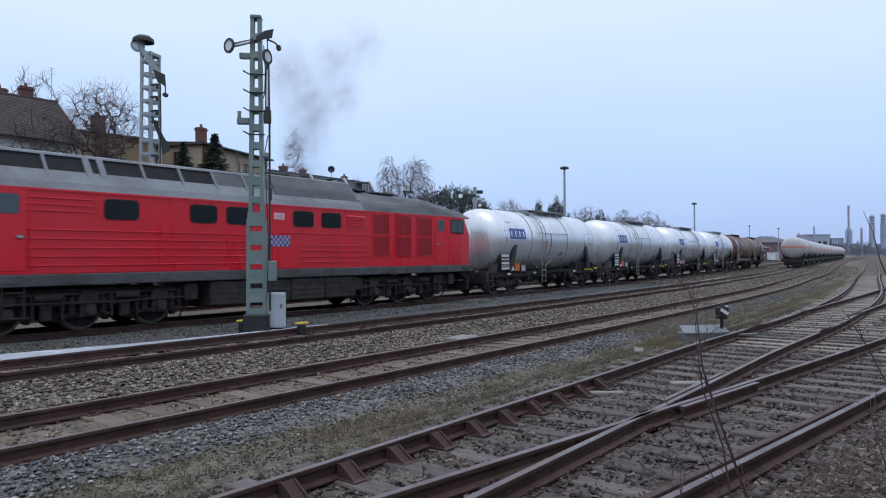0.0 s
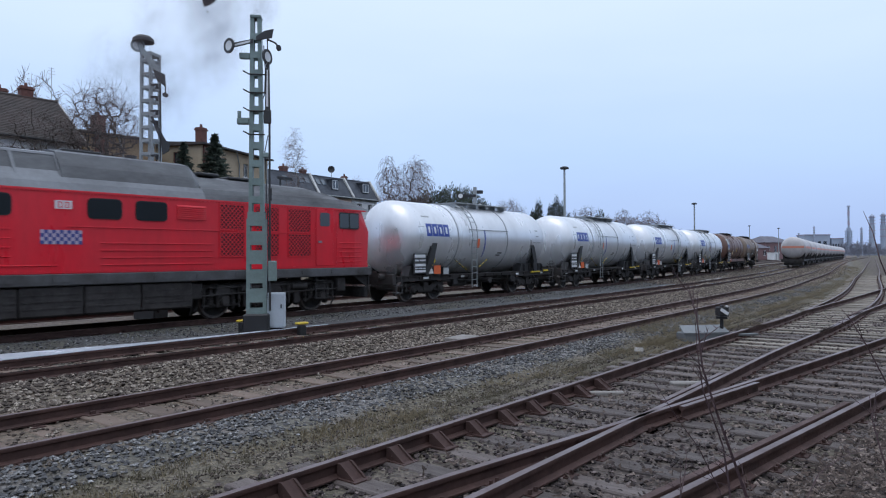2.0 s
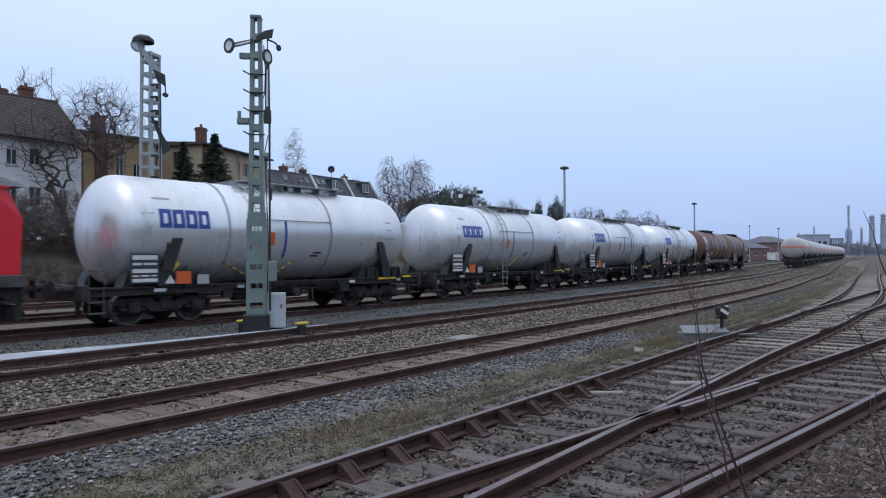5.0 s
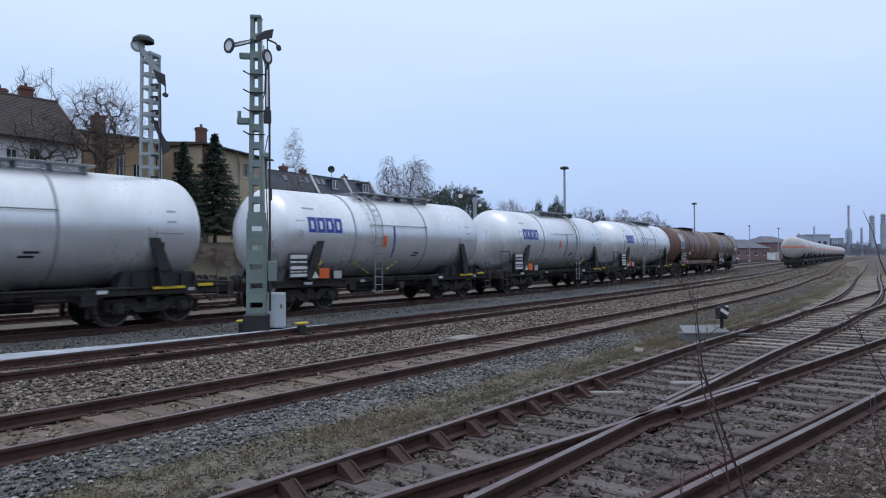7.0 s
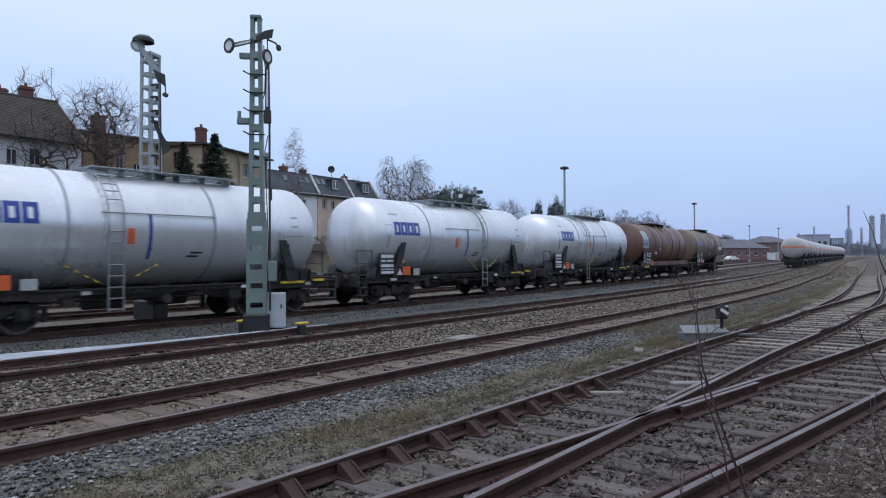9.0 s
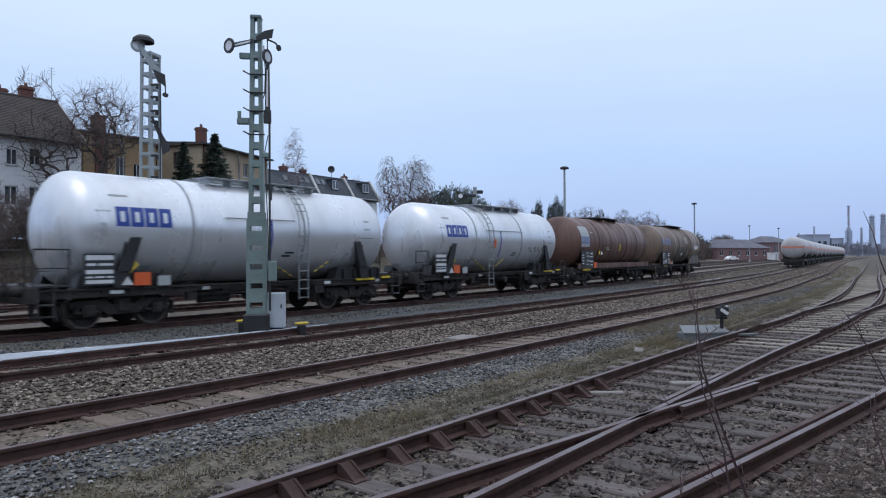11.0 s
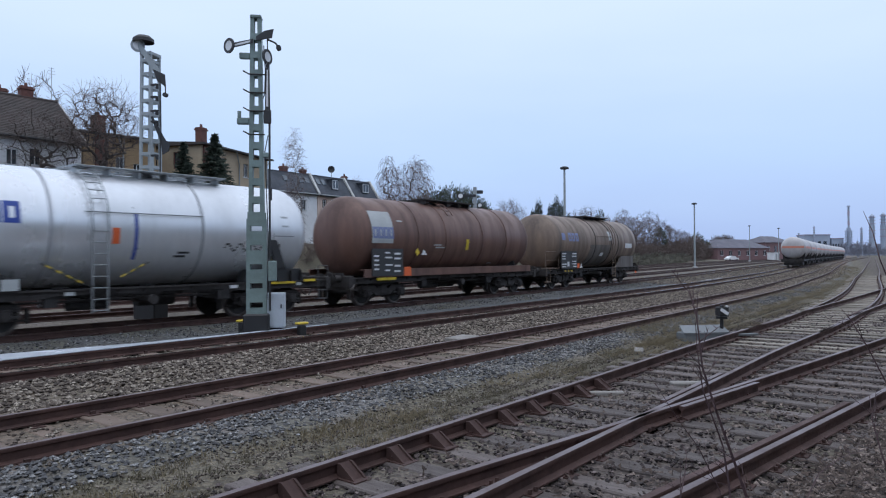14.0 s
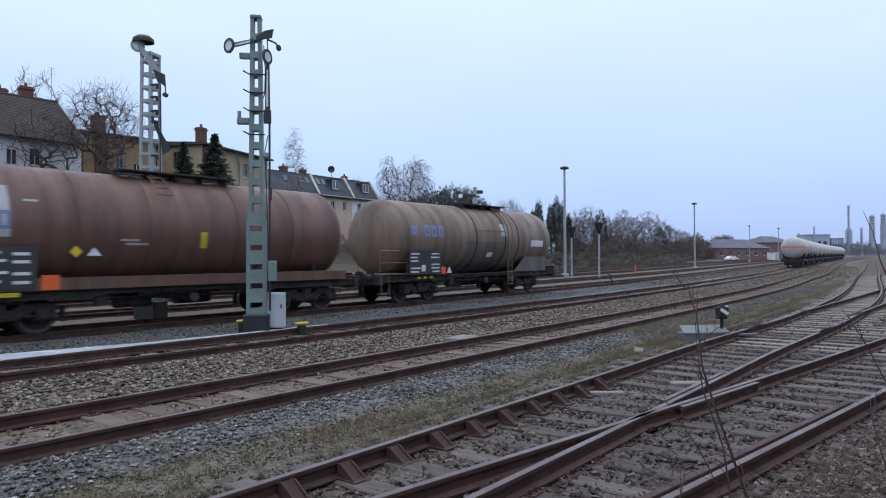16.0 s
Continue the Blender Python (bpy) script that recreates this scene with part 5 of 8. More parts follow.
                for d in (-0.62, 0.62):
                    g.box(ax + d - 0.07, sd * 0.7, 0.22, ax + d + 0.07, sd * 0.86, 0.72, c=0.02)
                    g.path([(ax + d, sd * 1.2, 0.95), (ax + d * 0.95, sd * 1.2, 0.32)], 0.028)
            for ax in (-2.75, 2.75):
                g.box(ax - 0.2, y - 0.05, 0.62, ax + 0.2, y + sd * 0.28, 1.08, c=0.03)
                g.path([(ax, y + sd * 0.1, 0.62), (ax * 0.965, y - sd * 0.2, 0.14)], 0.025)
            g.path([(-2.6, y + sd * 0.26, 0.70), (-1.4, y + sd * 0.28, 0.74), (0.2, y + sd * 0.27, 0.69), (2.6, y + sd * 0.26, 0.72)], 0.02)
            for ax in (-0.95, 0.95):
                g.box(ax - 0.13, y, 0.3, ax + 0.13, y + sd * 0.14, 0.7, c=0.03)
                g.tube((ax - 0.3, y + sd * 0.2, 0.86), (ax + 0.3, y + sd * 0.2, 0.86), 0.1, n=12)
            g.path([(-2.3, y + sd * 0.2, 0.92), (2.3, y + sd * 0.2, 0.92)], 0.03)
        g.box(-2.4, -1.0, 0.7, -2.2, 1.0, 0.9)
        g.box(2.2, -1.0, 0.7, 2.4, 1.0, 0.9)
        bg = part("bogie", g, M_GEARB, th, "", 35)
        bg.location.x = x
        for ax in (-1.85, 0, 1.85):
            w = part("wheelset", wheelset_mesh(0.525), [], th)
            WHEELS.append((w, x + ax, 0.525, 0.525))
    MOVING.append((th, c0, 5.99))
    return th


def rounded(x0, z0, x1, z1, r, n=4):
    out = []
    for cx, cz, a0 in ((x1 - r, z1 - r, 0), (x0 + r, z1 - r, 90), (x0 + r, z0 + r, 180), (x1 - r, z0 + r, 270)):
        for i in range(n + 1):
            a = radians(a0 + 90 * i / n)
            out.append((cx + r * math.cos(a), cz + r * math.sin(a)))
    return out


def rounded_x(xa, xb, z0, z1, r):
    return rounded(min(xa, xb), z0, max(xa, xb), z1, r)


def lattice(g, x0, x1, z0, z1, y, pitch, w):
    """Diagonal bars, cut to the field."""
    for sg in (1, -1):
        k = -int((z1 - z0) / pitch) - 2
        while x0 + k * pitch < x1 + (z1 - z0):
            a = x0 + k * pitch
            lo_, hi_ = (z0, z1)
            # the bar runs from (a, z0) to (a + h, z1), or mirrored
            pa, pb = max(a, x0), min(a + (z1 - z0), x1)
            if pb - pa > 0.01:
                za, zb = z0 + pa - a, z0 + pb - a
                if sg < 0:
                    pa, pb = x0 + x1 - pa, x0 + x1 - pb
                g.add([(pa, y, za - w / 2), (pa, y, za + w / 2), (pb, y, zb + w / 2), (pb, y, zb - w / 2),
                       (pa, y + 0.006, za - w / 2), (pa, y + 0.006, za + w / 2), (pb, y + 0.006, zb + w / 2), (pb, y + 0.006, zb - w / 2)],
                      [(0, 1, 2, 3), (7, 6, 5, 4), (0, 4, 5, 1), (3, 2, 6, 7)])
            k += 1


M_FLAGA = nodes("poster_blue", (0.05, 0.06, 0.22), 0.6)[0]
M_FLAGB = nodes("poster_grey_violet", (0.40, 0.33, 0.42), 0.6)[0]
loco()



# ---- lineside: path, signals, lamps, cabinets ----
M_PATH = worn("damp_tarred_path", (0.068, 0.072, 0.074), (0.045, 0.046, 0.046), 0.85, 0, 0.8, 30, 0.7, bump=0.3)
M_SLAB = worn("weathered_concrete", (0.26, 0.24, 0.22), (0.16, 0.145, 0.13), 0.95, 0, 2, 25, 0.8, bump=0.3, vary=0.15)
M_CABINET = worn("pale_blue_grey_cabinet_paint", (0.50, 0.55, 0.60), (0.40, 0.43, 0.46), 0.5, 0, 2, 20, 0.5)
M_GREYD = worn("dull_grey_cover_paint", (0.165, 0.175, 0.18), (0.11, 0.113, 0.116), 0.7)
M_PALE = worn("pale_wet_duct_cover", (0.66, 0.70, 0.76), (0.45, 0.48, 0.52), 0.25, 0, 0.7, 12, 0.5, bump=0.04)


def ribbon(rows, z0, z1):
    """A strip along the line: rows of s, lat of its far edge, lat of its near edge."""
    g = Geo()
    g.loft([[tuple(at(s, a, z0)), tuple(at(s, a, z1)), tuple(at(s, b, z1)), tuple(at(s, b, z0))] for s, a, b in rows], 0, True, True)
    return g


tagged(part("pavement", ribbon([(s, 2.75 + 0.12 * noise.noise((s * 0.4, 1, 0)), 4.75 + 0.06 * noise.noise((s * 0.5, 7, 0))) for s in range(-20, 48, 2)], -0.4, -0.215), M_PATH, None),
       "damp dark tarred walkway between two tracks", "path", kind="structure")
solid("duct_cover", ribbon([(s, 4.86 - w, 4.87) for s, w in ((-14, 0.95), (2, 0.92), (4.6, 0.84), (5.6, 0.62), (7.0, 0.32), (9.0, 0.14), (12, 0.07))], -0.24, 0.0), M_PALE,
      "pale wet cable duct cover beside the rail", "duct cover")


def lattice_mast(th, h, w0, w1, d, mat, narrow=2.75, gap=0.62, plates=0.12, open_sides=False):
    """Upright channels tied by plates, as parts of a signal. open_sides: four corner angles instead of two channels."""
    width = lambda z: (w0 * (1 - 0.06 * z / narrow) if z < narrow else w1 * (1 - 0.36 * (z - narrow) / (h - narrow)))
    for sx in (-1, 1):
        for z0, z1, a, b in ((0.45, narrow, w0, w0 * 0.94), (narrow, h, w1, w1 * 0.64)):
            for y0, y1 in (((-d / 2, -d / 2 + 0.07), (d / 2 - 0.07, d / 2)) if open_sides else ((-d / 2, d / 2),)):
                g = Geo()
                g.loft([[(sx * (q / 2 - 0.02) - 0.045, y0, z), (sx * (q / 2 - 0.02) + 0.045, y0, z), (sx * (q / 2 - 0.02) + 0.045, y1, z), (sx * (q / 2 - 0.02) - 0.045, y1, z)] for z, q in ((z0, a), (z1, b))], 0, True, True)
                part("mast_channel", g, mat, th)
    z = 0.6
    while z < h - 0.1:
        q = width(z)
        hh = (0.36 if z < narrow else 0.72) * (gap if z < narrow else plates)
        for y in (-d / 2 - 0.004, d / 2 - 0.004):
            part("tie_plate", Geo().box(-q / 2, y, z - hh, q / 2, y + 0.008, z + hh), mat, th)
        if open_sides:
            for x in (-q / 2 - 0.002, q / 2 - 0.006):
                part("tie_plate", Geo().box(x, -d / 2, z - hh, x + 0.008, d / 2, z + hh), mat, th)
        z += gap * (1 if z < narrow else 0.95)


def ring_disc(g, c, r, axis_m, mi_face, mi_rim):
    m = Matrix.Translation(c) @ axis_m
    g.lathe([(-0.012, 0.0), (-0.012, r * 0.68), (0.012, r * 0.68), (0.012, 0.0)], 24, "y", mi_face, m)
    g.lathe([(-0.018, r * 0.66), (-0.018, r), (0.018, r), (0.018, r * 0.66), (-0.018, r * 0.66)], 24, "y", mi_rim, m)


def semaphore_main():
    """The tall semaphore that stands before the train."""
    th = thing("semaphore_signal", "grey-green lattice semaphore signal mast with a lowered arm", "railway signal", pose(-4.60, 16.75, -0.22, 0, 0, 8))
    g = Geo()
    g.box(-0.31, -0.26, 0, 0.31, 0.26, 0.62, c=0.03)
    g.box(-0.42, -0.36, 0, 0.42, 0.36, 0.12, c=0.02)
    for x in (-0.36, 0.36):
        for y in (-0.3, 0.3):
            g.tube((x, y, 0.12), (x, y, 0.2), 0.03, n=6)
    part("base", g, M_DARK, th, "black cast base")
    lattice_mast(th, 7.95, 0.44, 0.32, 0.26, M_MASTG, 2.95, 0.47, 0.115)
    part("mast_cap", Geo().box(-0.135, -0.16, 7.9, 0.135, 0.16, 7.98, c=0.02), M_MASTG, th)
    # main arm: straight out to the side, seen edge-on to the mast, disc at its end
    g = Geo()
    g.prism([(-0.54, 7.12), (-0.05, 7.26), (-0.05, 7.36), (-0.54, 7.24)], -0.205, -0.19)
    g.prism([(-0.52, 7.155), (-0.12, 7.27), (-0.12, 7.32), (-0.52, 7.205)], -0.21, -0.206, mi=1)
    ring_disc(g, (-0.62, -0.2, 7.17), 0.185, Matrix.Rotation(radians(-42), 4, "Z"), 1, 0)
    g.prism([(0.02, 7.32), (0.40, 7.40), (0.44, 7.62), (0.22, 7.56), (0.02, 7.42)], -0.22, -0.18)
    part("signal_arm", g, [M_DARK, M_SIGN], th, "dark rimmed arm with a white disc")
    g = Geo()
    g.path([(0.28, -0.2, 7.36), (0.48, -0.2, 7.28), (0.56, -0.2, 7.18)], 0.022)
    g.tube((0.56, -0.26, 7.16), (0.56, -0.12, 7.16), 0.06, n=10)
    part("counterweight", g, M_DARK, th)
    # second arm hanging down along the mast
    g = Geo()
    g.prism([(0.22, 5.35), (0.36, 5.35), (0.34, 6.8), (0.26, 6.8)], -0.23, -0.215)
    g.prism([(0.26, 5.7), (0.31, 5.7), (0.305, 6.6), (0.275, 6.6)], -0.234, -0.231, mi=1)
    ring_disc(g, (0.29, -0.225, 6.92), 0.19, Matrix.Rotation(radians(62), 4, "Z"), 1, 0)
    g.box(0.2, -0.26, 5.28, 0.38, -0.18, 5.62, c=0.02)
    part("second_arm", g, [M_DARK, M_SIGN], th, "dark arm hanging down with a white disc")
    # lamp brackets, pulleys, wires and rods
    g = Geo()
    g.box(-0.46, -0.12, 5.28, -0.16, 0.02, 5.44, c=0.02)
    g.box(-0.44, -0.12, 5.44, -0.36, -0.04, 5.60, c=0.01)
    part("lamp_bracket", g, M_MASTG, th)
    part("lamp_bracket", Geo().box(-0.4, -0.1, 6.9, -0.14, 0.02, 7.05, c=0.02), M_MASTG, th)
    part("lamp_bracket", Geo().box(0.16, -0.2, 4.45, 0.34, -0.1, 4.58, c=0.02), M_MASTG, th)
    g = Geo()
    for z in (6.5, 6.05, 5.6, 5.02):
        g.path([(-0.30, -0.16, z + 0.08), (-0.15, -0.16, z), (0.22, -0.16, z)], 0.018)
    part("climbing_iron", g, M_DARK, th)
    g = Geo()
    g.tube((0.335, -0.2, 0.7), (0.335, -0.2, 5.5), 0.026, n=8)
    g.tube((0.29, -0.2, 5.5), (0.29, -0.2, 7.5), 0.015, n=6)
    g.path([(0.2, -0.2, 7.2), (0.24, -0.2, 6.6), (0.22, -0.2, 6.0), (0.18, -0.2, 5.9)], 0.014)
    g.path([(0.30, -0.2, 5.0), (0.22, -0.18, 4.6), (0.26, -0.18, 3.5), (0.30, -0.18, 2.2), (0.26, -0.18, 1.0)], 0.012)
    g.box(0.31, -0.25, 3.4, 0.39, -0.15, 3.7, c=0.01)
    part("pull_rod", g, M_DARK, th)
    g = Geo()
    g.box(0.30, -0.28, 1.42, 0.50, -0.14, 1.92, c=0.02)
    part("junction_box", g, M_MASTG, th)
    return th


semaphore_main()


def semaphore_second():
    """The paler semaphore behind the train, with its arm up."""
    th = thing("semaphore_signal", "pale grey lattice semaphore signal mast with arm raised steeply", "railway signal", pose(-9.66, 22.4, -0.22, 0, 0, -14))
    part("base", Geo().box(-0.4, -0.36, 0, 0.4, 0.36, 0.6, c=0.03), M_DARK, th, "black cast base")
    lattice_mast(th, 8.75, 0.60, 0.56, 0.50, M_MASTL, 1.0, 0.46, 0.065, True)
    g = Geo()
    g.prism([(-0.30, 9.02), (-0.18, 9.10), (0.62, 8.05), (0.50, 7.85)], -0.33, -0.315)
    g.prism([(0.34, 8.15), (0.78, 7.95), (0.82, 7.55), (0.5, 7.75)], -0.335, -0.31, mi=2)
    ring_disc(g, (-0.24, -0.32, 8.98), 0.22, Matrix.Rotation(radians(45), 4, "Z"), 1, 0)
    part("signal_arm", g, [M_MASTL, M_SIGN, M_DARK], th, "pale arm with a white disc")
    part("hood", Geo().lathe([(9.1, 0.34), (9.2, 0.33), (9.3, 0.22), (9.36, 0.0)], 20, "z", 0, Matrix.Translation((-0.12, -0.2, 0))), M_DARK, th, "dark rounded lamp hood", 40)
    part("mast_cap", Geo().box(-0.22, -0.27, 8.66, 0.22, 0.27, 8.78, c=0.02), M_MASTL, th)
    g = Geo()
    g.path([(0.62, -0.32, 7.75), (0.80, -0.32, 7.55), (0.80, -0.32, 7.30)], 0.02)
    g.tube((0.80, -0.38, 7.28), (0.80, -0.26, 7.28), 0.07, n=10)
    part("counterweight", g, M_DARK, th)
    g = Geo()
    g.prism([(0.25, 6.6), (0.32, 6.62), (0.85, 5.75), (0.72, 5.55)], -0.33, -0.315)
    g.prism([(0.62, 5.85), (0.98, 5.75), (0.92, 5.45), (0.7, 5.35)], -0.335, -0.31)
    part("second_arm", g, M_DARK, th)
    g = Geo()
    for z in (7.6, 7.2, 6.75, 6.4, 5.3, 4.6):
        g.box(0.3, -0.4, z, 0.52, -0.28, z + 0.06)
        g.tube((0.5, -0.34, z - 0.1), (0.5, -0.34, z + 0.05), 0.05, n=8)
    g.tube((0.62, -0.34, 3.2), (0.62, -0.34, 7.8), 0.022, n=6)
    g.box(0.05, -0.36, 4.3, 0.95, -0.30, 4.45)
    part("lever_gear", g, M_DARK, th)


semaphore_second()


def semaphore_far():
    th = thing("semaphore_signal", "small distant semaphore with a white disc on its level arm", "railway signal", pose(2.8, 59.0, -0.2, 0, 0, 0))
    part("mast", Geo().box(-0.16, -0.12, 0, 0.16, 0.12, 8.0, c=0.02), M_GALV, th)
    g = Geo()
    g.box(-1.2, -0.16, 7.1, 0.1, -0.13, 7.35)
    ring_disc(g, (-1.25, -0.15, 7.22), 0.3, Matrix(), 1, 0)
    g.box(0.16, -0.16, 7.4, 0.7, -0.12, 7.7)
    part("signal_arm", g, [M_DARK, M_SIGN], th)
    g = Geo()
    ring_disc(g, (0.42, -0.15, 6.4), 0.25, Matrix(), 1, 0)
    g.tube((0.42, -0.15, 3), (0.42, -0.15, 6.2), 0.04, n=6)
    part("second_arm", g, [M_DARK, M_SIGN], th)


semaphore_far()

# cabinet by the mast
cab_ = thing("relay_cabinet", "plain pale grey relay cabinet on a steel post", "cabinet", pose(-4.18, 16.95, -0.22, 0, 0, 6))
part("body", Geo().box(-0.225, -0.14, 0.26, 0.225, 0.14, 1.12, c=0.012), M_CABINET, cab_)
part("door", Geo().box(-0.20, -0.152, 0.30, 0.20, -0.14, 1.09, c=0.004), M_CABINET, cab_)
part("handle", Geo().box(0.13, -0.17, 0.74, 0.16, -0.15, 0.84), M_DARK, cab_)
part("post", Geo().box(-0.15, -0.08, 0, 0.15, 0.08, 0.265), M_DARK, cab_)


def yellow_marker(x, y):
    th = thing("track_magnet", "yellow-capped track magnet on a dark bracket", "track magnet", pose(x, y, -0.22, 0, 0, 45), "yellow track magnets")
    part("cap", Geo().box(-0.17, -0.08, 0.32, 0.17, 0.08, 0.38, c=0.025), M_YELLOW, th, "yellow painted cap")
    part("bracket", Geo().box(-0.1, -0.07, 0, 0.1, 0.07, 0.30, c=0.02), M_DARK, th)


yellow_marker(-5.25, 17.75)
yellow_marker(-3.55, 17.0)
solid("cable_loop", Geo().path([tuple(at(10.9 + 0.5 * math.cos(a * 0.6), 5.0 + 0.12 * math.sin(a * 0.6) - 0.25, -0.19)) for a in range(11)], 0.02), M_SIGN, "pale cable loop lying by the mast foot", "cable")


def concrete_slab(s, lat, l, w, turn, label):
    g = Geo().box(-l / 2, -w / 2, -0.08, l / 2, w / 2, 0.03, c=0.015)
    solid("concrete_slab", g, M_SLAB, label, "concrete slab", along(s, lat, bed(lat) + 0.03, turn))


concrete_slab(12.4, 9.0, 0.8, 0.5, 5, "pale concrete cover slab in the gravel")
concrete_slab(10.15, 15.05, 0.72, 0.16, -52, "broken strip of pale concrete on the sleepers")
concrete_slab(8.7, 14.3, 0.5, 0.1, -55, "small pale concrete fragment on the sleepers")
concrete_slab(12.9, 13.05, 0.55, 0.18, 20, "pale concrete fragment in thin grass")
concrete_slab(55, 4.0, 7.0, 0.7, 0, "long pale slab on the walkway")


def point_lever():
    th = thing("point_machine", "point machine with a pale cover and black lantern", "point machine", pose(6.05, 15.75, -0.25, 0, 0, 8))
    g = Geo()
    g.loft([[(-0.62, -0.22, 0.22), (0.5, -0.22, 0.22), (0.62, 0.3, 0.34), (-0.45, 0.3, 0.34)], [(-0.62, -0.22, 0.26), (0.5, -0.22, 0.26), (0.62, 0.3, 0.38), (-0.45, 0.3, 0.38)]], 0, True, True)
    part("cover", g, M_GREYD, th, "pale grey sheet cover")
    part("body", Geo().box(-0.55, -0.2, 0, 0.5, 0.28, 0.24, c=0.02), M_GREYD, th)
    part("end_casting", Geo().box(0.34, -0.28, 0.0, 0.58, -0.02, 0.17, c=0.03), M_DARK, th)
    part("throw_rod", Geo().box(0.5, -0.04, 0.14, 1.35, 0.10, 0.19, c=0.01), M_GREYD, th)
    g = Geo()
    g.tube((0.47, 0.05, 0.3), (0.47, 0.05, 0.60), 0.04, n=10)
    g.box(0.38, -0.04, 0.54, 0.56, 0.14, 0.60)
    lan = part("lantern", g, M_DARK, th, "black lantern with a white slanted bar")
    g = Geo().box(0.355, -0.07, 0.61, 0.585, 0.14, 0.82, c=0.015)
    g.tube((0.47, 0.04, 0.82), (0.47, 0.04, 0.86), 0.05, n=8)
    part("lantern_box", g, M_DARK, lan)
    g = Geo().box(-0.11, -0.006, -0.037, 0.11, 0.0, 0.037, 0, Matrix.Translation((0.47, -0.072, 0.715)) @ Matrix.Rotation(radians(33), 4, "Y"))
    part("indicator_bar", g, M_SIGN, lan, "white bar")
    part("lens", Geo().tube((0.54, -0.08, 0.84), (0.54, -0.03, 0.84), 0.025, n=8), M_SIGN, lan)


point_lever()


def lamp_post(x, y, h, label="tall grey lamp post with a flat round head"):
    th = thing("lamp_post", label, "lamp post", pose(x, y, -0.22), "yard lamps")
    part("pole", Geo().tube((0, 0, 0), (0, 0, h), 0.14, 0.09, n=12), M_MASTL, th, "", 40)
    part("head", Geo().lathe([(h - 0.05, 0.12), (h, 0.40), (h + 0.14, 0.40), (h + 0.24, 0.2), (h + 0.25, 0.0)], 18, "z"), M_DARK, th, "dark round lamp head", 40)
    part("base", Geo().box(-0.3, -0.3, 0, 0.3, 0.3, 0.35, c=0.03), M_CONCRETE, th)
    return th


lamp_post(11.25, 62.5, 10.0)
lamp_post(36.8, 99.1, 9.4)
lamp_post(86.6, 191.4, 10.0)
lamp_post(106.5, 215.0, 10.2)
lamp_post(147.0, 280.0, 10.4)


def funnel_post(x, y, h):
    th = thing("loudspeaker_post", "slim post with a dark inverted cone on top", "loudspeaker post", pose(x, y, -0.22), "cone-topped posts")
    part("pole", Geo().tube((0, 0, 0), (0, 0, h), 0.09, 0.07, n=10), M_MASTL, th, "", 40)
    part("cone", Geo().lathe([(h - 0.1, 0.08), (h + 0.75, 0.42), (h + 0.85, 0.42), (h + 0.86, 0.0)], 16, "z"), M_DARK, th, "dark inverted cone", 40)


funnel_post(11.5, 60.6, 3.7)
funnel_post(13.1, 56.9, 3.9)
stk = solid("stake", Geo().box(-0.05, -0.05, 0, 0.05, 0.05, 0.75, c=0.01), M_DARK, "dark leaning wooden stake by the track", "stake", pose(12.0, 47.9, -0.24, 0, -22, 0))
solid("marker_post", Geo().box(-0.07, -0.07, 0, 0.07, 0.07, 0.9, c=0.01), M_ORANGE, "short red marker post between sidings", "marker post", pose(21.0, 74.0, -0.24))


M_GASW = worn("dusty_white_tank_paint", (0.50, 0.475, 0.475), (0.30, 0.275, 0.27), 0.5, 0, 0.5, 5, 0.8, stretch=(1, 1, 0.4), bump=0.03)
M_CORAL = worn("faded_orange_band", (0.62, 0.22, 0.14), (0.45, 0.2, 0.15), 0.5)


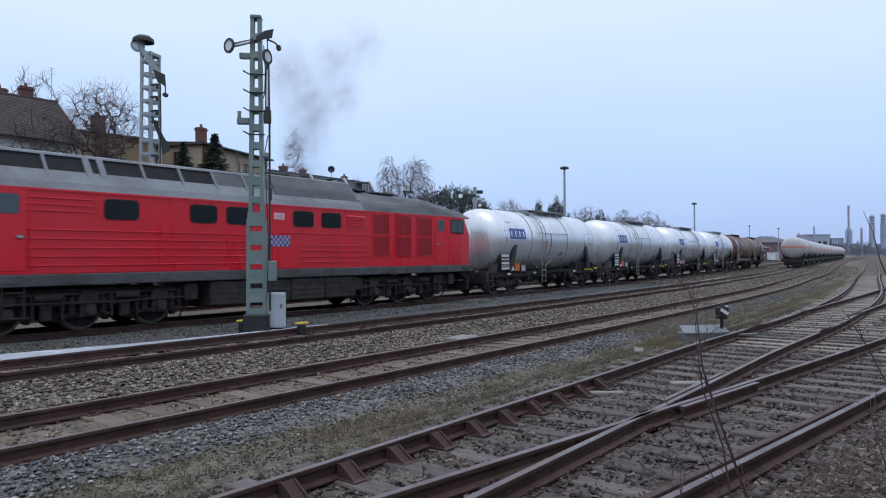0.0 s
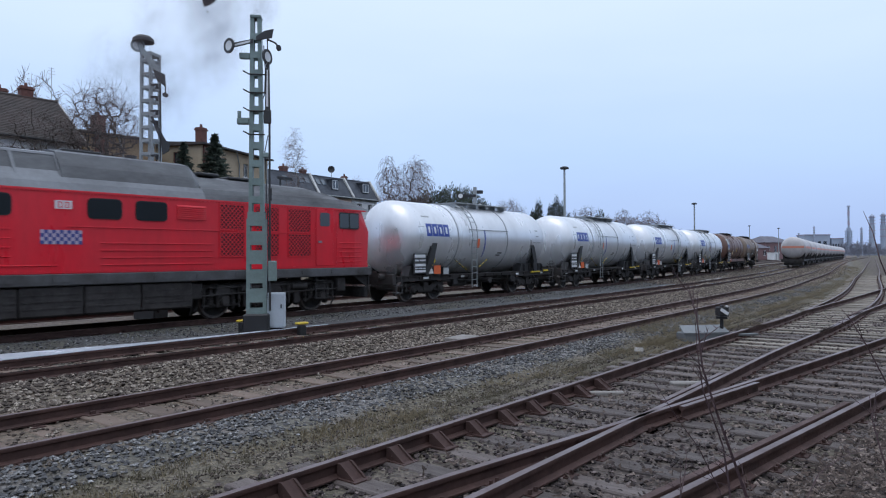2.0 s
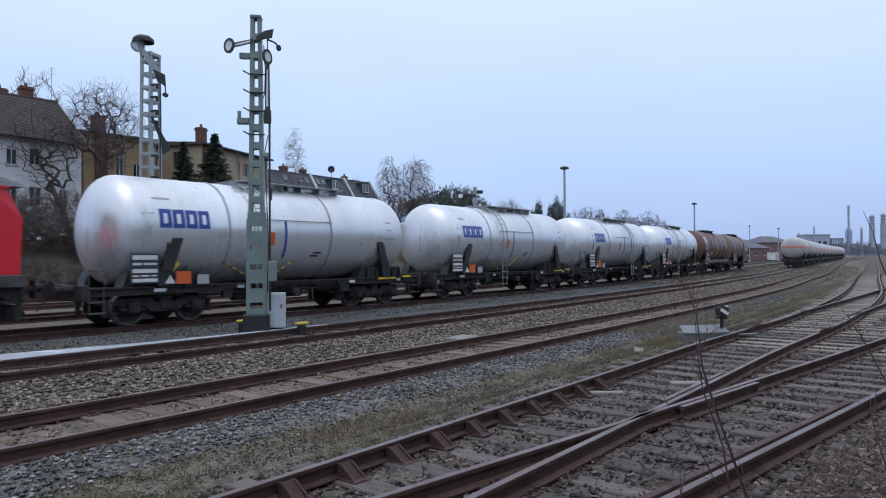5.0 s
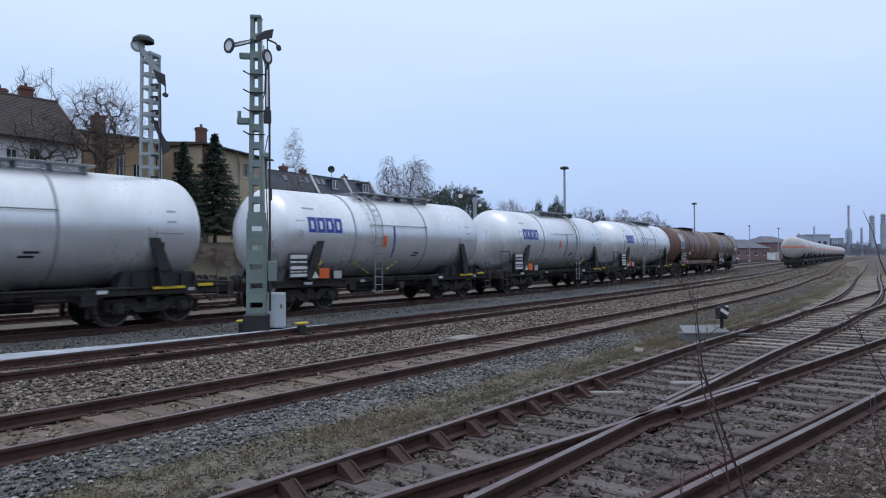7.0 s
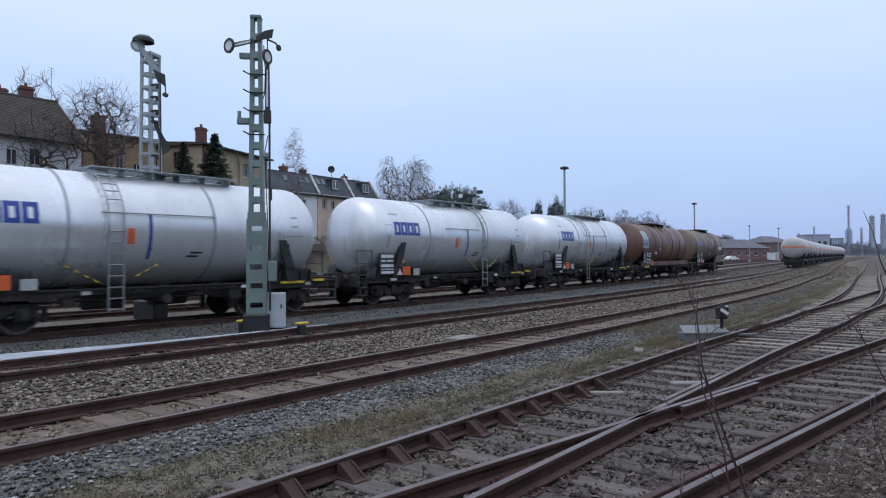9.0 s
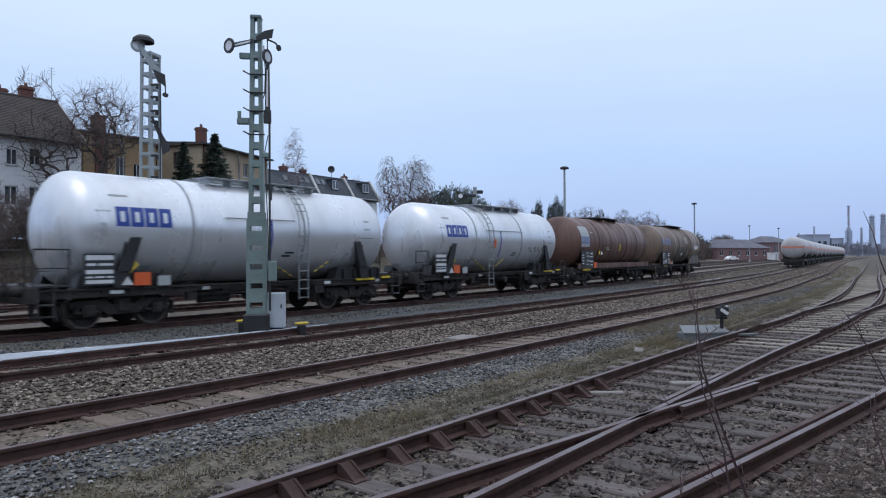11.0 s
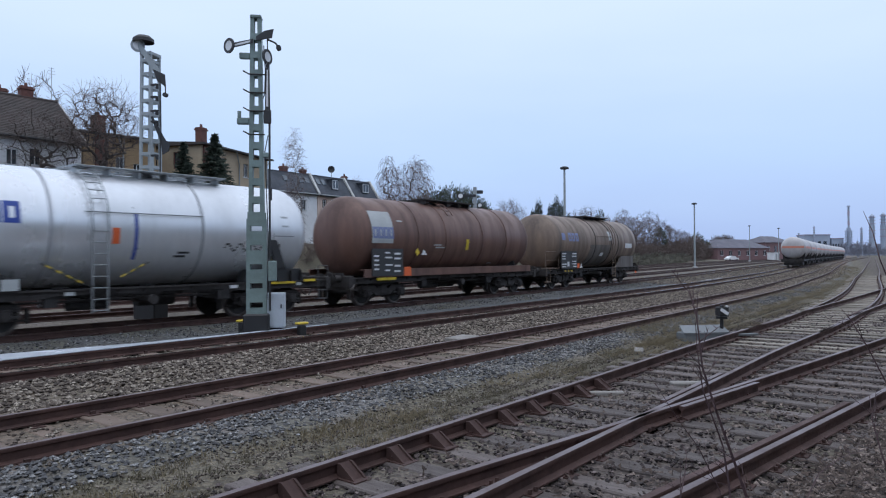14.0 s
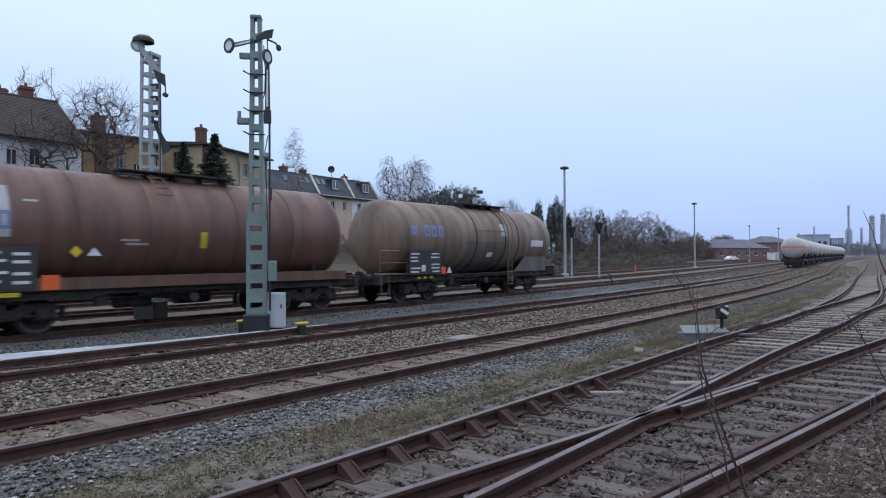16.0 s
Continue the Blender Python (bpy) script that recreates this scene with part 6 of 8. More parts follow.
# ---- the parked train of gas tank wagons ----
def gas_wagon():
    th = thing("gas_tank_wagon", "parked white gas tank wagon with an orange band", "tank wagon", along(107.0, line2(107.0)), "parked gas wagons")
    R, zc, hl = 1.5, 2.65, 7.3
    pr = [(-hl, 0.0)] + [(-hl + 0.9 * (1 - math.cos(i / 7 * math.pi / 2)), R * math.sin(i / 7 * math.pi / 2) ** 0.85) for i in range(1, 8)]
    pr += [(-u, r) for u, r in reversed(pr)]
    part("tank", Geo().lathe(pr, 36, "x", 0, Matrix.Translation((0, 0, zc))), M_GASW, th, "", 40)
    g = Geo()
    for sd in (-1, 1):
        pts = [(-hl + 0.9, 1.0), (hl - 0.9, 1.0)]
        a0, a1 = -0.03, 0.17
        g.loft([[(x, sd * (R + 0.01) * math.cos(a), zc + (R + 0.01) * math.sin(a)) for a in (a0, (a0 + a1) / 2, a1)] + [(x, sd * (R - 0.02) * math.cos(a), zc + (R - 0.02) * math.sin(a)) for a in (a1, a0)] for x in (-hl + 0.9, hl - 0.9)], 0, True, True)
    for e in (-1, 1):
        rr = [(hl - 0.9 * (1 - math.sin(b)) , b) for b in (0,)]
        prof = []
        for y in range(-10, 11):
            yy = y / 10 * R * 0.985
            prof.append(yy)
        rows = []
        for z in (zc - 0.04, zc + 0.25):
            row = []
            for yy in prof:
                q = min(0.9999, math.sqrt(yy * yy + (z - zc) ** 2) / R)
                u = math.asin(q ** (1 / 0.85))
                row.append((e * (hl - 0.9 * (1 - math.cos(u)) + 0.015), yy, z))
            rows.append(row)
        g.loft(rows, 0, False)
    part("band", g, M_CORAL, th, "orange band round the tank")
    g = Geo()
    for sd in (-1, 1):
        g.box(-7.2, sd * 1.1, 0.85, 7.2, sd * 1.3, 1.1)
    for x in (-7.2, 7.2):
        g.box(x - 0.1, -1.38, 0.75, x + 0.1, 1.38, 1.15)
    for x in (-5, 5):
        g.prism([(-1.3, 1.1), (-1.4, 2.0), (1.4, 2.0), (1.3, 1.1)], x - 0.4, x + 0.4, "x")
    part("underframe", g, M_GEAR, th)
    for x in (-5, 5):
        ob = part("bogie", Geo().box(-1.4, -1.15, 0.3, 1.4, 1.15, 0.75, c=0.08), M_GEAR, th)
        ob.location.x = x
        for ax in (-0.9, 0.9):
            w = part("wheelset", wheelset_mesh(0.46), [], th)
            w.location = (x + ax, 0, 0.46)
    for sd in (-1, 1):
        for e in (-1, 1):
            b = part("buffer", BUFFER, [], th)
            b.matrix_basis = Matrix.Translation((e * 7.3, sd * 0.875, 1.02)) @ Matrix.Rotation(0 if e > 0 else math.pi, 4, "Z")
    return th


gw = gas_wagon()
for i_ in range(1, 11):
    copy_thing(gw, along(107.0 + 15.6 * i_, line2(107.0 + 15.6 * i_), 0.0, -math.degrees(0.00022 * 15.6 * i_)))


# ---- houses on the bank ----
M_PLW = worn("white_render", (0.80, 0.80, 0.80), (0.58, 0.57, 0.56), 0.9, 0, 0.4, 8, 0.7, bump=0.2)
M_PLO = worn("ochre_render", (0.40, 0.27, 0.145), (0.24, 0.165, 0.10), 0.9, 0, 0.4, 8, 0.8, bump=0.2)
M_PLB = worn("beige_render", (0.47, 0.37, 0.25), (0.30, 0.235, 0.165), 0.9, 0, 0.4, 8, 0.8, bump=0.2)
M_PLP = worn("rose_beige_render", (0.66, 0.50, 0.41), (0.48, 0.36, 0.30), 0.9, 0, 0.4, 8, 0.7, bump=0.2)
M_BRICK = worn("dark_red_chimney_brick", (0.16, 0.065, 0.05), (0.08, 0.04, 0.035), 0.9, 0, 3, 20, 0.8, bump=0.4)
M_TILES = worn("dark_brown_roof_tiles", (0.075, 0.058, 0.05), (0.04, 0.035, 0.033), 0.85, 0, 0.5, 10, 0.9, bump=0.4)
M_SLATE = worn("blue_grey_slate", (0.060, 0.068, 0.085), (0.038, 0.042, 0.050), 0.7, 0, 0.6, 10, 0.9, bump=0.3)
M_TRIM = worn("pale_trim_paint", (0.55, 0.54, 0.52), (0.38, 0.37, 0.35), 0.8)


def wall_with_openings(g, x0, x1, z0, z1, openings, y0=0.0, t=0.3):
    g.weld = True
    xs = sorted({x0, x1, *[q for o in openings for q in (o[0], o[1])]})
    zs = sorted({z0, z1, *[q for o in openings for q in (o[2], o[3])]})
    for a, b in zip(xs, xs[1:]):
        for c, d in zip(zs, zs[1:]):
            mx, mz = (a + b) / 2, (c + d) / 2
            if not any(o[0] < mx < o[1] and o[2] < mz < o[3] for o in openings):
                g.box(a, y0, c, b, y0 + t, d)


def window(parent, o, y=0.12, bars=1):
    x0, x1, z0, z1 = o
    g = Geo()
    f = 0.07
    for q in ((x0, x1, z0, z0 + f), (x0, x1, z1 - f, z1), (x0, x0 + f, z0, z1), (x1 - f, x1, z0, z1)):
        g.box(q[0], y, q[2], q[1], y + 0.07, q[3])
    for k in range(bars):
        xm = x0 + (x1 - x0) * (k + 1) / (bars + 1)
        g.box(xm - 0.03, y, z0, xm + 0.03, y + 0.07, z1)
    w = part("window", g, M_SIGN, parent)
    part("pane", Geo().box(x0 + f, y + 0.03, z0 + f, x1 - f, y + 0.045, z1 - f), M_GLASS, w)
    part("sill", Geo().box(x0 - 0.06, -0.08, z0 - 0.08, x1 + 0.06, y + 0.05, z0 - 0.002), M_TRIM, w)


def chimney(parent, x, y, z0, z1, w=0.7, d=0.6):
    g = Geo().box(x - w / 2, y - d / 2, z0, x + w / 2, y + d / 2, z1, c=0.02)
    g.box(x - w / 2 - 0.06, y - d / 2 - 0.06, z1 - 0.25, x + w / 2 + 0.06, y + d / 2 + 0.06, z1 - 0.12)
    ch = part("chimney", g, M_BRICK, parent)
    part("chimney_pot", Geo().tube((x, y, z1), (x, y, z1 + 0.28), 0.12, 0.1, n=10), M_BRICK, ch)


def tile_courses(g, x0, x1, y0, z0, y1, z1, n, t=0.05):
    """A roof slope in overlapping courses, stepped in its section."""
    prof = []
    for k in range(n):
        a, b = k / n, (k + 1) / n
        prof += [(y0 + (y1 - y0) * a, z0 + (z1 - z0) * a + t), (y0 + (y1 - y0) * b, z0 + (z1 - z0) * b + 0.008)]
    prof += [(y1, z1 - 0.14), (y0, z0 - 0.14)]
    g.loft([[(x, y, z) for y, z in prof] for x in (x0, x1)], 0, True, True)


def white_house():
    L, D, zb, ze, zr = 13.7, 9.0, 0.0, 6.75, 10.2
    th = thing("white_house", "white rendered house with a steep dark tiled roof", "house", along(8.2, -32, 3.45))
    ops = [(10.3, 11.05, 4.7, 5.9), (8.9, 9.6, 4.6, 5.7), (6.9, 7.6, 4.6, 5.7), (12.2, 12.8, 1.9, 3.2), (10.3, 11.1, 1.9, 3.2), (8.8, 9.6, 1.9, 3.2)]
    g = Geo()
    wall_with_openings(g, 0, L, zb, ze, ops)
    g.box(0, 0.3, zb, 0.3, D, ze)
    g.box(L - 0.3, 0.3, zb, L, D, ze)
    g.box(0.3, D - 0.3, zb, L - 0.3, D, ze)
    for x in (0, L - 0.3):
        g.prism([(0, ze), (D, ze), (D / 2, zr - 0.15)], x, x + 0.3, "x")
    part("wall", g, M_PLW, th)
    for o in ops:
        window(th, o)
    g = Geo()
    tile_courses(g, -0.3, L + 0.25, -0.45, ze - 0.3, D / 2, zr, 26)
    rf = part("roof", g, M_TILES, th)
    g = Geo()
    tile_courses(g, -0.3, L + 0.25, D + 0.45, ze - 0.3, D / 2, zr, 26)
    part("rear_roof", g, M_TILES, th)
    part("ridge_tiles", Geo().tube((-0.3, D / 2, zr + 0.03), (L + 0.25, D / 2, zr + 0.03), 0.12, n=8), M_TILES, rf)
    part("gutter", Geo().tube((-0.3, -0.5, ze - 0.28), (L + 0.25, -0.5, ze - 0.28), 0.09, n=8), M_DARK, rf)
    part("verge_board", Geo().prism([(-0.5, ze - 0.42), (-0.5, ze - 0.2), (D / 2, zr + 0.1), (D / 2, zr - 0.12)], L + 0.2, L + 0.27, "x"), M_TRIM, rf)
    chimney(th, 11.8, D / 2 + 0.2, zr - 0.8, zr + 0.85, 0.85, 0.6)
    chimney(th, 10.2, D / 2 + 0.6, zr - 0.8, zr + 0.5, 0.9, 0.6)
    g = Geo().tube((L - 0.2, D / 2, zr - 0.5), (L - 0.2, D / 2, zr + 2.6), 0.022, n=6)
    for z in (2.1, 2.35, 2.55):
        g.tube((L - 0.45, D / 2, zr + z), (L + 0.05, D / 2, zr + z), 0.012, n=5)
    part("antenna", g, M_GALV, th)


white_house()


def flat_house(a, b, z0, z1, mat, label, ops, side_ops, chim, flues=(), depth=9.0):
    """A house under a shallow roof; a and b: the ends of its long wall. flues: brick stacks up the long wall, as x and width."""
    p0, p1 = Vector((*a, z0)), Vector((*b, z0))
    d = p1 - p0
    L = d.length
    th = thing("flat_roofed_house", label, "house", Matrix.Translation(p0) @ Matrix.Rotation(math.atan2(d.y, d.x), 4, "Z"))
    h = z1 - z0
    g = Geo()
    wall_with_openings(g, 0, L, 0, h, ops)
    g.box(L - 0.3, 0.3, 0, L, depth, h)
    g.box(0.3, depth - 0.3, 0, L - 0.3, depth, h)
    part("wall", g, mat, th)
    for o in ops:
        window(th, o)
    # the end wall, built flat and turned into place
    end = Matrix.Translation((0, depth, 0)) @ Matrix.Rotation(-math.pi / 2, 4, "Z")
    g = Geo()
    wall_with_openings(g, 0, depth - 0.3, 0, h, side_ops)
    part("end_wall", g, mat, th).matrix_basis = end
    for o in side_ops:
        w = part("end_window", Geo().box(o[0], 0.10, o[2], o[1], 0.14, o[3]), M_GLASS, th)
        w.matrix_basis = end
        f = Geo()
        for q in ((o[0], o[1], o[2], o[2] + 0.07), (o[0], o[1], o[3] - 0.07, o[3]), (o[0], o[0] + 0.07, o[2], o[3]), (o[1] - 0.07, o[1], o[2], o[3])):
            f.box(q[0], 0.06, q[2], q[1], 0.13, q[3])
        part("window_frame", f, M_BRICK, w)
    g = Geo()
    g.loft([[(x, -0.45, h - 0.02), (x, -0.45, h + 0.14), (x, depth / 2, h + 0.4), (x, depth + 0.4, h + 0.1), (x, depth + 0.4, h - 0.02)] for x in (-0.35, L + 0.2)], 0, True, True)
    part("roof", g, M_TILES, th)
    part("gutter", Geo().tube((-0.35, -0.5, h + 0.02), (L + 0.2, -0.5, h + 0.02), 0.08, n=8), M_DARK, th)
    part("downpipe", Geo().path([(L * 0.42, -0.5, h), (L * 0.52, -0.1, h - 1.1), (L * 0.52, -0.1, 0)], 0.055), M_GALV, th)
    part("downpipe", Geo().path([(L - 0.25, -0.5, h), (L - 0.25, -0.1, h - 0.5), (L - 0.25, -0.1, 0)], 0.05), M_GALV, th)
    for x, w in flues:
        part("flue", Geo().box(x - w / 2, -0.16, 0, x + w / 2, -0.004, h + 0.1, c=0.02), M_BRICK, th, "brick flue up the wall")
    for x, y, w, t in chim:
        chimney(th, x, y, h, h + t, w)
    return th


flat_house((-26.3, 49.55), (-22.75, 53.75), 3.0, 11.0, M_PLO, "ochre rendered house with a shallow dark roof", [(2.35, 3.05, 4.5, 6.5), (3.7, 4.3, 4.9, 6.1)], [], [(1.25, 0.5, 0.9, 1.5)], [(1.25, 0.9)], 8.0)
flat_house((-19.6, 55.0), (-16.7, 64.6), 3.0, 11.0, M_PLB, "beige rendered house with shallow roof and brick chimney",
           [(2.7, 3.35, 6.3, 7.3), (6.0, 6.8, 6.0, 7.2), (2.6, 3.4, 3.0, 4.4)], [(5.3, 6.0, 6.1, 7.5), (3.0, 3.7, 6.1, 7.5)], [(0.45, 0.35, 0.75, 1.45)], [(0.45, 0.55)], 8.0)


def terrace_house(a, b, wall, label, ops, dormers, lights, chim, z0=2.6, ze=8.95, zr=11.2):
    p0, p1 = Vector((*a, 0)), Vector((*b, 0))
    d = p1 - p0
    L = d.length
    th = thing("terraced_house", label, "house", Matrix.Translation((p0.x, p0.y, z0)) @ Matrix.Rotation(math.atan2(d.y, d.x), 4, "Z"), "terraced houses")
    e, r = ze - z0, zr - z0
    g = Geo()
    wall_with_openings(g, 0, L, 0, e, ops)
    g.box(0, 0.3, 0, 0.3, 8, e)
    g.box(L - 0.3, 0.3, 0, L, 8, e)
    g.box(0.3, 7.7, 0, L - 0.3, 8, e)
    part("wall", g, wall, th)
    for o in ops:
        window(th, o)
    g = Geo()
    tile_courses(g, 0.02, L - 0.02, -0.35, e - 0.1, 1.25, r, 14, 0.03)
    g.loft([[(x, 1.2, r - 0.05), (x, 1.2, r + 0.1), (x, 8.2, r + 0.25), (x, 8.2, r - 0.05)] for x in (0.02, L - 0.02)], 0, True, True)
    g.prism([(0.0, e), (1.2, r - 0.1), (8.0, r - 0.1), (8.0, e)], 0.03, 0.2, "x")
    g.prism([(0.0, e), (1.2, r - 0.1), (8.0, r - 0.1), (8.0, e)], L - 0.2, L - 0.03, "x")
    rf = part("roof", g, M_SLATE, th, "steep blue-grey slate mansard roof")
    part("gutter", Geo().tube((0, -0.4, e - 0.08), (L, -0.4, e - 0.08), 0.08, n=8), M_GALV, rf)
    part("party_wall", Geo().prism([(-0.45, e - 0.1), (-0.45, e + 0.12), (1.15, r + 0.22), (8.0, r + 0.3), (8, r), (1.25, r)], L - 0.14, L + 0.14, "x"), M_TRIM, th)
    for x, w in dormers:
        g = Geo()
        g.box(x - w / 2 - 0.12, 0.12, e + 0.75, x + w / 2 + 0.12, 1.2, e + 1.9)
        g.box(x - w / 2 - 0.25, 0.0, e + 1.9, x + w / 2 + 0.25, 1.3, e + 1.99)
        dm = part("dormer", g, M_SLATE, th)
        part("dormer_window", Geo().box(x - w / 2, 0.07, e + 0.8, x + w / 2, 0.13, e + 1.86), M_SIGN, dm, "white dormer window")
        for k in (0, 1):
            a = x - w / 2 + 0.06 + k * w / 2
            part("dormer_pane", Geo().box(a, 0.06, e + 0.9, a + w / 2 - 0.12, 0.072, e + 1.78), M_GLASSL, dm)
    for x, k in lights:
        g = Geo()
        ya, yb = -0.35 + 1.6 * k, -0.35 + 1.6 * (k + 0.27)
        za, zb_ = e - 0.1 + (r - e + 0.1) * k, e - 0.1 + (r - e + 0.1) * (k + 0.27)
        g.add([(x, ya - 0.06, za + 0.04), (x + 0.6, ya - 0.06, za + 0.04), (x + 0.6, yb - 0.06, zb_ + 0.04), (x, yb - 0.06, zb_ + 0.04),
               (x, ya, za), (x + 0.6, ya, za), (x + 0.6, yb, zb_), (x, yb, zb_)], [(0, 1, 2, 3), (0, 4, 5, 1), (1, 5, 6, 2), (2, 6, 7, 3), (3, 7, 4, 0)])
        part("roof_light", g, M_GLASSL, rf, "small skylight")
    for x, y, w, t in chim:
        chimney(th, x, y, r, r + t, w)
    return th


terrace_house((-20.6, 68.6), (-14.3, 77.0), M_PLW, "white terraced house with a steep slate roof", [(6.3, 7.0, 4.4, 5.6), (8.2, 8.9, 4.4, 5.6), (4.4, 5.1, 4.4, 5.6)], [], [(6.2, 0.55), (8.4, 0.55), (9.3, 0.55)], [(7.0, 1.6, 0.8, 0.7), (9.8, 1.6, 0.6, 0.6)])
terrace_house((-14.25, 77.1), (-11.05, 82.0), M_PLP, "rose-beige terraced house with a white dormer window", [(0.8, 1.5, 4.7, 5.8), (2.3, 3.0, 4.7, 5.8), (4.3, 5.0, 4.7, 5.8)], [(3.1, 0.95)], [(0.5, 0.55), (1.4, 0.55)], [])
terrace_house((-11.0, 82.1), (-8.36, 86.1), M_PLW, "pale terraced house with a small dormer", [(1.0, 1.8, 4.5, 5.7), (3.0, 3.7, 4.5, 5.7)], [(2.7, 1.1)], [], [(0.4, 1.6, 0.5, 0.5)])
dish = thing("satellite_dish", "dark satellite dish on a roof pole", "satellite dish", Matrix.Translation((-13.3, 81.0, 11.45)))
part("pole", Geo().tube((0, 0, -0.2), (0, 0, 0.7), 0.03, n=6), M_DARK, dish)
part("dish", Geo().lathe([(0.0, 0.0), (-0.05, 0.28), (-0.12, 0.42), (-0.1, 0.42), (-0.03, 0.26), (0.02, 0.0)], 18, "y", 0, Matrix.Translation((0, 0, 0.8))), M_DARK, dish, "", 40)


def far_house(x, y, w, d, h, hr, turn, wall, roof, label, nwin=5):
    th = thing("brick_house", label, "building", pose(x, y, 0.1, 0, 0, turn))
    ops = [(-w / 2 + w * (k + 0.3) / nwin, -w / 2 + w * (k + 0.65) / nwin, h * 0.35, h * 0.78) for k in range(nwin)]
    g = Geo()
    wall_with_openings(g, -w / 2, w / 2, -0.3, h, ops)
    g.box(-w / 2, 0.3, -0.3, -w / 2 + 0.3, d, h)
    g.box(w / 2 - 0.3, 0.3, -0.3, w / 2, d, h)
    g.box(-w / 2 + 0.3, d - 0.3, -0.3, w / 2 - 0.3, d, h)
    part("wall", g, wall, th)
    for o in ops:
        window(th, o)
    g = Geo()
    k = 0.5
    a = [(-w / 2 - k, -k, h), (w / 2 + k, -k, h), (w / 2 + k, d + k, h), (-w / 2 - k, d + k, h)]
    b = [(-w / 2 + d * 0.45, d * 0.5 - 0.1, hr), (w / 2 - d * 0.45, d * 0.5 - 0.1, hr), (w / 2 - d * 0.45, d * 0.5 + 0.1, hr), (-w / 2 + d * 0.45, d * 0.5 + 0.1, hr)]
    g.loft([a, b], 0, True, True)
    part("roof", g, roof, th, "hipped roof")


M_FARBR = worn("weathered_brick_wall", (0.22, 0.125, 0.125), (0.15, 0.10, 0.10), 0.9, 0, 0.5, 4, 0.6, vary=0.05)
M_FARRF = worn("weathered_dark_roof", (0.125, 0.12, 0.145), (0.09, 0.085, 0.10), 0.8, 0, 0.3, 4, 0.6)
far_house(103.0, 232.0, 24.0, 11, 3.9, 7.0, 24, M_FARBR, M_FARRF, "low brick yard building with a grey hipped roof", 6)
far_house(134.0, 270.0, 18.0, 11, 6.4, 9.0, 30, M_FARBR, M_FARRF, "brick yard building with a steep grey roof", 4)
kiosk = thing("white_hut", "small white flat-roofed hut in the yard", "hut", pose(113.0, 232.0, -0.1, 0, 0, 30))
part("body", Geo().box(-1.6, -1.2, 0, 1.6, 1.2, 2.4, c=0.03), M_PLW, kiosk)
part("roof", Geo().box(-1.8, -1.4, 2.4, 1.8, 1.4, 2.6, c=0.03), M_TRIM, kiosk)
part("door", Geo().box(-0.5, -1.23, 0, 0.45, -1.2, 2.0), M_GREYPL, kiosk)
van = thing("parked_car", "small white car parked beside the brick building", "car", pose(88.5, 208.0, -0.1, 0, 0, 20))
g_ = Geo().loft([[(-2.1, y, 0.35), (-2.15, y, 0.8), (-1.6, y, 0.95), (-0.9, y, 1.42), (0.7, y, 1.42), (1.3, y, 0.95), (2.1, y, 0.82), (2.15, y, 0.35)] for y in (-0.85, 0.85)], 0, True, True)
part("body", g_, M_PLW, van)
for x_ in (-1.35, 1.35):
    for y_ in (-0.82, 0.82):
        part("wheel", Geo().tube((x_, y_ - 0.08, 0.32), (x_, y_ + 0.08, 0.32), 0.32, n=14), M_RUBBER, van)


# ---- refinery on the horizon, distance haze mixed into its colours ----
M_FAR = worn("hazed_refinery_steel", (0.36, 0.40, 0.48), (0.30, 0.34, 0.42), 0.8, 0, 0.02, 0.3, 0.5, bump=0)
M_FARRED = worn("hazed_red_bands", (0.36, 0.31, 0.37), (0.3, 0.28, 0.34), 0.8, 0, 0.02, 0.3, 0.5, bump=0)


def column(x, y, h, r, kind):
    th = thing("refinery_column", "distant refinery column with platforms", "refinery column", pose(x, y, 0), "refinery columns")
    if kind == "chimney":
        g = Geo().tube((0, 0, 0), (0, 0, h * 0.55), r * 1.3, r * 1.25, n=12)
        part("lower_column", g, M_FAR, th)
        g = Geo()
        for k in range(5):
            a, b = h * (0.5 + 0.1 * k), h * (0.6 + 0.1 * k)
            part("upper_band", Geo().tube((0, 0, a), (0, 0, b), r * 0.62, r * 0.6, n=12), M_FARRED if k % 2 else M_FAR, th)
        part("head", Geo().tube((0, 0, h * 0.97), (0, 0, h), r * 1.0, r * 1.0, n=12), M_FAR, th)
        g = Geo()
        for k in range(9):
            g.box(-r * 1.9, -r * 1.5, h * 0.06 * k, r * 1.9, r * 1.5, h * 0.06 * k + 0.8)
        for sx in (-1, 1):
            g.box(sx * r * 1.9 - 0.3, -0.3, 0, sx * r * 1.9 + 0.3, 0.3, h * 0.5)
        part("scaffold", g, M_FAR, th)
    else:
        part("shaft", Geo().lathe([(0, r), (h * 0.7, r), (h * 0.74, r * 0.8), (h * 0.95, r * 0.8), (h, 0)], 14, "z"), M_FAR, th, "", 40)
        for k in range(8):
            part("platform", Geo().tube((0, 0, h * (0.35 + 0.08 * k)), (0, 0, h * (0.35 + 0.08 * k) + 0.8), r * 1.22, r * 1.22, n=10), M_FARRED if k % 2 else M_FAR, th)


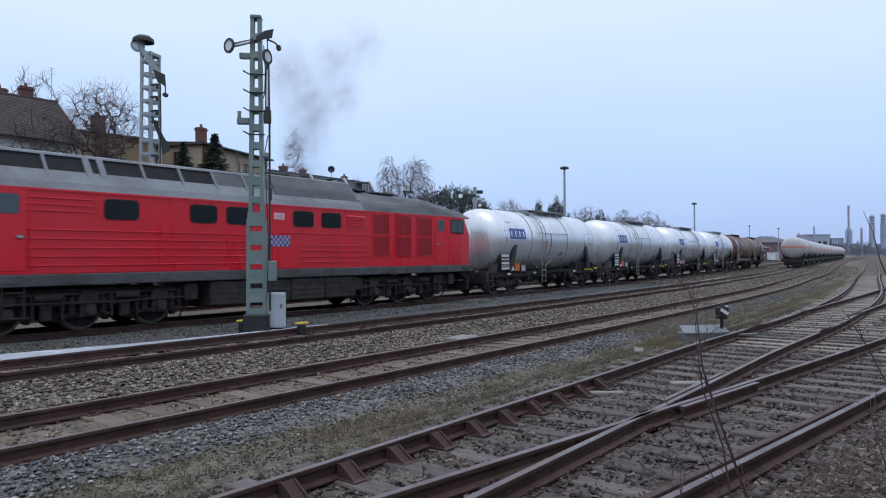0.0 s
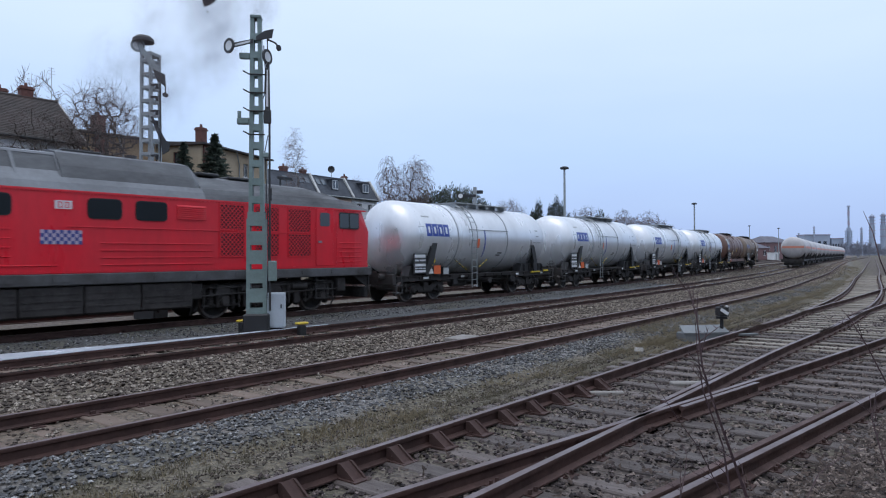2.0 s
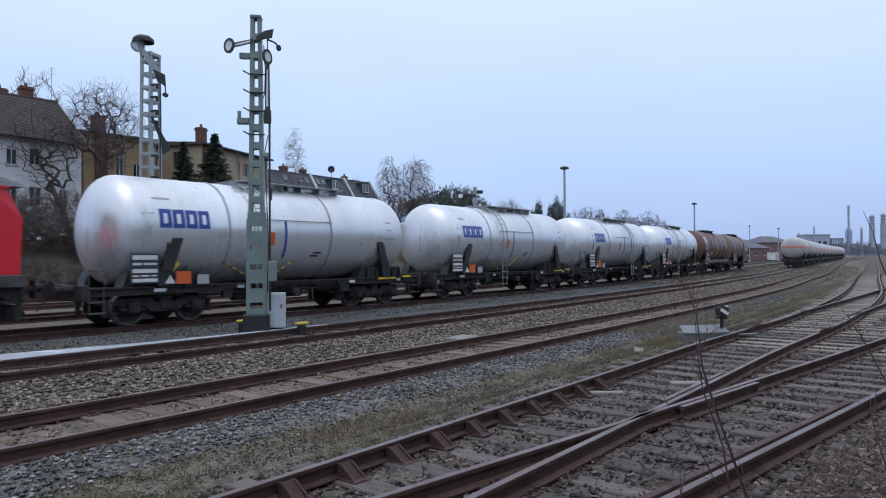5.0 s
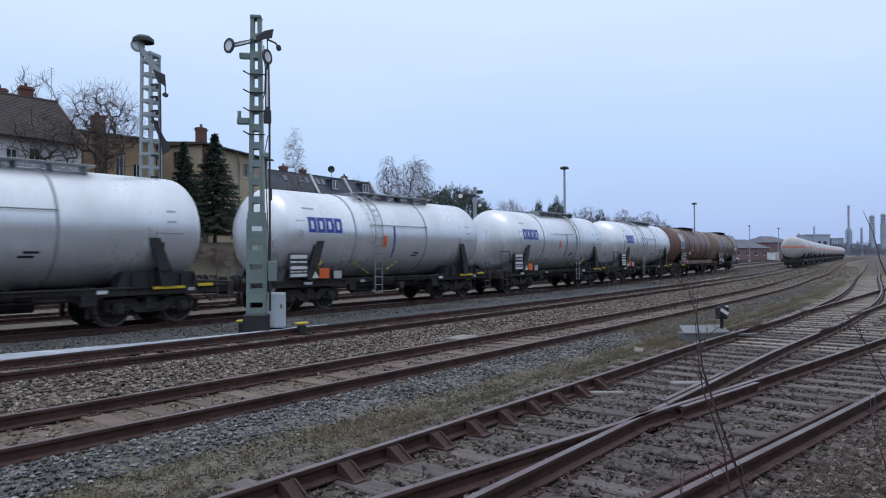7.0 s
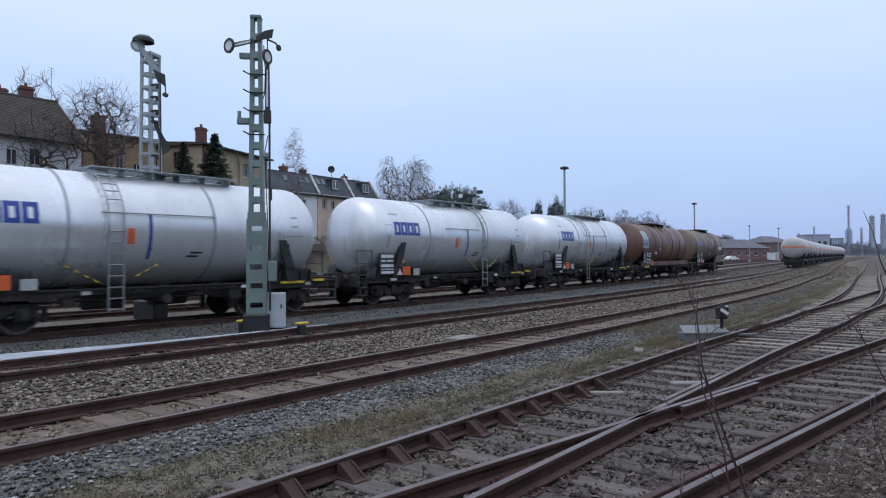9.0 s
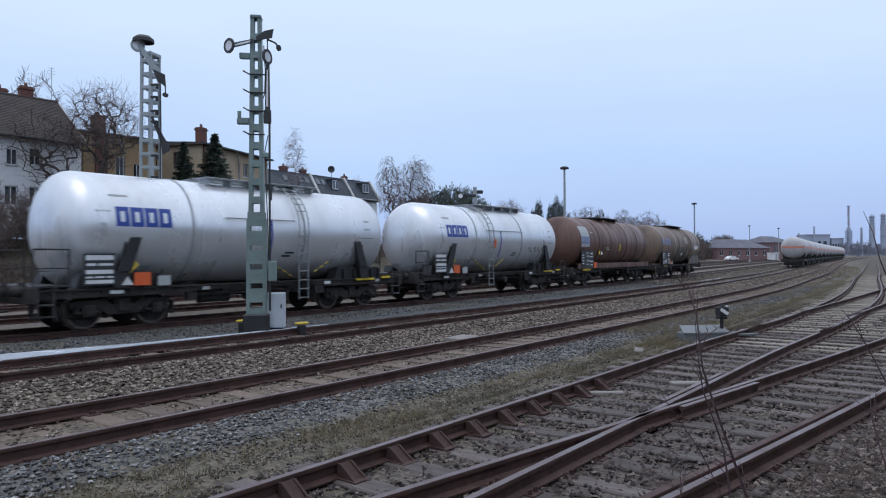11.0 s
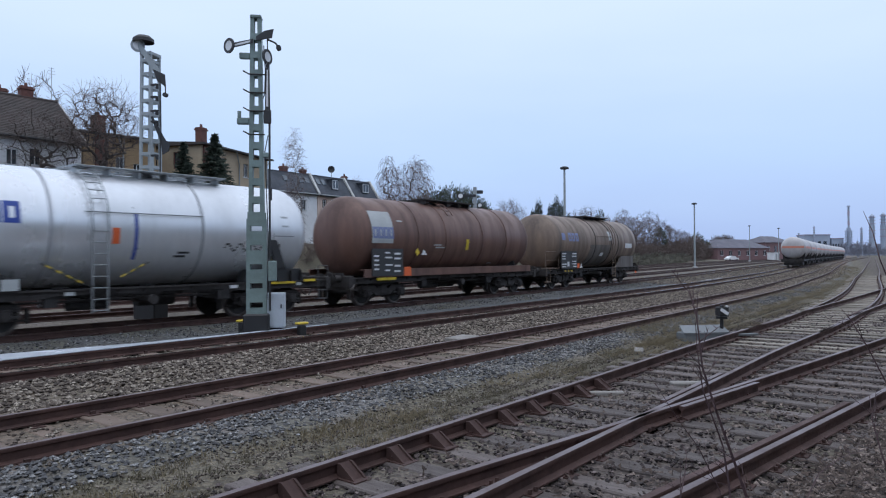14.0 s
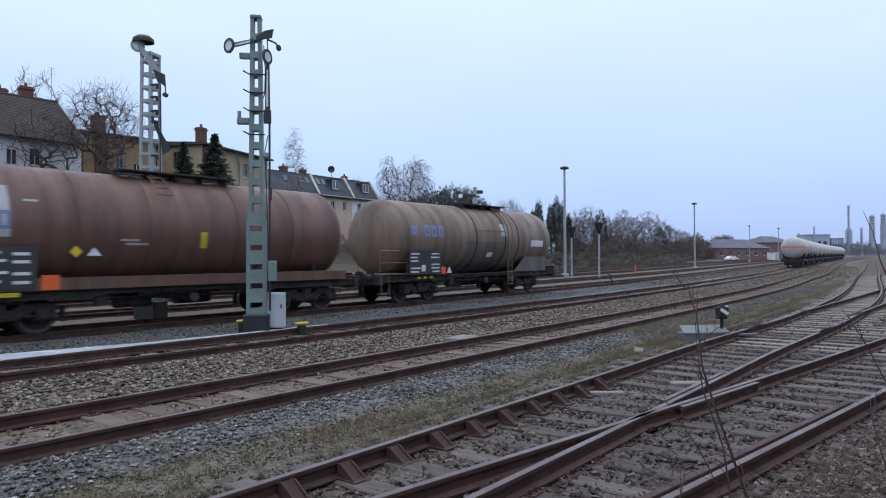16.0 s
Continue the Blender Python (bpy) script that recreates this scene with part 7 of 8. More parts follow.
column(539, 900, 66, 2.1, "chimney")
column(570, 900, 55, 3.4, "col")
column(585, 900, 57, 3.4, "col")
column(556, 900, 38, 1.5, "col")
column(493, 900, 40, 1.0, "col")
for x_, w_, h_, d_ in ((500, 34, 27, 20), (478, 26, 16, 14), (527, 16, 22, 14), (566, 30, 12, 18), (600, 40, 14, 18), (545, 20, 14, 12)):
    blk = thing("refinery_block", "distant refinery building tinted haze grey", "industrial building", pose(x_, 905, 0), "refinery buildings")
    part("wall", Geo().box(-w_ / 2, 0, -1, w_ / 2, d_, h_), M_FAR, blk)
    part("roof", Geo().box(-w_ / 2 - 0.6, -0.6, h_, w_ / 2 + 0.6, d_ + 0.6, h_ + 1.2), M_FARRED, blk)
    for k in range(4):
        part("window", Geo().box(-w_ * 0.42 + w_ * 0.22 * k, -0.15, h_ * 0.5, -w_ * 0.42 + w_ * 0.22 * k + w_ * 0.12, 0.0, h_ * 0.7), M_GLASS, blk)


# ---- trees, bushes, grass ----
M_BARK = worn("grey_brown_bark", (0.085, 0.068, 0.058), (0.045, 0.036, 0.032), 0.95, 0, 4, 30, 0.8, bump=0.5)
M_TWIG = worn("brown_winter_twigs", (0.135, 0.10, 0.088), (0.085, 0.064, 0.056), 0.95, 0, 1, 10, 0.7, bump=0, vary=0.2)
M_BIRCH = worn("birch_bark", (0.42, 0.39, 0.37), (0.14, 0.11, 0.10), 0.85, 0, 3, 12, 0.9, stretch=(1, 1, 3), bump=0.2)
M_BTWIG = worn("red_brown_birch_twigs", (0.17, 0.13, 0.125), (0.11, 0.085, 0.082), 0.95, 0, 1, 10, 0.6, bump=0)
M_NEEDLE = worn("dark_conifer_needles", (0.034, 0.050, 0.032), (0.016, 0.024, 0.017), 0.9, 0, 1.5, 8, 0.9, bump=0)
M_NEEDLE2 = worn("olive_conifer_foliage", (0.040, 0.055, 0.026), (0.015, 0.022, 0.012), 0.9, 0, 1.2, 8, 0.9, bump=0)
M_IVY = worn("dull_green_scrub", (0.12, 0.115, 0.085), (0.075, 0.07, 0.055), 0.9, 0, 1.2, 8, 0.9, bump=0)


def sticks_mesh(name, segs, mat, sides=4, thin=0.0):
    """Tapered sticks from (p, q, r0, r1) rows, as one mesh."""
    v, f = [], []
    for p, q, r0, r1 in segs:
        r0, r1 = max(r0, thin), max(r1, thin * 0.8)
        d = (q - p)
        if d.length < 1e-5:
            continue
        d.normalize()
        a = d.orthogonal().normalized()
        b = d.cross(a)
        n0 = len(v)
        k = sides if r0 > 0.02 else 3
        for c, r in ((p, r0), (q, r1)):
            for i in range(k):
                t = 2 * math.pi * i / k
                v.append(tuple(c + (a * math.cos(t) + b * math.sin(t)) * r))
        for i in range(k):
            j = (i + 1) % k
            f.append((n0 + i, n0 + j, n0 + k + j, n0 + k + i))
    me = bpy.data.meshes.new(name)
    me.from_pydata(v, [], f)
    me.materials.append(mat)
    return me


def blades(name, mat, rows):
    """Small leaf triangles or needles from (place, direction, length, width) rows."""
    v, f = [], []
    for p, d, l, w in rows:
        a = d.orthogonal().normalized() * w
        n0 = len(v)
        v += [tuple(p - a), tuple(p + a), tuple(p + d * l + a * 0.25), tuple(p + d * l - a * 0.25)]
        f.append((n0, n0 + 1, n0 + 2, n0 + 3))
    me = bpy.data.meshes.new(name)
    me.from_pydata(v, [], f)
    me.materials.append(mat)
    return me


def spruce(label, place, h, rad, seed, mat=None):
    rng = random.Random(seed)
    th = thing("spruce_tree", label, "tree", Matrix.Translation(place))
    part("trunk", Geo().tube((0, 0, -0.1), (0, 0, h), 0.16, 0.02, n=8), M_BARK, th)
    rows, st = [], []
    z = h * 0.08
    while z < h * 0.99:
        k = (1 - z / h)
        L = rad * (k ** 1.1) * rng.uniform(0.8, 1.15) + 0.12
        for i in range(11):
            a = rng.random() * 6.283
            d = Vector((math.cos(a), math.sin(a), rng.uniform(0.0, 0.22)))
            p = Vector((0, 0, z + rng.uniform(-0.1, 0.1)))
            ll = L * rng.uniform(0.7, 1.15)
            for s in range(5):
                t0, t1 = s / 5, (s + 1) / 5
                q0 = p + d * ll * t0 + Vector((0, 0, -0.28 * ll * t0 * t0 + 0.14 * ll * t0 ** 4))
                q1 = p + d * ll * t1 + Vector((0, 0, -0.28 * ll * t1 * t1 + 0.14 * ll * t1 ** 4))
                st.append((q0, q1, 0.02, 0.012))
                for _ in range(7):
                    e = (q1 - q0).normalized() + Vector((rng.gauss(0, 0.7), rng.gauss(0, 0.7), rng.gauss(-0.25, 0.4)))
                    rows.append((q0.lerp(q1, rng.random()), e.normalized(), rng.uniform(0.18, 0.42) * (0.45 + 0.55 * min(1, 2 * k)), rng.uniform(0.03, 0.07)))
        z += 0.22
    part("branch_mass", sticks_mesh("branch_mass", st, M_BARK, 3), [], th)
    part("needles", blades("needles", mat or M_NEEDLE, rows), [], th)
    return th


def clumped(name, label, place, blobs, n, size, mat, seed, category="tree"):
    """Dense evergreen: leaf sprays over uneven lobes, with stems inside."""
    rng = random.Random(seed)
    th = thing(name, label, category, Matrix.Translation(place))
    rows, st = [], []
    for cx, cy, cz, rx, rz in blobs:
        st.append((Vector((cx, cy, -0.2)), Vector((cx, cy, cz + rz * 0.8)), 0.12, 0.03))
        for _ in range(n):
            a, b = rng.random() * 6.283, rng.uniform(-1, 1)
            k = (0.55 + 0.45 * rng.random() ** 0.5) * (1 + 0.25 * noise.noise((cx + 1.3 * math.cos(a), b * 2.5, cz + math.sin(a) * 1.3)))
            d = Vector((math.cos(a) * math.sqrt(1 - b * b), math.sin(a) * math.sqrt(1 - b * b), b))
            p = Vector((cx + d.x * rx * k, cy + d.y * rx * k, cz + d.z * rz * k))
            e = (d + Vector((rng.gauss(0, 0.4), rng.gauss(0, 0.4), rng.gauss(0.35, 0.4)))).normalized()
            rows.append((p, e, size * rng.uniform(0.6, 1.5), size * 0.22))
    part("trunk", sticks_mesh("trunk", st, M_BARK, 5), [], th)
    part("foliage", blades("foliage", mat, rows), [], th)
    return th


def on_bank(s, lat):
    return at(s, lat, bed(lat) + bank(s, lat))


def branched(rng, height, width, fork, n, twigs, trunk_r, droop=0.0, lean=0.0, lobes=0.35, stems=1):
    """A leafless tree: limbs that reach out from the fork to points spread through its crown, ends in fine twigs."""
    zf = height * fork
    nodes_, up_ = [], []
    for k in range(stems):
        off = Vector((rng.gauss(0, 0.35), rng.gauss(0, 0.35), 0)) if stems > 1 else Vector((0, 0, 0))
        last = -1
        m = 5
        for i in range(m + 1):
            t = i / m
            nodes_.append(Vector((lean * zf * t + 0.05 * zf * rng.gauss(0, 0.5) * t, 0.05 * zf * rng.gauss(0, 0.5) * t, zf * t - 0.1)) + off * (1 + t))
            up_.append(last)
            last = len(nodes_) - 1
    top = nodes_[-1].copy()
    cz, rz, rx = (zf + height) / 2 - 0.05 * height, (height - zf) / 2 + 0.05 * height, width / 2
    sx = rng.random() * 50
    pts = []
    while len(pts) < n:
        q = Vector((rng.uniform(-1, 1), rng.uniform(-1, 1), rng.uniform(-1, 1)))
        r = q.length
        if r > 1 or r < 0.15:
            continue
        if r > 0.72 + lobes * noise.noise((q.x * 2.2 + sx, q.y * 2.2, q.z * 2.2)) + 0.16:
            continue
        if rng.random() > 0.25 + 0.75 * r:
            continue
        pts.append(Vector((lean * (zf + (q.z + 1) * rz * 0.6) + q.x * rx, q.y * rx, cz + q.z * rz)))
    pts.sort(key=lambda q: (q - top).length)
    arr = np.empty((len(nodes_) + 3 * n, 3))
    cnt = len(nodes_)
    for i, q in enumerate(nodes_):
        arr[i] = q
    for q in pts:
        d = arr[:cnt] - np.array(q)
        d2 = (d * d).sum(1) + np.where(d[:, 2] > 0.0, 0.6, 0.0) * d[:, 2] ** 2
        b = int(d2.argmin())
        a = Vector(arr[b])
        seg = q - a
        for t in (0.34, 0.68, 1.0):
            w = a + seg * t + Vector((rng.gauss(0, 0.04), rng.gauss(0, 0.04), rng.gauss(0.03, 0.03))) * seg.length * (t < 1)
            arr[cnt] = w
            nodes_.append(w)
            up_.append(b)
            b = cnt
            cnt += 1
    load = [0] * cnt
    kids = [0] * cnt
    for i in range(cnt - 1, -1, -1):
        load[i] += 1 if kids[i] == 0 else 0
        if up_[i] >= 0:
            load[up_[i]] += load[i]
            kids[up_[i]] += 1
    big = max(load)
    rad = lambda i: max(0.006, trunk_r * (load[i] / big) ** 0.5)
    thick, fine = [], []
    for i in range(cnt):
        if up_[i] >= 0:
            r1 = rad(i)
            r0 = min(rad(up_[i]), r1 * 1.35)
            (thick if r1 > 0.022 else fine).append((nodes_[up_[i]], nodes_[i], r0, r1))
            d = (nodes_[i] - nodes_[up_[i]]).normalized()
            if r1 < 0.05:
                for _ in range(twigs if kids[i] == 0 else max(1, twigs - 2)):
                    e = (d + Vector((rng.gauss(0, 0.6), rng.gauss(0, 0.6), rng.gauss(0.15, 0.5)))).normalized()
                    l = width * rng.uniform(0.05, 0.10)
                    p = nodes_[i]
                    for step in range(3 if droop else 2):
                        e = (e + Vector((rng.gauss(0, 0.2), rng.gauss(0, 0.2), -droop * (step + 0.6)))).normalized()
                        q = p + e * l * (1.6 if droop and step else 1.0)
                        fine.append((p, q, 0.007, 0.005))
                        p = q
    return thick, fine


def crown_tree(name, label, place, height, width, seed, fork=0.35, n=420, twigs=3, trunk_r=0.22, droop=0.0, lean=0.0, bark=None, twig=None, thin=0.012, lobes=0.35):
    a, b = branched(random.Random(seed), height, width, fork, n, twigs, trunk_r, droop, lean, lobes)
    th = thing(name, label, "tree", Matrix.Translation(place))
    part("trunk", sticks_mesh("trunk", a, bark or M_BARK, 6), [], th)
    part("crown", sticks_mesh("crown", b, twig or M_TWIG, 3, thin), [], th)
    return th


# big bare trees before the first houses, and those behind
crown_tree("bare_tree", "gnarled round-crowned bare tree before the ochre house", on_bank(22.0, -27.5), 10.7, 5.4, 11, 0.50, 620, 3, 0.21, 0.0, 0.0, None, M_TWIG, 0.007)
crown_tree("bare_tree", "leaning bare tree before the white house", on_bank(20.2, -28.0), 9.4, 5.2, 12, 0.40, 300, 2, 0.16, 0.0, -0.34, None, M_TWIG, 0.006)
crown_tree("bare_tree", "fine bare tree behind the white house", on_bank(25.0, -45), 15.0, 5.6, 13, 0.45, 300, 3, 0.2, thin=0.014)
crown_tree("birch_tree", "slender bare birch before the terrace", on_bank(41.5, -29.5), 11.0, 2.3, 21, 0.12, 330, 3, 0.08, 0.25, 0, M_BIRCH, M_BTWIG, 0.007, 0.2)
crown_tree("birch_tree", "weeping bare birch beside the terrace", on_bank(56.0, -29), 9.6, 3.0, 31, 0.35, 330, 3, 0.15, 0.6, -0.04, M_BARK, M_BTWIG, 0.008)
crown_tree("birch_tree", "weeping bare birch with hanging twigs", on_bank(59.6, -29), 10.4, 3.8, 35, 0.35, 400, 3, 0.16, 0.6, 0.05, M_BARK, M_BTWIG, 0.008)
crown_tree("bare_tree", "bare round-crowned tree behind the terrace", on_bank(74, -48), 11.6, 4.2, 41, 0.35, 380, 3, 0.18, thin=0.012)
spruce("dark green spruce before the beige house", on_bank(29.0, -28.5), 7.6, 2.3, 3)
spruce("tall dark green spruce before the beige house", on_bank(31.5, -28.0), 8.6, 3.5, 4)
clumped("cypress_clump", "dense dark evergreen clump beside the houses", on_bank(69, -30),
        [(-4.6, -5.6, 2.6, 2.0, 3.4), (-2.9, -3.6, 3.2, 2.1, 3.9), (-1.2, -1.8, 3.7, 2.1, 4.2), (0.4, 0.2, 3.9, 2.2, 4.3), (2.0, 2.4, 3.8, 2.2, 4.3), (3.4, 4.6, 3.6, 2.2, 4.2), (4.6, 7.0, 3.0, 2.0, 3.7), (5.6, 9.0, 2.5, 1.9, 3.3), (6.8, 11.2, 2.2, 1.9, 2.9)], 3000, 0.26, M_NEEDLE2, 8)
crown_tree("bare_tree", "bare spreading tree beyond the evergreens", on_bank(89, -31), 9.6, 5.2, 51, 0.28, 460, 3, 0.18, thin=0.011)
crown_tree("bare_tree", "small bare tree beyond the evergreens", on_bank(84, -31), 7.6, 3.6, 52, 0.28, 340, 3, 0.15, thin=0.011)
for i_, (s_, l_, h_, w_) in enumerate(((93.0, -29, 8.0, 0.9), (95.3, -29, 9.8, 0.95), (100.4, -29, 9.6, 1.0), (102.6, -29, 10.8, 1.05), (105.0, -29, 10.2, 1.0), (107.0, -28.6, 8.4, 0.9))):
    clumped("cypress_tree", "narrow dark green cypress by the sidings", on_bank(s_, l_), [(0, 0, h_ * 0.42, w_ * 1.15, h_ * 0.44), (0, 0, h_ * 0.68, w_ * 0.62, h_ * 0.34)], 1500, 0.26, M_NEEDLE, 60 + i_)


# thicket of leafless shrubs along the sidings
def shrub(seed, h):
    a, b = branched(random.Random(seed), h, h * 0.95, 0.12, 170, 4, 0.07, stems=4, lobes=0.5)
    th = thing("shrub", "leafless brown shrub beside the sidings", "shrub", None, "leafless shrubs")
    part("stem_cluster", sticks_mesh("stems", a, M_TWIG, 4, 0.02), [], th)
    part("twig_mass", sticks_mesh("twig_mass", b, M_TWIG, 3, 0.013), [], th)
    return th


SHRUBS = [shrub(101, 5.0), shrub(102, 5.0), shrub(103, 5.0), shrub(104, 5.0)]
rng_ = random.Random(9)
spots_ = [(20 + 2.3 * k, -25.0, 0.6) for k in range(18)] + [(62 + 4.0 * k, -25.5, 0.75) for k in range(9)]
spots_ += [(97 + 3.6 * k, -25.5 + rng_.uniform(-1, 1), rng_.uniform(1.1, 1.6)) for k in range(33)]
spots_ += [(8 + 1.5 * k, -25.2, 0.95) for k in range(11)] + [(9 + 1.8 * k, -27.2, 1.0) for k in range(8)] + [(7 + 1.3 * k, -23.2, 0.6) for k in range(14)]
spots_ += [(108 + 6.5 * k, -30 + rng_.uniform(-2, 2), rng_.uniform(1.5, 1.9)) for k in range(15)]
spots_ += [(222 + 9 * k, -26 + rng_.uniform(-3, 3), rng_.uniform(0.8, 1.1)) for k in range(4)]
for i_, (s_, l_, k_) in enumerate(spots_):
    m_ = Matrix.Translation(on_bank(s_, l_ + rng_.uniform(-0.6, 0.6))) @ Matrix.Rotation(rng_.random() * 6.28, 4, "Z") @ Matrix.Diagonal((k_ * 1.1, k_ * 1.1, k_ * rng_.uniform(0.85, 1.15), 1))
    if i_ < 4:
        SHRUBS[i_].matrix_basis = m_
    else:
        copy_thing(SHRUBS[i_ % 4], m_)
for i_, (s_, l_, h_, w_) in enumerate(((109.5, -29, 9.2, 5.0), (116.5, -29, 10.6, 5.4), (121, -30, 9.4, 5.0), (129, -29, 9.6, 5.6), (137, -30, 10.8, 5.4), (144.5, -30, 11.6, 5.6), (150, -30, 10.6, 5.8), (158, -30, 11.4, 6.0), (167, -30, 12.2, 6.4), (175, -29, 10.6, 6.4),
                                             (185, -29, 9.2, 7.0), (198, -29, 8.6, 7.0), (212, -29, 7.6, 7.0), (296, -35, 9.2, 6.5), (310, -38, 9.8, 8.0), (345, -40, 11.0, 9.0), (372, -42, 12.0, 9.0))):
    crown_tree("bare_tree", "bare tree standing in the thicket", on_bank(s_, l_), h_, w_, 200 + i_, 0.18, 420, 3, 0.16, thin=0.014 if s_ < 200 else 0.03)
clumped("conifer_tree", "dark conifer in the thicket", on_bank(123.5, -28.5), [(0, 0, 5.6, 1.3, 4.4)], 1300, 0.35, M_NEEDLE, 71)
clumped("conifer_tree", "dark conifer among bare trees", on_bank(172, -29), [(0, 0, 5.2, 1.4, 3.2)], 700, 0.5, M_NEEDLE, 72)
clumped("conifer_tree", "dark conifer behind the thicket", on_bank(240, -33), [(0, 0, 4.4, 2.2, 4.4), (3, 2, 3.4, 2.0, 3.4)], 700, 0.7, M_NEEDLE2, 73)
clumped("scrub", "dull green scrub at the foot of the thicket", on_bank(126, -24.6), [(3.6 * k - 22, -1.2 + 5.6 * k - 36, 0.9 + 0.3 * math.sin(k * 2.3), 2.1, 1.1) for k in range(13)], 500, 0.4, M_IVY, 74, "scrub")


# woods on the horizon, far off
def far_woods(name, label, x0, x1, y, hmin, hmax, n, seed):
    rng = random.Random(seed)
    segs = []
    for k in range(n):
        x = x0 + (x1 - x0) * rng.random()
        h = rng.uniform(hmin, hmax)
        base = Vector((x, y + rng.uniform(-25, 25), 0))
        segs.append((base, base + Vector((0, 0, h)), h * 0.02, 0.05))
        for _ in range(60):
            a = rng.random() * 6.283
            z = h * rng.uniform(0.15, 0.7)
            p = base + Vector((0, 0, z))
            q = p + Vector((math.cos(a) * h * rng.uniform(0.1, 0.24), math.sin(a) * h * 0.2, h * rng.uniform(0.12, 0.26)))
            segs.append((p, q, h * 0.009, h * 0.003))
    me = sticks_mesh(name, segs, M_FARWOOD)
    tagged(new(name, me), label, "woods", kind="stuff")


# pale blue-grey twigs: the haze of distance is set in the colour
M_FARWOOD = worn("haze_tinted_winter_woods", (0.24, 0.245, 0.29), (0.19, 0.195, 0.235), 1.0, 0, 0.05, 0.5, 0.6, bump=0)
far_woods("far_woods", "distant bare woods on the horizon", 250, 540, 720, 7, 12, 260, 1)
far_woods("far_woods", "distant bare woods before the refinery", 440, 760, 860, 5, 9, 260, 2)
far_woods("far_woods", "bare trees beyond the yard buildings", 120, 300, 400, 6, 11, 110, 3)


# thin dry grass between the tracks
def grass(name, label, mat, count, srange, lats, h, seed, power=1.6):
    rng = random.Random(seed)
    rows = []
    while len(rows) < count:
        s = srange[0] + (srange[1] - srange[0]) * rng.random() ** power
        l = rng.uniform(*lats)
        if noise.noise((s * 0.5, l * 0.8, seed * 1.0)) + 0.5 * noise.noise((s * 1.7, l * 2.0, 5.0)) < rng.uniform(-0.25, 0.35):
            continue
        c = at(s, l, bed(l))
        for _ in range(9):
            d = Vector((rng.gauss(0, 0.45), rng.gauss(0, 0.45), 1)).normalized()
            rows.append((c + Vector((rng.gauss(0, 0.035), rng.gauss(0, 0.035), 0)), d, h * rng.uniform(0.4, 1.3), 0.0035))
    me = blades(name, mat, rows)
    return tagged(new(name, me), label, "grass", kind="stuff")


M_GRASSD = worn("dry_straw_grass", (0.24, 0.195, 0.12), (0.14, 0.11, 0.065), 0.95, 0, 1.2, 10, 0.9, bump=0)
M_GRASSG = worn("dull_olive_grass", (0.125, 0.108, 0.066), (0.08, 0.068, 0.043), 0.95, 0, 1.0, 10, 0.9, bump=0)
grass("dry_grass", "thin dry straw-coloured grass in the gravel", M_GRASSD, 36000, (-4, 55), (12.35, 13.9), 0.085, 1)
grass("olive_grass", "patchy olive winter grass beside the rails", M_GRASSG, 34000, (-4, 70), (12.35, 13.85), 0.06, 2)
grass("verge_grass", "pale dry grass along the far tracks", M_GRASSD, 42000, (14, 120), (11.3, 13.4), 0.14, 3, 1.5)


# leaf litter and stems close to the camera
def litter():
    rng = random.Random(77)
    rows = []
    for _ in range(17000):
        s = rng.uniform(-2, 15)
        b = 16.4 + 0.15 * (s - 8)
        l = b + 1.0 + abs(rng.gauss(0, 1.1)) if rng.random() < 0.75 else rng.uniform(14.2, 18.5)
        c = at(s, l, bed(l) + rng.uniform(0.0, 0.05))
        d = Vector((rng.gauss(0, 1), rng.gauss(0, 1), rng.gauss(0.1, 0.35))).normalized()
        rows.append((c, d, rng.uniform(0.03, 0.09), rng.uniform(0.01, 0.026)))
    for _ in range(1500):
        s = rng.uniform(-2, 12)
        l = line_near(s) + 0.95 + abs(rng.gauss(0, 1.0))
        d = Vector((rng.gauss(0, 1), rng.gauss(0, 1), rng.gauss(0.15, 0.25))).normalized()
        rows.append((at(s, l, bed(l) + rng.uniform(0.01, 0.06)), d, rng.uniform(0.12, 0.35), rng.uniform(0.003, 0.006)))
    tagged(new("leaf_litter", blades("leaf_litter", M_LITTER, rows)), "dead brown leaves strewn over the ballast", "leaf litter", kind="stuff")


M_LITTER = stones("dead_leaves", (0.05, 0.036, 0.030), (0.13, 0.095, 0.078), (0.36, 0.29, 0.25))
litter()
M_STEM = worn("dark_red_brown_stem", (0.065, 0.032, 0.034), (0.03, 0.018, 0.02), 0.7, 0, 4, 40, 0.7, bump=0.2)


def stem(name, label, pts, r, seed, kids=6):
    """A bare young stem with short side twigs and buds."""
    rng = random.Random(seed)
    segs = []
    P = [Vector(q) for q in pts]
    n = len(P) - 1
    for i in range(n):
        a, b = P[i], P[i + 1]
        for k in range(4):
            p, q = a.lerp(b, k / 4), a.lerp(b, (k + 1) / 4)
            j = Vector((rng.gauss(0, 0.004), rng.gauss(0, 0.004), 0))
            t = (i + k / 4) / n
            segs.append((p, q, r * (1 - 0.75 * t), r * (1 - 0.75 * (t + 0.25 / n))))
            if rng.random() < kids / 10:
                d = ((b - a).normalized() + Vector((rng.gauss(0, 0.7), rng.gauss(0, 0.5), rng.gauss(0, 0.4)))).normalized()
                e = q + d * rng.uniform(0.04, 0.2)
                segs.append((q, e, r * 0.4, r * 0.15))
                for _ in range(2):
                    m = q.lerp(e, rng.uniform(0.3, 0.9))
                    segs.append((m, m + Vector((rng.gauss(0, 0.03), rng.gauss(0, 0.03), 0.03)), r * 0.25, r * 0.1))
    me = sticks_mesh(name, segs, M_STEM, 6)
    return tagged(new(name, me), label, "sapling")


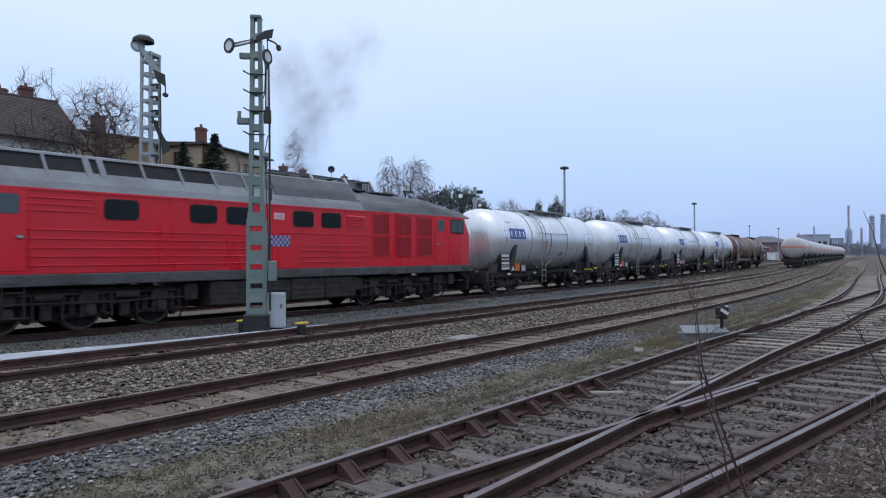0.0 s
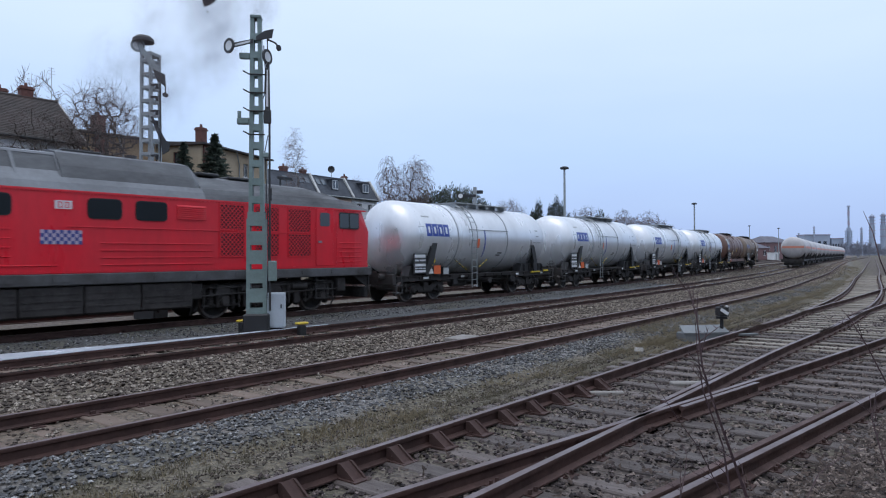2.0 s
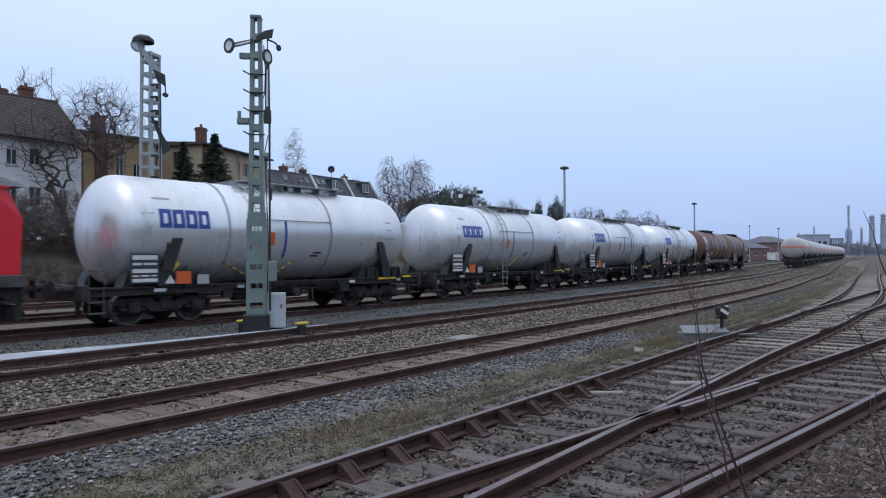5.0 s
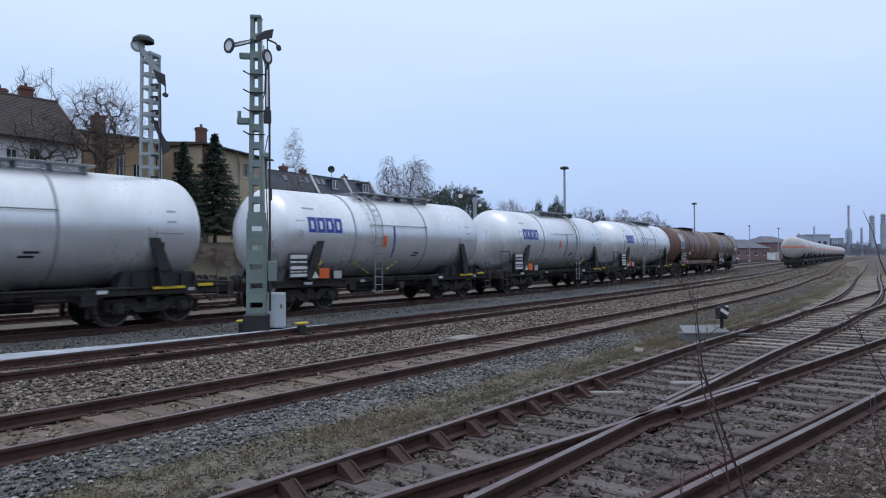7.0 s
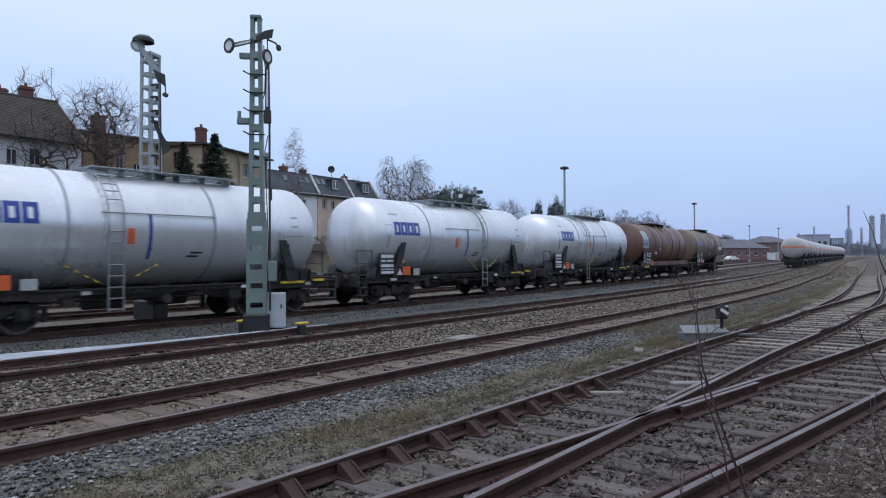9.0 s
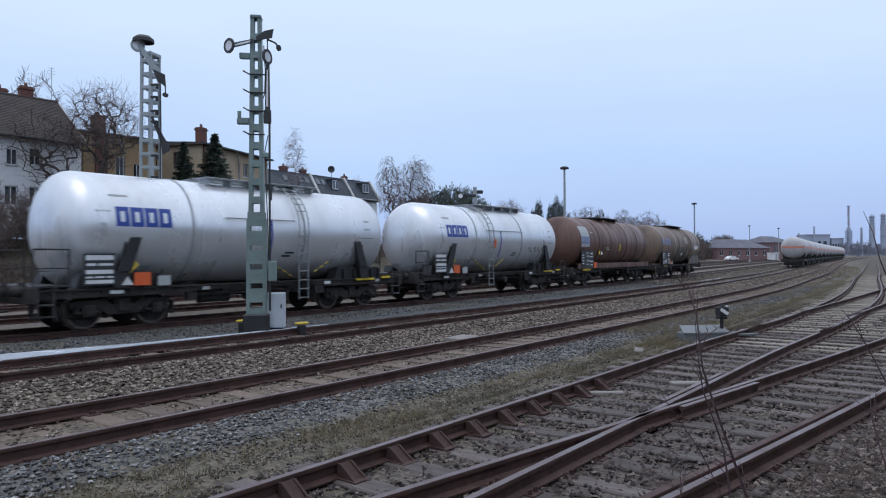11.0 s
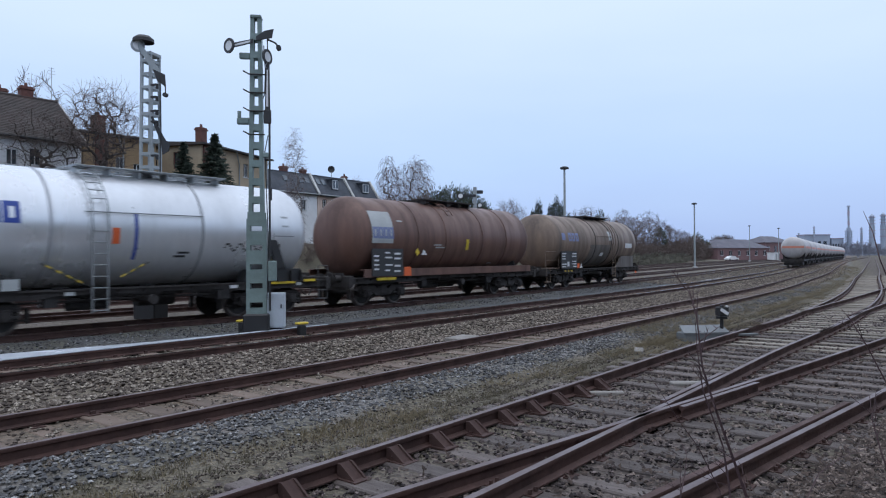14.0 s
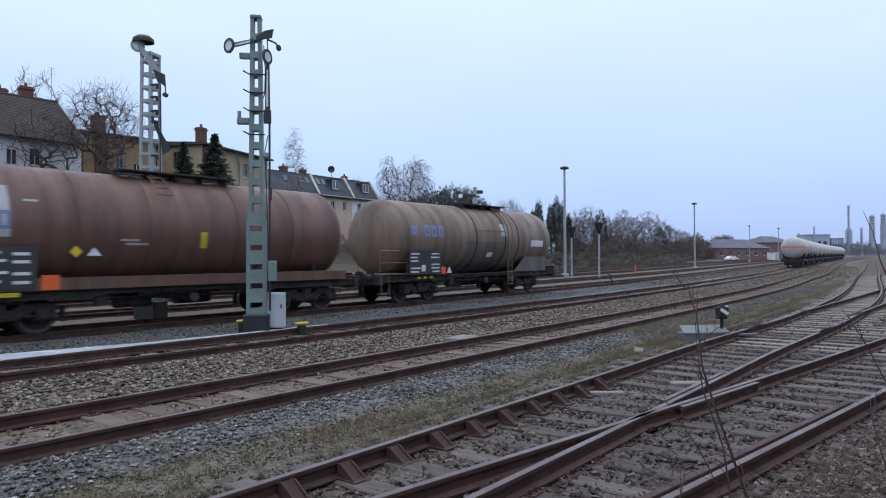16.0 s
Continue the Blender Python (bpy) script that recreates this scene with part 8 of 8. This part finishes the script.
stem("sapling", "bare red-brown sapling stem beside the turnout", [(1.61, 3.45, -0.25), (1.6, 3.6, 0.51), (1.53, 3.65, 0.76), (1.47, 3.7, 0.98), (1.43, 3.75, 1.17), (1.42, 3.8, 1.44), (1.4, 3.85, 1.57), (1.38, 3.9, 1.61)], 0.011, 1, 6)
stem("sapling", "thin bare sapling stem beside the turnout", [(1.56, 3.5500000000000003, -0.25), (1.55, 3.7, 0.53), (1.54, 3.75, 0.73), (1.45, 3.8, 1.03), (1.44, 3.85, 1.25), (1.45, 3.9, 1.34)], 0.008, 2, 5)
stem("sapling", "thin branching bramble stem by the rail", [(1.55, 3.65, -0.25), (1.54, 3.8, 0.47), (1.44, 3.85, 0.7), (1.34, 3.9, 0.85), (1.25, 3.95, 1.01), (1.21, 4.0, 1.08)], 0.005, 3, 3)
stem("sapling", "short bare stem beside the rail", [(1.19, 3.25, -0.25), (1.18, 3.4, 0.58), (1.22, 3.45, 0.67), (1.25, 3.5, 0.76)], 0.006, 4, 3)
stem("sapling", "bare twig hanging into view beside the camera", [(1.5, 2.0500000000000003, -0.25), (1.49, 2.2, 1.59), (1.45, 2.25, 1.77), (1.46, 2.3, 1.86), (1.47, 2.35, 1.91), (1.49, 2.4, 1.94)], 0.0035, 5, 0)
stem("sapling", "thin bare stem beside the camera", [(2.1399999999999997, 3.0500000000000003, -0.25), (2.13, 3.2, 0.64), (2.09, 3.25, 0.84), (2.08, 3.3, 0.98), (2.1, 3.35, 1.09)], 0.007, 6, 4)
stem("sapling", "arching bramble stem by the camera", [(2.34, 3.25, -0.25), (2.33, 3.4, 0.91), (2.25, 3.45, 1.13), (2.18, 3.5, 1.32), (2.14, 3.55, 1.43), (2.11, 3.6, 1.5)], 0.006, 7, 5)
stem("sapling", "low bramble stem in the litter", [(1.93, 3.45, -0.25), (1.92, 3.6, 0.5), (2.01, 3.65, 0.61), (2.16, 3.7, 0.68), (2.29, 3.75, 0.7)], 0.005, 8, 5)


# ---- added unseen bank behind the camera closes the place and blocks low sky ----
def shade_bank():
    g = Geo()
    rings = []
    for k in range(-14, 31):
        s_ = 4.0 * k
        w = [noise.noise((s_ * 0.13, q * 0.7, 2.0)) for q in range(5)]
        rings.append([tuple(at(s_, 25.5 + 0.6 * w[0], -0.4)), tuple(at(s_, 25.0 + 0.8 * w[1], 2.6)), tuple(at(s_, 25.8 + 0.8 * w[2], 5.4 + 0.9 * w[2])),
                      tuple(at(s_, 27.4, 6.4 + 1.4 * w[3])), tuple(at(s_, 29.4 + 0.6 * w[4], 4.8)), tuple(at(s_, 30.0, -0.4))])
    g.loft(rings, 0, True, True)
    tagged(part("backdrop", g, M_SHADE_BANK, None, "", 80), "unseen hedge-like bank added to block low sky light", "hedge", kind="structure")


M_SHADE_BANK = worn("dull_brown_shade_bank", (0.075, 0.07, 0.05), (0.035, 0.032, 0.025), 1.0, 0, 0.6, 5, 0.9, bump=0.6)
shade_bank()


# ---- diesel smoke: soft wisps that leave the roof and drift ----
def smoke_material():
    m = bpy.data.materials.new("thin_diesel_smoke")
    m.use_nodes = True
    t = m.node_tree
    t.nodes.remove(t.nodes["Principled BSDF"])
    mix, tr, df, tc, ln, mr, k = (t.nodes.new(q) for q in ("ShaderNodeMixShader", "ShaderNodeBsdfTransparent", "ShaderNodeBsdfDiffuse", "ShaderNodeTexCoord", "ShaderNodeVectorMath", "ShaderNodeMapRange", "ShaderNodeMath"))
    df.inputs[0].default_value = (0.19, 0.155, 0.155, 1)
    ln.operation = "LENGTH"
    t.links.new(tc.outputs["Object"], ln.inputs[0])
    mr.interpolation_type = "SMOOTHSTEP"
    mr.inputs[1].default_value, mr.inputs[2].default_value, mr.inputs[3].default_value, mr.inputs[4].default_value = 0.0, 0.97, 0.29, 0.0
    t.links.new(ln.outputs["Value"], mr.inputs[0])
    k.operation = "MULTIPLY"
    t.links.new(mr.outputs[0], k.inputs[0])
    t.links.new(noise_out(t, 2.2, 4, 0.6, 0.25, 0.7), k.inputs[1])
    t.links.new(k.outputs[0], mix.inputs[0])
    t.links.new(tr.outputs[0], mix.inputs[1])
    t.links.new(df.outputs[0], mix.inputs[2])
    t.links.new(mix.outputs[0], t.nodes["Material Output"].inputs[0])
    return m


M_SMOKE = smoke_material()
PUFFS = []


def puff(seed):
    """A thin lens-shaped wisp, dense in its middle."""
    g = Geo()
    rad = [0.0, 0.25, 0.5, 0.75, 1.0]
    for sg in (-1,):
        g.lathe([(sg * 0.16 * (1 - r * r), max(r, 0.001)) for r in rad], 20, "y")
    me = g.mesh("smoke_puff", [M_SMOKE], 80)
    for v in me.vertices:
        v.co.y += 0.12 * noise.noise((v.co.x * 1.5 + seed, v.co.z * 1.5, 0.0))
    ob = new("smoke_puff", me)
    ob.visible_shadow = False
    return tagged(ob, "thin grey puff of diesel exhaust smoke", "smoke", "exhaust smoke")


for k_ in range(30):
    PUFFS.append((puff(k_), -2.6 + 0.17 * k_))


def smoke_rows():
    """Each wisp rides in the exhaust until it leaves, then rises and drifts behind."""
    for i, (ob, t0) in enumerate(PUFFS):
        rows = []
        big = 0.85 + 0.25 * ((i * 7) % 3)
        ob.scale = (big, big, big * 1.2)
        for j in range(65):
            t = 0.25 * j
            te = min(t, t0)
            s = 14.7 - 2.934 * te - 0.11405 * te * te
            z, age = 2.3, max(0.0, t - t0)
            if age > 0:
                s -= 1.9 * age
                z += 3.6 * (1 - math.exp(-age / 0.5)) + (1.25 + 0.25 * math.sin(i * 1.7)) * age
                s += 0.75 * math.sin(i * 2.4) * min(age, 1.6)
            q = at(s, 0.9 * math.sin(i * 2.1) * min(age, 1.2), z)
            rows.append((t, Matrix.Translation(q) @ Matrix.Rotation(radians(12) + 0.1 * math.sin(i), 4, "Z")))
        walk(ob, rows)


motions()
